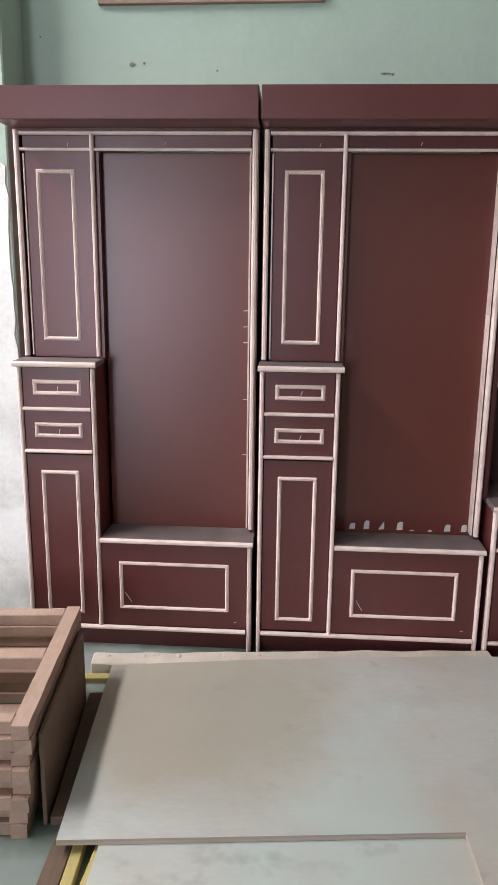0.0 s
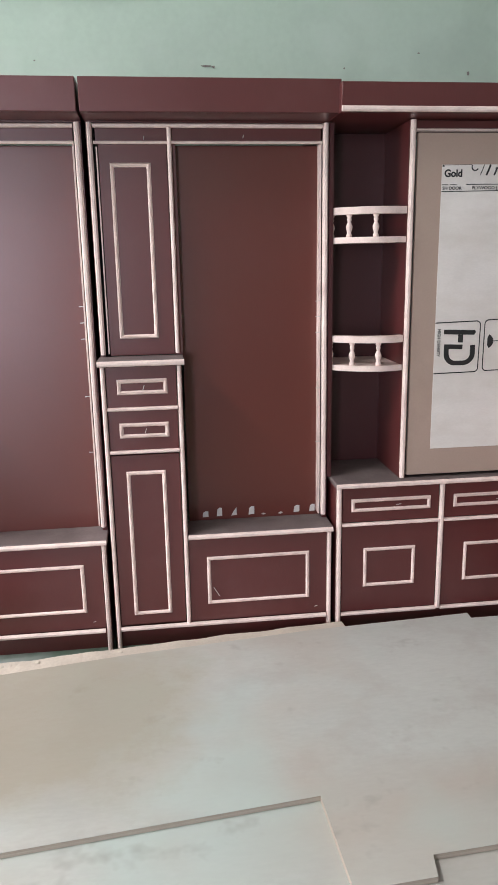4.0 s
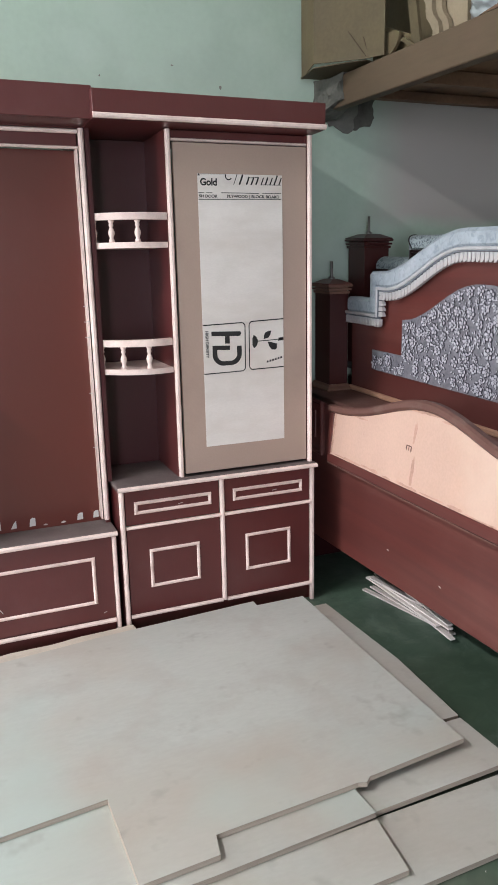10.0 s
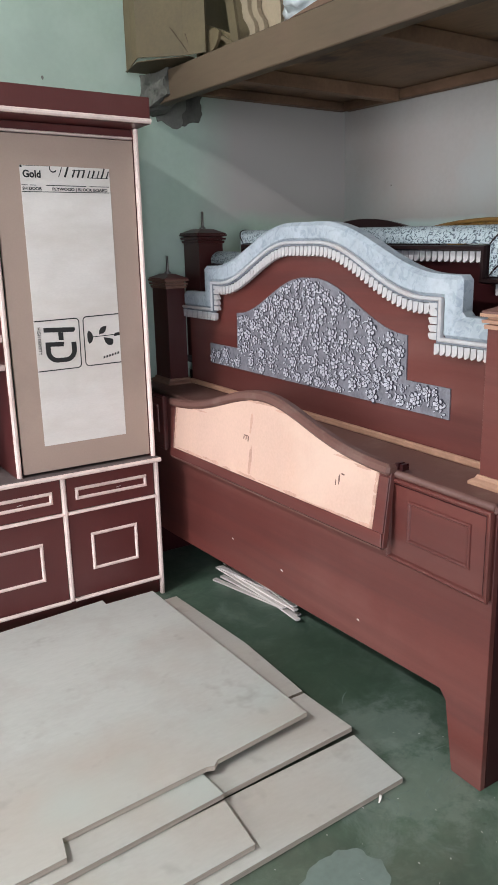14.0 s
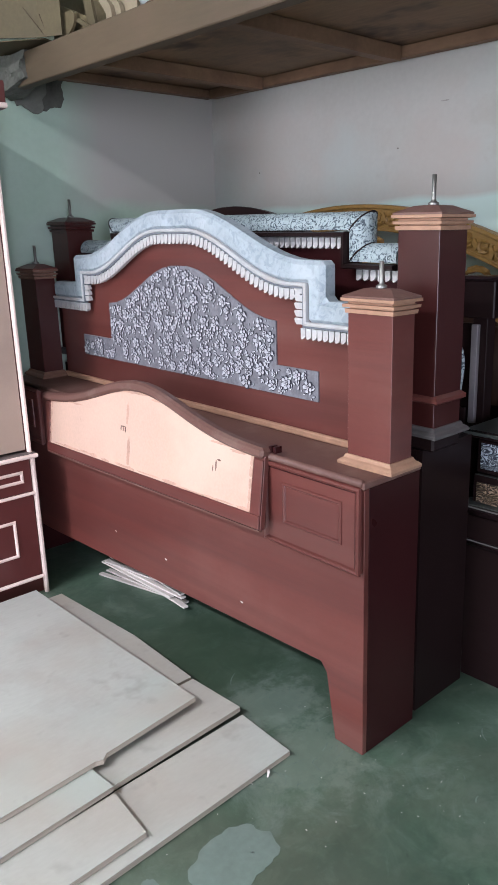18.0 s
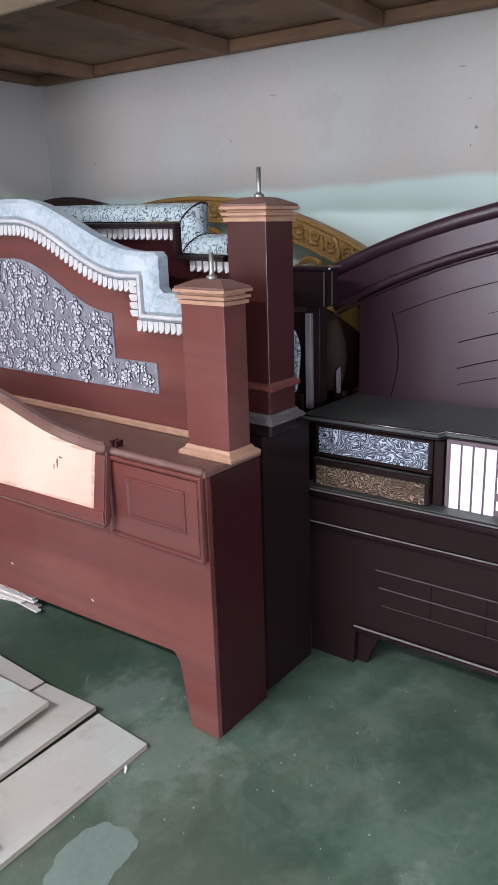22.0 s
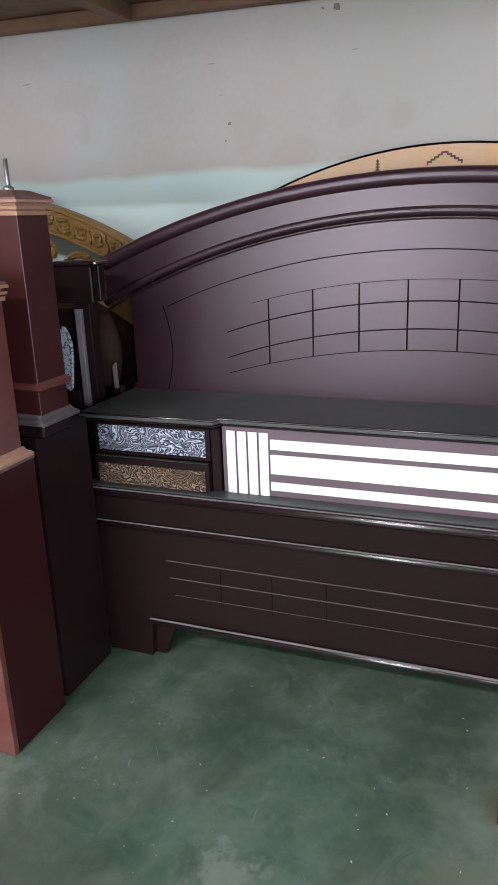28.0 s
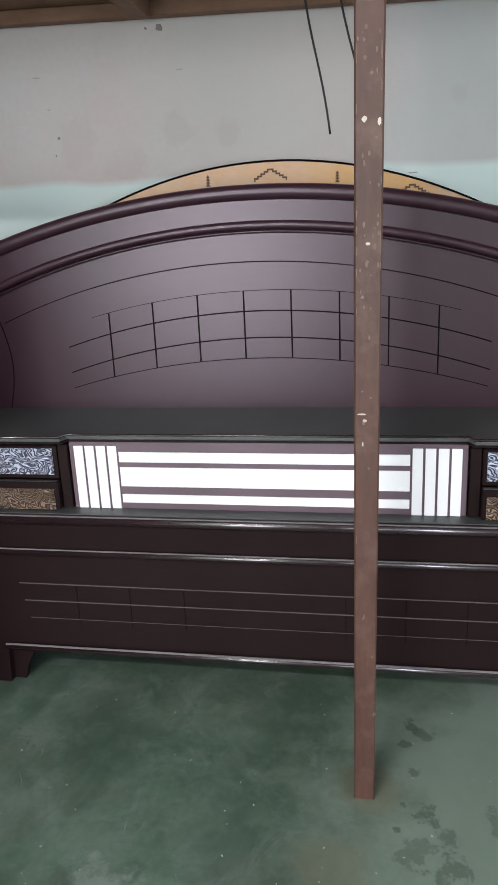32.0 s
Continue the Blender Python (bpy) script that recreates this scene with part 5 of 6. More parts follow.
# end doors: a framed panel with a raised rectangle
for y0, y1 in ((0.002, 0.384), (BW - 0.30, BW - 0.02)):
    d = part("box_door", box(-0.014, -0.001, y0 + 0.004, y1 - 0.004, 0.590, 0.842, 0.001), BEDRED, bed)
    part("door_rim", moulding_frame(y0, y1, 0.586, 0.845, -0.0135, 0.017, 0.010), BEDRED, d, "rounded rim round the door")
    part("door_moulding", moulding_frame(y0 + 0.066, y1 - 0.082, 0.660, 0.790, -0.0138, 0.013, 0.006), BEDRED, d, "raised rectangle on the door")
    part("rim_shadow_gap", box(-0.0150, -0.0142, y0 + 0.0175, y1 - 0.0175, 0.8245, 0.8275), BEDDARK, d)
    part("rim_shadow_gap", box(-0.0150, -0.0142, y0 + 0.0175, y0 + 0.0205, 0.604, 0.8240), BEDDARK, d)


# loose flap with an arched top edge, its foot pushed out of the box
FLAP_TILT, FLAP_X, FLAP_Z = 8.0, -0.022, 0.95


def swell(y0, y1, low, high, n=30):
    """Arched edge in the flap's own plane, set square to the leaning box."""
    return [(y, low + (high - low) * math.exp(-((y - 1.04) / 0.37) ** 2) - 0.022 * y) for y in [y0 + (y1 - y0) * k / n for k in range(n + 1)]]


def flat(pts):
    return [(y, z - 0.022 * y) for y, z in pts]


flap = part("flap_frame", prism(swell(0.355, 1.752, -0.068, 0.056) + flat([(1.715, -0.312), (0.352, -0.312)]), 0.0, 0.020, "x", 0.002), BEDRED, bed, "tilted flap with an arched top edge", (FLAP_X, 0, FLAP_Z), (0, FLAP_TILT, 0))
part("flap_lip", band(swell(0.355, 1.752, -0.094, 0.030), swell(0.352, 1.756, -0.060, 0.068), -0.017, 0.028, "x", 0.009), BEDTOP, flap, "rounded dusty lip along the arch")
part("flap_rail", prism(flat([(0.354, -0.310), (1.713, -0.310), (1.715, -0.272), (0.358, -0.266)]), -0.007, -0.0003, "x", 0.002), BEDRED, flap, "bottom rail of the flap")
part("flap_stile", prism(flat([(0.354, -0.266), (0.400, -0.266), (0.396, -0.094), (0.356, -0.094)]), -0.007, -0.0003, "x", 0.002), BEDRED, flap)
part("flap_stile", prism(flat([(1.694, -0.272), (1.715, -0.272), (1.748, -0.094), (1.700, -0.094)]), -0.007, -0.0003, "x", 0.002), BEDRED, flap)
part("bare_panel", prism(swell(0.401, 1.700, -0.096, 0.028) + flat([(1.693, -0.272), (0.401, -0.266)]), -0.0028, -0.0004, "x"), BAREPLY, flap, "bare pinkish plywood panel without finish")
part("bottom_edge", prism(flat([(0.354, -0.3165), (1.713, -0.3165), (1.713, -0.3125), (0.354, -0.3125)]), -0.004, 0.010, "x"), BEDTOP, flap, "worn pale bottom edge")
for ya in (0.338, 0.356):
    part("latch_block", box(-0.012, 0.016, ya - 0.006, ya + 0.006, 0.869, 0.889, 0.001), BEDDARK, bed, "small dark latch block")
rnd = random.Random(14)
def smear(y, z, w, h, mat, name="paint_smear"):
    """A thin wash mark on the bare panel, with a ragged outline, in the flap's plane."""
    n = 14
    pts = [(y + w * (0.6 + 0.5 * rnd.random()) * math.cos(2 * math.pi * k / n), z + h * (0.6 + 0.5 * rnd.random()) * math.sin(2 * math.pi * k / n)) for k in range(n)]
    part(name, prism(flat(pts), -0.0034, -0.0030, "x"), mat, flap)


# red wash dragged over the edges of the bare panel, and a few dark cracks in it
for k in range(16):
    smear(0.44 + 0.080 * k + rnd.uniform(-0.03, 0.03), -0.266 + rnd.uniform(-0.002, 0.006), rnd.uniform(0.03, 0.07), rnd.uniform(0.003, 0.009), SMEAR)
for k in range(5):
    smear(0.408, -0.25 + 0.036 * k, 0.008, 0.022, SMEAR)
    smear(1.688, -0.25 + 0.036 * k, 0.010, 0.022, SMEAR)
for y, w in ((1.10, 0.05), (1.02, 0.07), (0.92, 0.05), (0.56, 0.06), (0.47, 0.05), (1.5, 0.08)):
    smear(y, -0.100 + 0.124 * math.exp(-((y - 1.04) / 0.37) ** 2), w, 0.005, SMEAR)
smear(1.10, -0.06, 0.010, 0.05, SMEAR)
smear(1.085, -0.20, 0.012, 0.06, SMEAR)
for y, z, w, h in ((1.125, -0.112, 0.018, 0.0030), (1.110, -0.122, 0.004, 0.012), (1.125, -0.121, 0.003, 0.011), (1.140, -0.121, 0.004, 0.010), (0.575, -0.150, 0.004, 0.020), (0.590, -0.165, 0.003, 0.012), (0.560, -0.132, 0.010, 0.0035)):
    smear(y, z, w, h, BEDTOP, "crack")

for y, z in ((1.305, 0.322), (0.955, 0.312), (0.52, 0.30)):
    part("paint_chip", prism([(y, z), (y + 0.012, z + 0.002), (y + 0.011, z + 0.006), (y + 0.002, z + 0.005)], -0.0016, -0.0004, "x"), CHIP, bed)

# headboard panel and crest
HX = 0.22


def crest_line(grow, n=32):
    """Outline of the crest from the low shoulder at one post to the other; grow lifts and widens it."""
    pts = [(0.155, 1.305 + grow), (0.318 + grow * 0.0 - grow, 1.305 + grow), (0.318 - grow, 1.424 + grow)]
    # ogee from the shoulder to the middle
    a, b = 0.318 - grow, 1.806 + grow
    for k in range(n + 1):
        s = k / n
        u = abs(s - 0.5) / 0.5
        e = 0.5 - 0.5 * math.cos(math.pi * max(0.0, min(1.0, (1 - u) * 1.28 - 0.12)))
        pts.append((a + (b - a) * s, 1.424 + grow + 0.168 * e))
    pts += [(1.806 + grow, 1.305 + grow), (2.005, 1.305 + grow)]
    # drop the doubled corner
    out = [pts[0]]
    for p in pts[1:]:
        if math.hypot(p[0] - out[-1][0], p[1] - out[-1][1]) > 1e-4:
            out.append(p)
    return out


mid = crest_line(-0.075)
part("headboard_panel", prism(mid + [(2.005, 0.861), (0.155, 0.861)], HX, HX + 0.03, "x"), BEDRED, bed, "red-brown headboard panel")
part("foot_bead", box(HX - 0.016, HX - 0.001, 0.155, 2.005, 0.861, 0.884, 0.004), COPPER, bed, "copper strip at the foot of the panel")
outer, low = crest_line(0.0), crest_line(-0.070)
part("crest_body", band(low, outer, HX - 0.035, HX + 0.035, "x", 0.014), WHITECARVE, bed, "white-washed carved crest moulding")
part("crest_roll", band(crest_line(-0.078), crest_line(-0.066), HX - 0.042, HX - 0.020, "x", 0.003), FRINGE, bed)
part("crest_line", band(crest_line(-0.084), crest_line(-0.0785), HX - 0.036, HX - 0.020, "x"), DARKLINE, bed)
# fringe teeth under the crest
path = crest_line(-0.086, 40)
acc, step = 0.0, 0.0235
tooth = bmesh.new()
prof = [(-0.0102, 0), (-0.0100, -0.025), (-0.005, -0.030), (0.006, -0.035), (0.0098, -0.032), (0.0102, 0)]
lo_, hi_ = ([tooth.verts.new((x, a, b)) for a, b in prof] for x in (-0.016, 0.0))
tooth.faces.new(lo_), tooth.faces.new(list(reversed(hi_)))
for k in range(6):
    tooth.faces.new((lo_[k], hi_[k], hi_[(k + 1) % 6], lo_[(k + 1) % 6]))
bmesh.ops.recalc_face_normals(tooth, faces=tooth.faces[:])
tooth_mesh = bpy.data.meshes.new("tooth")
tooth.to_mesh(tooth_mesh), tooth.free()
segs = list(zip(path, path[1:]))
carry = step / 2
for (ya, za), (yb, zb) in segs:
    ln = math.hypot(yb - ya, zb - za)
    while carry < ln:
        s = carry / ln
        ang = math.degrees(math.atan2(zb - za, yb - ya))
        vertical = abs(ang) > 60
        y, z = ya + (yb - ya) * s, za + (zb - za) * s
        part("fringe_tooth", tooth_mesh, FRINGE, bed, "", (HX - 0.018, y, z), (ang if vertical else ang * 0.35, 0, 0))
        carry += step
    carry -= ln

# pressed floral panel, flowers and leaves in relief
fp = [(0.365, 0.985), (0.365, 1.083), (0.553, 1.083), (0.553, 1.228)]
fp += [(0.553 + (1.576 - 0.553) * k / 20, 1.228 + 0.165 * (0.5 - 0.5 * math.cos(math.pi * min(1, 2.1 * (k / 20 if k <= 10 else 1 - k / 20))))) for k in range(1, 20)]
fp += [(1.576, 1.228), (1.576, 1.075), (1.812, 1.075), (1.812, 0.985)]
floral = part("floral_panel", prism(fp, HX - 0.006, HX - 0.001, "x"), FLORALBASE, bed, "silver-grey floral relief panel")


def inside(y, z):
    hit = False
    for (y1, z1), (y2, z2) in zip(fp, fp[1:] + fp[:1]):
        if (z1 > z) != (z2 > z) and y < (y2 - y1) * (z - z1) / (z2 - z1) + y1:
            hit = not hit
    return hit


def blob(bm, cy, cz, ang, length, width, base, rise, n=9, notch=0.0):
    """One cupped petal or leaf: a rounded drop from (cy, cz) along ang, its middle sunk and its rim raised."""
    ca, sa = math.cos(ang), math.sin(ang)
    ring = []
    for k in range(n):
        a = 2 * math.pi * k / n
        u = 0.52 - 0.48 * math.cos(a)
        v = math.sin(a) * (0.35 + 0.65 * u)
        u -= notch * math.exp(-((a - math.pi) / 0.5) ** 2)
        ring.append(bm.verts.new((base - rise * (0.45 + 0.55 * u), cy + length * u * ca - width * v * sa, cz + length * u * sa + width * v * ca)))
    c = bm.verts.new((base - rise * 0.25, cy + 0.5 * length * ca, cz + 0.5 * length * sa))
    for k in range(n):
        bm.faces.new((c, ring[(k + 1) % n], ring[k]))


def flower(cy, cz, r, n, spin):
    """A flower in relief: dark hollows round five or six cupped petals and a small inner whorl."""
    dark, pale = bmesh.new(), bmesh.new()
    base = HX - 0.0062
    for k in range(n):
        a = spin + 2 * math.pi * k / n
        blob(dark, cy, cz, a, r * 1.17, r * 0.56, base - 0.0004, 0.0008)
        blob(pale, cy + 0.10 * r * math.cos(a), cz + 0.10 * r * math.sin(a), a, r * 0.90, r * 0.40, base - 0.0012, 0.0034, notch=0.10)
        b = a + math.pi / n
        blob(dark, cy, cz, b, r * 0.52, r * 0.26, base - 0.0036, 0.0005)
        blob(pale, cy + 0.04 * r * math.cos(b), cz + 0.04 * r * math.sin(b), b, r * 0.38, r * 0.15, base - 0.0042, 0.0022)
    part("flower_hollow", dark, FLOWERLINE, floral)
    part("flower", pale, PETAL, floral)


def room(y, z, r):
    return all(inside(y + r * math.cos(j), z + r * math.sin(j)) for j in range(7))


rnd = random.Random(21)
centres, blooms = [], []
for _ in range(20000):
    y, z = rnd.uniform(0.37, 1.81), rnd.uniform(0.99, 1.40)
    if len(centres) < 88 and room(y, z, 0.022) and all(math.hypot(y - a, z - b) > 0.056 for a, b in centres):
        centres.append((y, z))
for y, z in centres:
    blooms.append((y, z, rnd.uniform(0.018, 0.025)))
for y, z in centres:
    for _ in range(14):
        a, r = rnd.uniform(0, 6.28), rnd.uniform(0.010, 0.015)
        yy, zz = y + 0.037 * math.cos(a), z + 0.037 * math.sin(a)
        if room(yy, zz, r) and all(math.hypot(yy - p, zz - q) > 0.92 * (r + c) for p, q, c in blooms):
            blooms.append((yy, zz, r))
            break
for y, z, r in blooms:
    flower(y, z, r, rnd.choice((5, 5, 6)), rnd.uniform(0, 3))
sprig, hollow = bmesh.new(), bmesh.new()
leaves = 0
for _ in range(9000):
    y, z = rnd.uniform(0.37, 1.81), rnd.uniform(0.99, 1.40)
    near = min(math.hypot(y - p, z - q) - c for p, q, c in blooms)
    if leaves < 900 and -0.002 < near < 0.016 and room(y, z, 0.007):
        a, ln = rnd.uniform(0, 6.28), rnd.uniform(0.008, 0.018)
        if inside(y + ln * math.cos(a), z + ln * math.sin(a)):
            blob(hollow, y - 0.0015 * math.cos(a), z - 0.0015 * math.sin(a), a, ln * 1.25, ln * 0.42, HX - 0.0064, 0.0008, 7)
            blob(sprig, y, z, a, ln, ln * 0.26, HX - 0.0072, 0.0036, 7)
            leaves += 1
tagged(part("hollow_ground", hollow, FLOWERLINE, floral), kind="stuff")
tagged(part("leaf_sprays", sprig, PETAL, floral, "scattered small leaves"), kind="stuff")

post(bed, 0.10, 0.197, -0.006, 0.146, 0.8605, 1.295, BEDTOP)
# far post: the wardrobe's shade is put into its darker paint
post(bed, 0.10, 0.197, 2.008, 2.158, 0.8605, 1.320, BEDRED, mat=POSTRED, trim=DULLCOPPER, bolt=0.085)

# ---- second bedhead, behind the first ----
lean(bed, 0.022)
bed2 = thing("bedhead", (2.48, 1.31, 0), (0, 0, 0), "dark bedhead with blue-white leaf roll behind the red one", "bedhead")
part("storage_box", join(box(-0.04, 0.225, 0, 0.02, 0, 0.88), box(-0.04, -0.02, 0.021, 2.12, 0.12, 0.88), box(-0.04, 0.225, 2.121, 2.14, -0.05, 0.88), box(-0.019, 0.225, 0.021, 2.12, 0.86, 0.88)), ESPRESSO, bed2, "black storage box")
part("headboard_panel", prism([(0.16, 0.881), (0.16, 1.40), (0.34, 1.40), (0.34, 1.49), (1.72, 1.49), (1.72, 1.40), (1.98, 1.40), (1.98, 0.881)], 0.06, 0.09, "x"), BEDDARK, bed2)


ROLL = [(1.98, 1.425), (1.70, 1.425), (1.70, 1.520), (0.318, 1.520), (0.318, 1.425), (0.15, 1.425)]


def mitred_run(path, prof):
    """Sweeps a profile of (x, outward) along a line in the y-z plane that turns at right angles, mitred at the corners."""
    bm = bmesh.new()
    rings = []
    for k, (y, z) in enumerate(path):
        norms = []
        for a, b in ((k - 1, k), (k, k + 1)):
            if a >= 0 and b < len(path):
                dy, dz = path[b][0] - path[a][0], path[b][1] - path[a][1]
                ln = math.hypot(dy, dz)
                norms.append((dz / ln, -dy / ln))
        ny, nz = (norms[0][0] + norms[1][0], norms[0][1] + norms[1][1]) if len(norms) > 1 else norms[0]
        rings.append([bm.verts.new((x, y + ny * h, z + nz * h)) for x, h in prof])
    m = len(prof)
    for a, b in zip(rings, rings[1:]):
        for j in range(m):
            bm.faces.new((a[j], a[(j + 1) % m], b[(j + 1) % m], b[j]))
    bm.faces.new(rings[0]), bm.faces.new(list(reversed(rings[-1])))
    bmesh.ops.recalc_face_normals(bm, faces=bm.faces[:])
    return bm


half_round = [(0.062 - 0.050 * math.cos(radians(a)), 0.044 * math.sin(radians(a))) for a in range(-16, 181, 14)]
part("leaf_roll", mitred_run(ROLL, half_round), LEAFROLL, bed2, "blue-white leaf relief roll with mitred corners")
part("roll_trim", mitred_run(ROLL, [(0.002, -0.017), (-0.006, -0.020), (-0.006, -0.030), (0.004, -0.034), (0.05, -0.034), (0.05, -0.017)]), ESPRESSO, bed2, "black moulding under the leaf roll")
for (ya, za), (yb, zb) in zip(ROLL, ROLL[1:]):
    if (ya, za) in (ROLL[2], ROLL[3], ROLL[1], ROLL[4]):
        # dark seam at the mitre
        oy = -1 if ya < 1 else 1
        part("mitre_seam", tube([(x - 0.0015, ya + oy * h, za + h) for x, h in half_round[:12]], 0.0028, 5), ESPRESSO, bed2)
    n = max(1, int(math.hypot(yb - ya, zb - za) / 0.026))
    if za == zb:
        for k in range(n):
            part("fringe_tooth", tooth_mesh, FRINGE, bed2, "", (0.045, ya + (k + 0.5) * (yb - ya) / n, za - 0.035))


post(bed2, -0.035, 0.100, -0.03, 0.108, 0.925, 1.510, BEDTOP, mat=POSTRED, bolt=0.085, base=SILVERTRIM)
part("post_block", box(-0.038, 0.103, -0.033, 0.112, 0.881, 0.924, 0.006), ESPRESSO, bed2)
part("post_band", square_rings([(0.064, 0.076, 1.02), (0.076, 0.088, 1.028), (0.076, 0.088, 1.040), (0.064, 0.076, 1.048)]), BEDRED, bed2, "thin raised band", (0.0325, 0.044, 0))
post(bed2, -0.035, 0.100, 2.01, 2.16, 0.925, 1.510, POSTRED, mat=POSTRED, trim=POSTRED, bolt=0.085, base=SILVERTRIM)

lean(bed2, 0.030)

# ---- further bedheads leaning behind ----
def arch(cy, half, top, drop, n=28):
    return [(cy + half * (2 * k / n - 1), top - drop * (2 * k / n - 1) ** 2) for k in range(n + 1)]


blk = thing("bedhead", (2.80, 0, 0), (0, 0, 0), "black arched bedhead standing behind the others", "bedhead")
a0 = arch(2.55, 0.62, 1.635, 0.22)
part("board", prism(a0 + [(3.17, 0.0), (1.93, 0.0)], 0.0, 0.03, "x"), ESPRESSO, blk)
part("arch_moulding", band([(y, z - 0.05) for y, z in a0], [(y, z + 0.005) for y, z in a0], -0.02, -0.001, "x", 0.003), ESPRESSO, blk)

gold = thing("carved_bedhead", (3.28, 0, 0), (0, 0, 0), "gold-brown carved wooden bedhead with pierced arch", "bedhead")
def gold_arc(d, y0=1.36, y1=3.2, n=30):
    r, zc = 1.85 - d, 1.638 - 1.85
    return [(y0 + (y1 - y0) * k / n, zc + math.sqrt(r * r - (y0 + (y1 - y0) * k / n - 2.32) ** 2)) for k in range(n + 1)]


part("arch_band", band(gold_arc(0.105), gold_arc(0.0), 0.0, 0.05, "x", 0.004), GOLDWOOD, gold, "carved gold arch band")
for da, db in ((0.0, 0.016), (0.090, 0.105)):
    part("arch_rim", band(gold_arc(db), gold_arc(da), -0.012, -0.001, "x", 0.002), GOLDWOOD, gold)
for k in range(24):
    cy, cz = gold_arc(0.053, 1.42, 3.1, 23)[k]
    coil = [(-0.006, cy + 0.036 * (1 - j / 15) * math.cos(j * 0.75 + k), cz + 0.032 * (1 - j / 15) * math.sin(j * 0.75 + k)) for j in range(12)]
    part("scroll", tube(coil, 0.007, 5), GOLDWOOD, gold)
    lf = [(cy + 0.034, cz - 0.02), (cy + 0.05, cz + 0.01), (cy + 0.036, cz + 0.028), (cy + 0.026, cz + 0.004)]
    part("leaf", prism(lf, -0.010, -0.001, "x", 0.0), GOLDWOOD, gold)
for k in range(7):
    cy = 1.50 + 0.17 * k
    cz = gold_arc(0.19, cy, cy + 0.1, 1)[0][1]
    curl = [(0.02, cy + 0.075 * math.cos(a) * (1 - a / 9), cz + 0.06 * math.sin(a) * (1 - a / 9)) for a in [0.45 * j for j in range(14)]]
    part("pierced_scroll", tube(curl, 0.014, 6), GOLDWOOD, gold)
part("pierced_rail", band(gold_arc(0.285), gold_arc(0.245), 0.005, 0.045, "x", 0.004), GOLDWOOD, gold)
wing = [(1.56, 1.33), (1.515, 1.287), (1.448, 1.222), (1.405, 1.135), (1.385, 1.095), (1.437, 1.098), (1.455, 1.14), (1.492, 1.184), (1.525, 1.215), (1.56, 1.25)]
part("curved_leaf", prism(wing, -0.03, 0.0, "x", 0.003), GOLDWOOD, gold, "curled gold leaf at the end")
part("side_stile", box(0.0, 0.05, 1.40, 1.47, 0.0, 0.86, 0.006), GOLDWOOD, gold)
part("side_stile", box(0.0, 0.05, 2.72, 2.79, 0.0, 0.90, 0.006), GOLDWOOD, gold)
part("lower_rail", box(0.0, 0.05, 1.475, 2.715, 0.45, 0.60, 0.006), GOLDWOOD, gold)
part("inner_panel", box(0.055, 0.075, 1.33, 2.79, 0.0, 1.315), BROWNLEATHER, gold, "dark brown panel under the carved arch")

bpost = thing("bed_side_frame", (2.90, 1.40, 0), (0, 0, 0), "black lacquered bed frame end with square head", "bed frame")
part("stile", box(0.02, 0.07, 0.0, 0.055, 0, 1.22, 0.001), ESPRESSO, bpost)
part("head_block", box(0.0, 0.070, -0.032, 0.125, 1.222, 1.345, 0.004), ESPRESSO, bpost, "satin black head block")
part("head_cap", box(-0.008, 0.078, -0.058, 0.130, 1.346, 1.360, 0.004), ESPRESSO_GLOSS, bpost)
part("head_edge", box(0.012, 0.050, -0.056, -0.0325, 1.228, 1.3455, 0.003), ESPRESSO, bpost, "stepped black edge")
part("panel", box(0.03, 0.05, 0.056, 0.30, 0, 1.20, 0.002), ESPRESSO, bpost)
part("pale_edge", box(0.0, 0.019, 0.024, 0.048, 0.86, 1.200, 0.002), PALEEDGE, bpost, "lighter bare edge strip")
ov = thing("carved_plaque", (2.88, 1.50, 0.0), (0, 0, 0), "narrow carved blue-white plaque standing in the stack", "plaque")
part("board", box(0.0, 0.012, -0.05, 0.05, 0.0, 0.915), ESPRESSO, ov)
part("face", prism([(-0.010 + 0.030 * math.cos(j * 0.2618) * (1 + 0.15 * math.sin(j * 0.8)), 1.03 + 0.115 * math.sin(j * 0.2618)) for j in range(24)], 0.0, 0.012, "x", 0.004), LEAFROLL, ov)
chair = thing("carved_chair_back", (3.03, 1.385, 0.0), (0, 0, 0), "dark brown carved oval chair back in the stack", "chair back")
part("upright", box(0.0, 0.03, -0.02, 0.02, 0.0, 0.905, 0.004), ESPRESSO, chair)
bulge = bmesh.new()
rows = []
for k in range(13):
    v = k / 12
    half = 0.072 * math.sin(math.pi * (0.12 + 0.80 * v)) ** 0.6
    zc = 0.905 + 0.275 * v
    rows.append([bulge.verts.new((-0.045 * math.sin(math.pi * j / 10) * math.sin(math.pi * (0.1 + 0.8 * v)), 0.046 + half * (j / 5 - 1), zc)) for j in range(11)] + [bulge.verts.new((0.014, 0.046 + half * (1 - j / 5), zc)) for j in range(11)])
for a, b in zip(rows, rows[1:]):
    for j in range(22):
        bulge.faces.new((a[j], a[(j + 1) % 22], b[(j + 1) % 22], b[j]))
bulge.faces.new(list(reversed(rows[0]))), bulge.faces.new(rows[-1])
bmesh.ops.recalc_face_normals(bulge, faces=bulge.faces[:])
part("curved_back", bulge, BROWNLEATHER, chair, "bulging glossy brown back", smooth=True)
moon = [(0.084 + 0.012 * math.sin(math.pi * q / 10), 1.02 + 0.0145 * q) for q in range(11)]
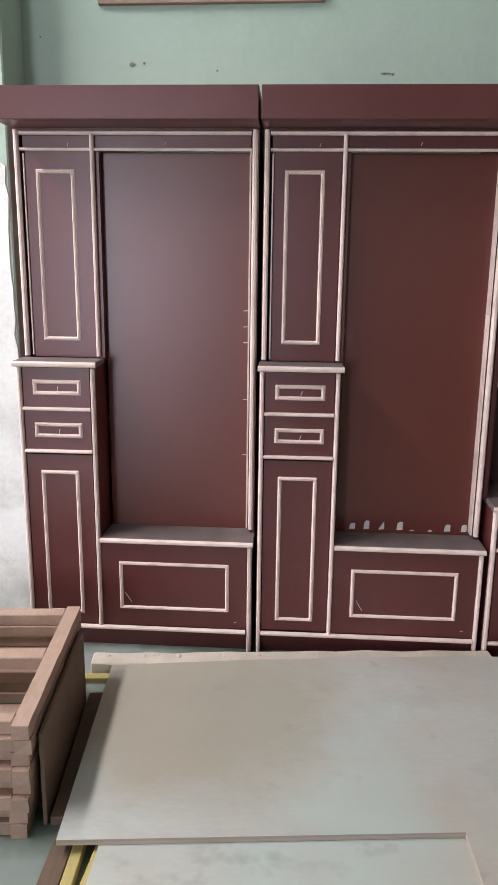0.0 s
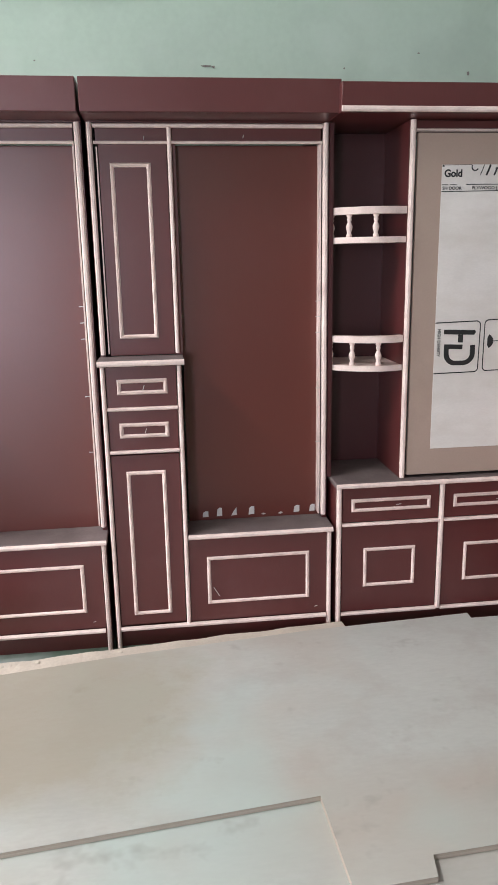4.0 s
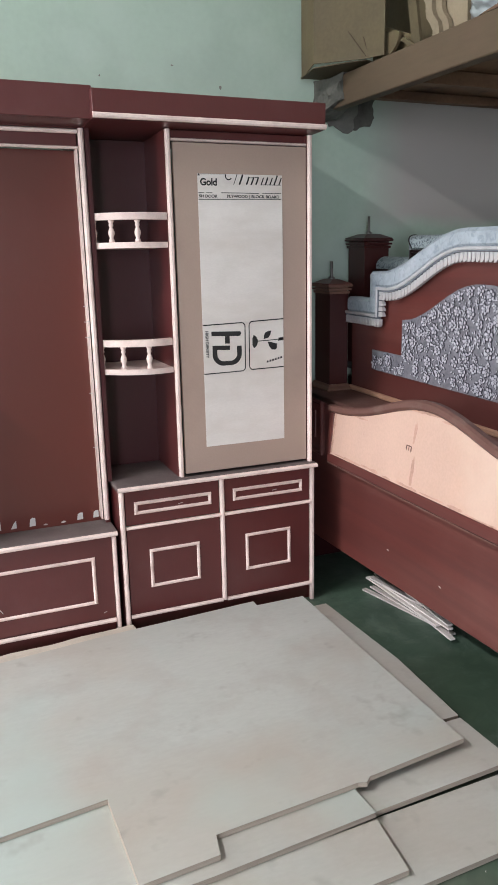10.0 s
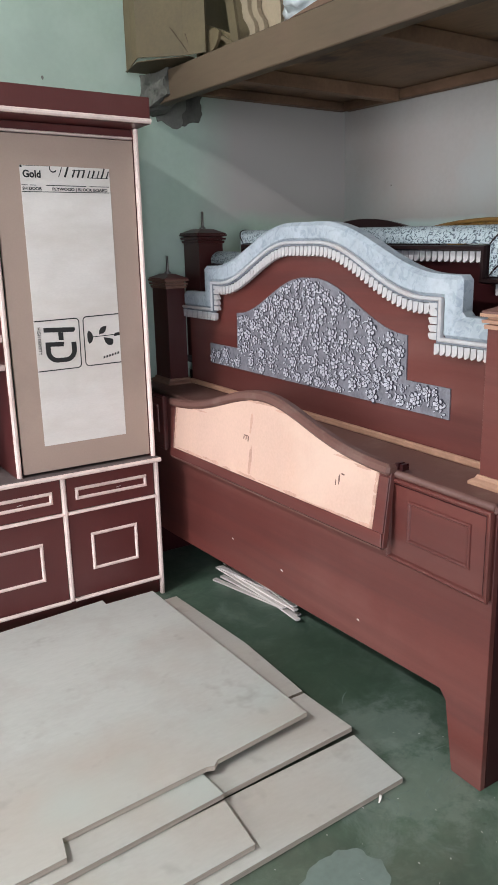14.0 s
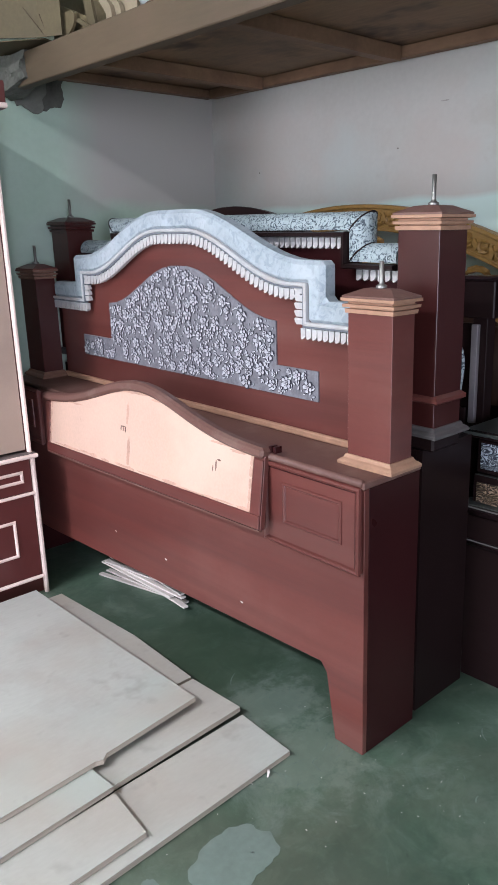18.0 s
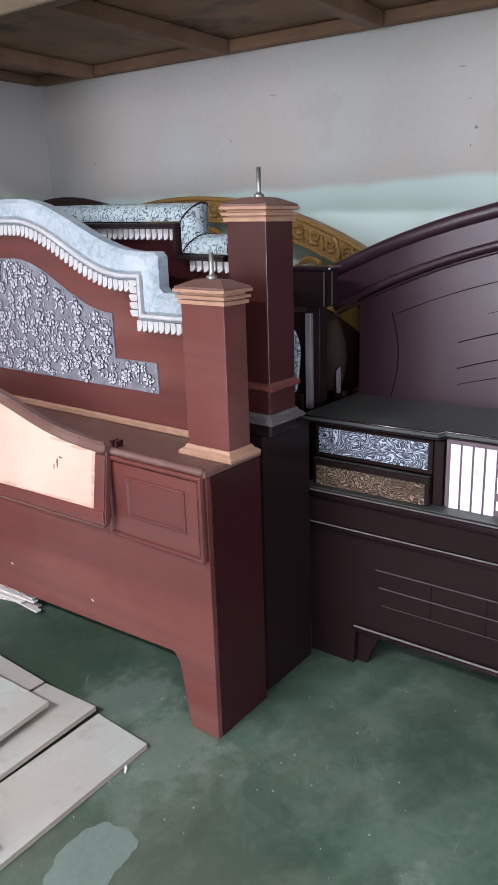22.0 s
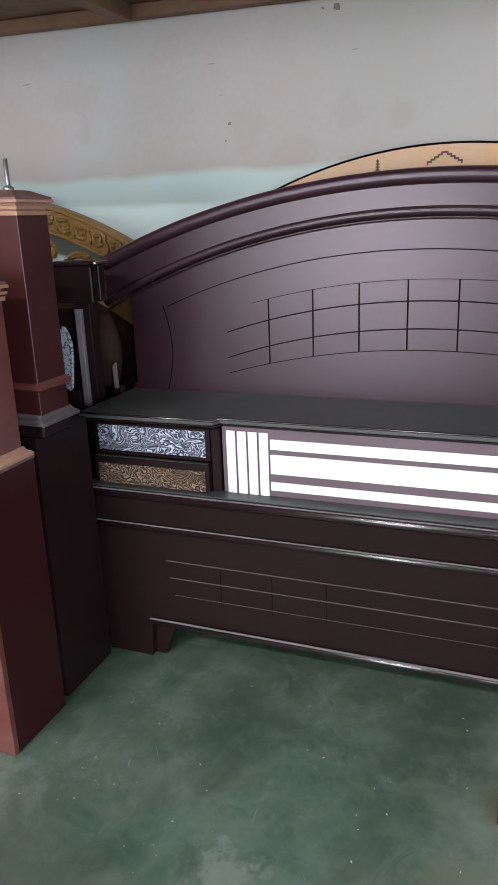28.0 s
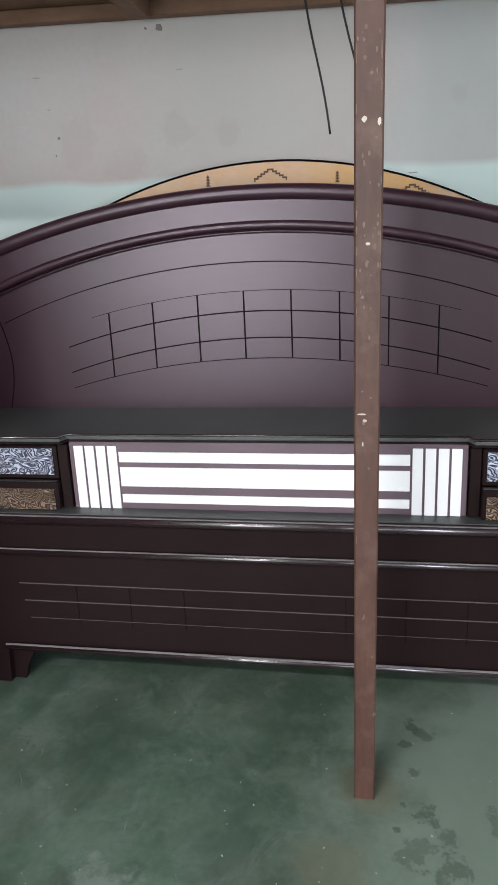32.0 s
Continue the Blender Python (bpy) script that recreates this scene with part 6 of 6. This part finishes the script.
part("gold_crescent", prism(moon + [(y - 0.020 * math.sin(math.pi * q / 10) - 0.002, z) for q, (y, z) in reversed(list(enumerate(moon)))], -0.052, -0.040, "x"), GOLDWOOD, chair, "thin gold crescent")
part("pale_edge", prism([(-0.018, 0.905), (-0.006, 0.905), (-0.004, 0.985), (-0.016, 1.0)], -0.03, -0.016, "x", 0.001), PALEEDGE, chair, "bare lighter edge")

org = thing("veneered_bedhead", (3.46, 0, 0), (0, 0, 0), "orange veneered arched bedhead with dark stepped inlay", "bedhead")
oa = arch(0.299, 0.80, 1.692, 0.211)
part("board", prism(oa + [(1.099, 0.0), (-0.501, 0.0)], 0.0, 0.03, "x"), ORANGE, org)
part("rim", band([(y, z - 0.004) for y, z in oa], [(y, z + 0.003) for y, z in oa], -0.006, -0.001, "x"), GROOVE, org, "thin black rim")
for cy, n, w, h, z0 in ((0.297, 5, 0.0118, 0.0072, 1.624), (-0.196, 5, 0.0118, 0.0072, 1.548)):
    for k in range(n):
        for sg in (1, -1):
            ya, yb = cy - sg * (n - k) * w, cy - sg * (n - k - 1) * w
            part("stepped_inlay", prism([(ya, z0 + k * h), (ya, z0 + (k + 1) * h + 0.006), (yb, z0 + (k + 1) * h + 0.006), (yb, z0 + (k + 1) * h), (ya + sg * 0.005, z0 + (k + 1) * h), (ya + sg * 0.005, z0 + k * h)], -0.003, -0.0005, "x"), TIMBERDARK, org)
for cy, z0 in ((0.524, 1.617), (0.061, 1.608)):
    for k in range(4):
        part("tree_inlay", prism([(cy - 0.010 + 0.001 * k, z0 + 0.0095 * k), (cy + 0.010 - 0.001 * k, z0 + 0.0095 * k), (cy, z0 + 0.0105 + 0.0095 * k)], -0.003, -0.0005, "x"), TIMBERDARK, org)

# ---- espresso bed with storage headboard ----
SX, SC = 2.72, 0.262
HW = 1.075  # half width
dk = thing("storage_bedhead", (SX, SC, 0), (0, 0, 0), "espresso bedhead with grooved arch, striped flap and drawers", "bedhead")
# low front
foot = [(-HW + 0.008, 0), (-HW + 0.180, 0), (-HW + 0.188, 0.138), (HW - 0.188, 0.138), (HW - 0.180, 0), (HW - 0.008, 0), (HW + 0.008, 0.60), (-HW - 0.008, 0.60)]
part("front_board", prism(foot, 0.02, 0.045, "x", 0.001), ESPRESSO, dk, "dark grooved front board")
capb = bmesh.new()
pr = [(0.018, 0.505), (0.010, 0.512), (0.004, 0.520), (0.000, 0.600), (-0.008, 0.612), (-0.006, 0.6365), (0.066, 0.6365), (0.066, 0.505)]
e0, e1 = ([capb.verts.new((x, y, z)) for x, z in pr] for y in (-HW - 0.014, HW + 0.014))
capb.faces.new(e0), capb.faces.new(list(reversed(e1)))
for k in range(len(pr)):
    capb.faces.new((e0[k], e1[k], e1[(k + 1) % len(pr)], e0[(k + 1) % len(pr)]))
bmesh.ops.recalc_face_normals(capb, faces=capb.faces[:])
part("front_cap", capb, ESPRESSO, dk, "moulded top rail of the front")
part("cap_shelf", box(0.0, 0.066, -HW - 0.013, HW + 0.013, 0.6370, 0.640), ESPRESSO_TOP, dk, "dusty top of the front rail")
for sg in (1, -1):
    ret = [(sg * (HW - 0.140), 0.0), (sg * (HW - 0.140), 0.135), (sg * (HW - 0.330), 0.135), (sg * (HW - 0.262), 0.105), (sg * (HW - 0.235), 0.05), (sg * (HW - 0.222), 0.0)]
    part("foot_bracket", prism(ret, 0.0455, 0.070, "x"), ESPRESSO, dk, "curved bracket behind the foot")
# pale routed lines: dust, and the edge highlight painted into the colour
for z, y1 in ((0.383, 0.812), (0.3205, 0.800), (0.257, 0.788)):
    part("groove", box(0.0175, 0.0197, -y1, y1, z - (0.0016 if z > 0.3 else 0.0007), z + (0.0016 if z > 0.3 else 0.0007)), GROOVELIT, dk, "dusty routed line with its edge highlight painted in")
for y in (0.615, 0.435, 0.255):
    for sg in (1, -1):
        part("groove", box(0.0180, 0.0197, sg * y - 0.0011, sg * y + 0.0011, 0.238, 0.3815), GROOVE, dk)
part("bottom_bar", tube([(0.012, -HW + 0.186, 0.147), (0.012, HW - 0.186, 0.147)], 0.0115, 14), ESPRESSO_GLOSS, dk, "rounded bottom bar", smooth=True)
part("waist_bead", tube([(0.006, -HW - 0.012, 0.503), (0.006, HW + 0.012, 0.503)], 0.0115, 14), ESPRESSO_GLOSS, dk, "rounded waist bead", smooth=True)
part("nose_bead", tube([(-0.004, -HW - 0.018, 0.620), (-0.004, HW + 0.018, 0.620)], 0.015, 14), ESPRESSO_GLOSS, dk, "rounded nose of the rail", smooth=True)
part("end_board", box(0.046, 0.36, HW - 0.02, HW, 0, 0.60), ESPRESSO, dk)
part("end_board", box(0.046, 0.36, -HW, -HW + 0.02, 0, 0.60), ESPRESSO, dk)


def highlight_strip(x, z, r, y1, a0, a1):
    """Pale strip on a rounded bead's upper side, painting the highlight it catches."""
    bm = bmesh.new()
    ends = [[bm.verts.new((x - (r + 0.0006) * math.cos(radians(a)), y, z + (r + 0.0006) * math.sin(radians(a)))) for a in [a0 + (a1 - a0) * k / 5 for k in range(6)]] for y in (-y1, y1)]
    for k in range(5):
        bm.faces.new((ends[0][k], ends[0][k + 1], ends[1][k + 1], ends[1][k]))
    bmesh.ops.recalc_face_normals(bm, faces=bm.faces[:])
    part("dust_line", bm, BEADLIGHT, dk, "pale highlight painted along the bead")


highlight_strip(0.012, 0.147, 0.0115, HW - 0.188, 45, 82)
highlight_strip(0.006, 0.503, 0.0115, HW + 0.010, 50, 80)
highlight_strip(-0.004, 0.620, 0.015, HW + 0.016, 55, 80)
# upper box
top_out = [(-HW - 0.02, 0.40), (-HW - 0.02, 0.012), (-0.612, 0.012), (-0.598, 0.045), (0.598, 0.045), (0.612, 0.012), (HW + 0.02, 0.012), (HW + 0.02, 0.40)]
part("top_board", prism([(x, y) for y, x in top_out], 0.868, 0.886, "z", 0.003), ESPRESSO_TOP, dk, "dusty dark top board")
part("edge_bead", tube([(x + 0.001, y, 0.8835) for y, x in top_out[1:-1]], 0.004, 8), ESPRESSO_GLOSS, dk, "thin rounded edge bead", smooth=True)
part("top_edge", prism([(x + 0.008, y * 0.996) for y, x in top_out], 0.8595, 0.8675, "z", 0.002), ESPRESSO, dk)
part("carcase", box(0.085, 0.38, -HW, HW, 0.60, 0.851), ESPRESSO, dk)
for s in (1, -1):
    for z0, z1, sw, lab in ((0.738, 0.850, SWIRL_BLUE, "drawer with blue-silver swirl front"), (0.640, 0.728, SWIRL_GOLD, "drawer with gold swirl front")):
        ya, yb = (0.640, HW - 0.014) if s > 0 else (-HW + 0.014, -0.640)
        d = part("drawer", box(0.045 if z0 > 0.7 else 0.028, 0.084, ya, yb, z0, z1 if z0 > 0.7 else 0.734, 0.004), ESPRESSO, dk, lab)
        if z0 < 0.7:
            part("dusty_ledge", box(0.029, 0.044, ya + 0.003, yb - 0.003, 0.7342, 0.7352), ESPRESSO_TOP, d)
        part("swirl_front", box(0.040 if z0 > 0.7 else 0.023, 0.0445 if z0 > 0.7 else 0.0275, ya + (0.012 if s > 0 else 0.016), yb - (0.016 if s > 0 else 0.012), z0 + (0.016 if z0 > 0.7 else 0.003), z1 - (0.010 if z0 > 0.7 else 0.016), 0.001), sw, d)
    part("stile", box(0.050, 0.084, s * 0.622 - 0.016, s * 0.622 + 0.016, 0.640, 0.851, 0.003), ESPRESSO, dk)
flp = part("striped_flap", box(0.060, 0.084, -0.602, 0.602, 0.636, 0.8585, 0.002), LILAC, dk, "mauve flap with white laminate strips")
for s in (1, -1):
    for k in range(4):
        y = s * (0.5705 - 0.0365 * k)
        part("white_strip", box(0.0545, 0.0595, y - 0.0148, y + 0.0148, 0.640, 0.845, 0.0008), WHITEGLOSS, flp)
for za, zb in ((0.793, 0.826), (0.714, 0.777), (0.660, 0.688)):
    part("white_strip", box(0.0550, 0.0595, -0.440, 0.440, za, zb, 0.0008), WHITEGLOSS, flp)
# arched head
RA, ZT, PX = 2.805, 1.597, 0.38


def arc_line(dz, y0, y1, n=40, c=0.042, ra=RA):
    """A curve concentric with the head's arch, dz below its crown."""
    r, zc = ra - dz, ZT - ra
    return [(y0 + (y1 - y0) * k / n, zc + math.sqrt(max(0.0, r * r - (y0 + (y1 - y0) * k / n - c) ** 2))) for k in range(n + 1)]


HL = 1.165
ol = arc_line(0.02, -HL + 0.088, HL - 0.088)
part("head_panel", prism(ol + [(HL - 0.088, 0.30), (-HL + 0.088, 0.30)], PX, PX + 0.03, "x"), ESPRESSO_FACE, dk, "satin dark arched head panel")
part("arch_band", band(arc_line(0.128, -HL, HL, 40, 0.037, 2.58), arc_line(0.012, -HL, HL), PX - 0.022, PX - 0.001, "x", 0.003), ESPRESSO_FACE, dk, "broad satin arch band")
for dz, rad, x, c, ra in ((0.022, 0.024, PX - 0.020, 0.042, RA), (0.120, 0.014, PX - 0.026, 0.037, 2.58), (0.139, 0.006, PX - 0.006, 0.037, 2.57)):
    part("arch_roll", tube([(x, y, z) for y, z in arc_line(dz, -HL, HL, 48, c, ra)], rad, 16), ESPRESSO_FACE, dk, "rounded dark arch moulding", smooth=True)


def groove_arc(top, r, c, y0, y1, w=0.004, n=30):
    """A routed line along a circle of radius r that peaks at height top over y = c."""
    lo, hi = ([(y0 + (y1 - y0) * k / n, top - r + math.sqrt((r + o) ** 2 - (y0 + (y1 - y0) * k / n - c) ** 2)) for k in range(n + 1)] for o in (-w / 2, w / 2))
    part("groove", band(lo, hi, PX - 0.0015, PX - 0.0003, "x"), GROOVE, dk)


groove_arc(1.366, 2.27, 0.05, -0.93, 0.93, 0.0035)
for top, r, yy, w in ((1.276, 2.42, 0.60, 0.0018), (1.210, 2.26, 0.695, 0.0042), (1.123, 2.23, 0.695, 0.0040), (1.055, 2.50, 0.690, 0.0026)):
    groove_arc(top, r, 0.010, -yy, yy + 0.01, w)
for k in range(8):
    y = 0.550 - 0.1548 * k
    za, zb = 1.276 - 2.42 + math.sqrt(2.42 ** 2 - (y - 0.01) ** 2), 1.055 - 2.50 + math.sqrt(2.50 ** 2 - (y - 0.01) ** 2)
    part("groove", prism([(y - 0.0024, zb), (y + 0.0024, zb), (y + 0.0024, za), (y - 0.0024, za)], PX - 0.0017, PX - 0.0002, "x"), GROOVE, dk)
for s in (1, -1):
    ins = [(s * (0.950 - 0.028 * math.sin(math.pi * k / 10)), 1.195 - 0.311 * k / 10) for k in range(11)]
    part("groove", band([(y - 0.002, z) for y, z in ins], [(y + 0.002, z) for y, z in ins], PX - 0.0015, PX - 0.0003, "x"), GROOVE, dk)

# ---- plywood sheets stacked on the floor ----
def ply_sheet(pts, z0, label, thick=0.017):
    t = thing("plywood_sheet", (pts[0][0], pts[0][1], z0), (0, 0, 0), label, "plywood sheet", "plywood stack")
    loc = [(x - pts[0][0], y - pts[0][1]) for x, y in pts]
    part("core", prism(loc, 0.0, thick - 0.0015, "z"), PLYEDGE, t, "layered raw edge")
    part("face", prism(loc, thick - 0.0012, thick, "z"), PLY, t)
    return t


ply_sheet([(0.45, 1.395), (1.408, 1.422), (1.995, 1.441), (2.010, 1.672), (0.45, 1.640)], 0.001, "pale plywood sheet lying on the green floor")
ply_sheet([(0.45, 1.700), (2.012, 1.705), (2.00, 2.86), (0.45, 2.86)], 0.001, "plywood sheet at the bottom of the stack")
ply_sheet([(0.70, 1.643), (1.522, 1.666), (2.015, 1.688), (2.005, 1.924), (0.70, 1.91)], 0.019, "narrow plywood strip in the stack")
ply_sheet([(0.70, 1.932), (2.008, 1.938), (2.026, 2.32), (1.998, 2.850), (0.70, 2.85)], 0.019, "pale plywood sheet in the stack")
ply_sheet([(0.30, 1.425), (1.305, 1.456), (1.494, 1.462), (1.511, 1.640), (0.30, 1.610)], 0.019, "short plywood sheet in the stack")
ply_sheet([(-0.10, 1.02), (0.60, 1.30), (0.62, 1.600), (1.048, 1.618), (1.512, 1.646), (1.504, 1.757), (1.45, 2.80), (-0.12, 2.72)], 0.037, "plywood sheet under the top one")
ply_sheet([(-0.285, 2.717), (0.263, 2.805), (1.00, 2.890), (1.684, 2.935), (1.684, 2.892), (1.903, 2.892), (1.914, 1.791), (1.560, 1.757), (1.540, 1.740), (1.516, 1.748), (1.080, 1.723), (1.068, 1.657), (0.858, 1.644), (0.847, 1.966), (-0.218, 1.857)], 0.055, "large notched pale plywood sheet on top of the stack")
backb = thing("timber_plank", (-0.375, 2.745, 0.001), (0, 0, 5.5), "rough pale plank behind the plywood stack", "plank")
pb = box(0, 1.55, 0, 0.085, 0, 0.056, 0.004)
bmesh.ops.subdivide_edges(pb, edges=[e for e in pb.edges if abs(e.verts[0].co.x - e.verts[1].co.x) > 1], cuts=40)
for v in pb.verts:
    v.co.y += 0.008 * noise.noise((v.co.x * 9, v.co.z * 30, 2.0))
    v.co.z += 0.006 * noise.noise((v.co.x * 11, v.co.y * 20, 5.0)) if v.co.z > 0.02 else 0
part("board", pb, PALETIMBER, backb)
rnd = random.Random(19)
for k in range(7):
    lp = bmesh.new()
    bmesh.ops.create_icosphere(lp, subdivisions=2, radius=1)
    lw, lh = rnd.uniform(0.006, 0.026), rnd.uniform(0.003, 0.009)
    xk = 0.05 + 0.10 * k + rnd.uniform(-0.045, 0.045)
    for v in lp.verts:
        sc = 1 + 0.35 * noise.noise(v.co * 2 + Vector((k, 0, 0)))
        v.co = Vector((xk + lw * sc * v.co.x, 0.055 + 0.012 * sc * v.co.y, 0.054 + lh * max(-0.2, sc * v.co.z)))
    part("plaster_lump", lp, PALETIMBER, backb, smooth=True)
slat = thing("batten", (-0.395, 2.700, 0.001), (0, 0, 5.5), "dull yellow batten tucked beside the plank", "batten", "yellow battens")
part("stick", box(0, 0.55, 0, 0.035, 0, 0.022, 0.002), YELLOWWOOD, slat)

# ---- stacked timber frames ----
for k in range(8):
    z = 0.001 + k * 0.0425
    r = random.Random(50 + k)
    fr = thing("sawn_bed_base", (-0.303 - 0.0032 * (7 - k) + r.uniform(-0.005, 0.005), 1.942 + r.uniform(-0.014, 0.012), z), (0, 0, 5.7 + r.uniform(-0.5, 0.5)), "sawn timber bed base in a rough stack", "bed base", "stacked bed bases")
    h = 0.0418
    wide = 0.046 + r.uniform(-0.004, 0.004)
    rail = box(-wide, 0.0, 0.0, 0.695 + r.uniform(-0.01, 0.01), 0, h)
    bmesh.ops.subdivide_edges(rail, edges=[e for e in rail.edges if abs(e.verts[0].co.y - e.verts[1].co.y) > 0.3], cuts=24)
    for v in rail.verts:
        v.co.x += 0.0028 * noise.noise((v.co.y * 14, v.co.z * 40 + k, 1.0)) if v.co.x > -0.01 else 0
        v.co.z -= 0.0035 * abs(noise.noise((v.co.y * 20, v.co.x * 50, k * 3.0))) if v.co.z > 0.02 else 0
        v.co.y += 0.006 * noise.noise((v.co.x * 60, v.co.z * 60, k * 7.0)) if v.co.y < 0.01 else 0
    part("side_rail", rail, TIMBER, fr)
    part("side_rail", box(-0.95, -0.90, 0.0, 0.70, 0, h, 0.003), TIMBER, fr)
    part("end_rail", box(-0.899, -wide - 0.001, 0.640, 0.690, 0, h, 0.003), TIMBER, fr)
    part("end_rail", box(-0.899, -wide - 0.001, 0.010 + 0.012 * (k % 2), 0.062, 0, h, 0.003), TIMBER, fr)
    if k % 2:
        part("cross_rail", box(-0.899, -wide - 0.001, 0.30 + 0.05 * (k % 3), 0.36 + 0.05 * (k % 3), 0, h, 0.003), TIMBER, fr)
plank = thing("wide_board", (-0.2985, 1.985, 0.001), (0, 0, 5.7), "wide brown board standing against the timber stack", "board")
part("board", box(0, 0.012, 0, 0.60, 0, 0.288, 0.002), SIDEBOARD, plank)
side = thing("timber_plank", (0, 0, 0.0005), (0, 0, 0), "brown timber plank lying beside the timber stack", "plank")
part("board", prism([(-0.278, 1.985), (-0.232, 1.990), (-0.289, 2.605), (-0.338, 2.600)], 0.0, 0.028, "z", 0.002), SIDEBOARD, side)
for k, (x, y, a) in enumerate(((-0.176, 1.62, 2), (-0.138, 1.60, -3), (-0.104, 1.58, 1))):
    bt = thing("batten", (x, y, 0.001), (0, 0, a), "yellow painted wooden batten on the floor", "batten", "yellow battens")
    part("stick", box(0, 0.030, 0, 0.32, 0, 0.028 + 0.008 * k, 0.002), YELLOWWOOD, bt)
grey = thing("timber_plank", (-0.238, 1.60, 0.001), (0, 0, 1), "grey-brown plank beside the yellow battens", "plank")
part("board", box(0, 0.055, 0, 0.36, 0, 0.024, 0.002), SIDEBOARD, grey)

# ---- pale strips on the floor by the bedhead ----
rnd = random.Random(8)
for k in range(8):
    z = 0.0005 + 0.0082 * k
    st = tagged(part("wood_strip", box(-0.012, 0.012, -0.25 - 0.04 * (k % 3), 0.25, 0, 0.008, 0.001), STRIPWHITE, None, "", (2.315 + 0.014 * (k % 4), 2.75 + rnd.uniform(-0.05, 0.05), z), (0, 0, rnd.uniform(-9, 13))), "thin pale wood strip dropped on the floor", "wood strip", "dropped strips")

# ---- worn patch of the floor where the green coat is gone ----
rnd = random.Random(5)
for cx, cy, rx, ry in ((1.63, 1.27, 0.125, 0.095), (1.42, 1.33, 0.025, 0.045)):
    pts = []
    for k in range(60):
        a = 2 * math.pi * k / 60
        w = 0.93 + 0.30 * noise.noise((math.cos(a) * 1.3 + cx, math.sin(a) * 1.3, 3.0)) + 0.10 * noise.noise((math.cos(a) * 5 + cx, math.sin(a) * 5, 7.0))
        pts.append((cx + rx * w * math.cos(a), cy + ry * w * math.sin(a)))
    tagged(part("bare_patch", prism(pts, 0.0002, 0.0012, "z"), PATCH), "bare pale cement patch in the green floor", "floor patch", kind="structure")

# ---- dust and specks on the floor ----
rnd = random.Random(33)
specks = bmesh.new()
for _ in range(260):
    x, y, s = rnd.uniform(1.2, 2.75), rnd.uniform(-0.9, 1.7), rnd.uniform(0.0008, 0.004)
    a = rnd.uniform(0, 6.28)
    q = [specks.verts.new((x + s * u * math.cos(a) - s * v * math.sin(a) * 0.6, y + s * u * math.sin(a) + s * v * math.cos(a) * 0.6, 0.0012)) for u, v in ((-1, -0.5), (1, -0.6), (0.8, 0.5), (-0.7, 0.7))]
    specks.faces.new(q)
tagged(part("floor_debris", specks, CHIP), "white plaster crumbs scattered on the floor", "debris", kind="stuff")

# ---- scuffed dust marks on the floor ----
rnd = random.Random(71)
scuffs = bmesh.new()
for cx, cy, rx, ry, count in ((2.00, 1.36, 0.20, 0.14, 20), (2.16, 1.62, 0.12, 0.22, 12), (2.30, 1.05, 0.25, 0.20, 8), (1.75, 0.75, 0.45, 0.40, 5), (2.0, 0.1, 0.5, 0.5, 5)):
    for _ in range(count):
        x, y = rnd.gauss(cx, rx * 0.5), rnd.gauss(cy, ry * 0.5)
        a, ln, bend, w = rnd.gauss(0.5, 0.7), rnd.uniform(0.02, 0.08), rnd.uniform(-1.0, 1.0), rnd.uniform(0.0006, 0.0026)
        left, right = [], []
        for k in range(8):
            s = k / 7
            aa = a + bend * s
            x, y = x + ln / 7 * math.cos(aa), y + ln / 7 * math.sin(aa)
            t_ = w * math.sin(math.pi * (0.1 + 0.8 * s))
            left.append(scuffs.verts.new((x - t_ * math.sin(aa), y + t_ * math.cos(aa), 0.0009)))
            right.append(scuffs.verts.new((x + t_ * math.sin(aa), y - t_ * math.cos(aa), 0.0009)))
        for k in range(7):
            scuffs.faces.new((right[k], right[k + 1], left[k + 1], left[k]))
tagged(part("floor_scuff", scuffs, SCUFF), "pale curved scuff marks on the green floor", "scuff marks", kind="stuff")

# ---- small leavings ----
chip = bmesh.new()
rows = []
for k in range(7):
    u = k / 6
    rows.append([chip.verts.new((0.032 * u - 0.016, v * 0.004 * math.sin(math.pi * (0.15 + 0.7 * u)) + 0.010 * u * u, 0.0008 + 0.010 * math.sin(math.pi * u) + h)) for v, h in ((-1, 0.0), (1, 0.0), (1, 0.0012), (-1, 0.0012))])
for a, b in zip(rows, rows[1:]):
    for k in range(4):
        chip.faces.new((a[k], a[(k + 1) % 4], b[(k + 1) % 4], b[k]))
chip.faces.new(rows[0]), chip.faces.new(list(reversed(rows[-1])))
bmesh.ops.recalc_face_normals(chip, faces=chip.faces[:])
tagged(part("wood_shaving", chip, STRIPWHITE, None, "", (1.897, 1.426, 0.0005), (0, 0, 25)), "curled pale wood shaving on the floor", "wood shaving")
board_on_wall = thing("wall_board", (-0.46, NORTH, 2.542), (0, -0.25, 0), "brown wooden framed board fixed high on the wall", "wall board")
part("panel", box(0.03, 0.875, -0.014, -0.002, 0.03, 0.44), OFFCUT, board_on_wall)
part("bottom_rail", box(0, 0.905, -0.026, -0.001, 0, 0.03, 0.002), TIMBER, board_on_wall)
part("top_rail", box(0, 0.905, -0.026, -0.001, 0.441, 0.47, 0.002), TIMBER, board_on_wall)
for x in (0, 0.876):
    part("side_rail", box(x, x + 0.029, -0.026, -0.001, 0.031, 0.440, 0.002), TIMBER, board_on_wall)
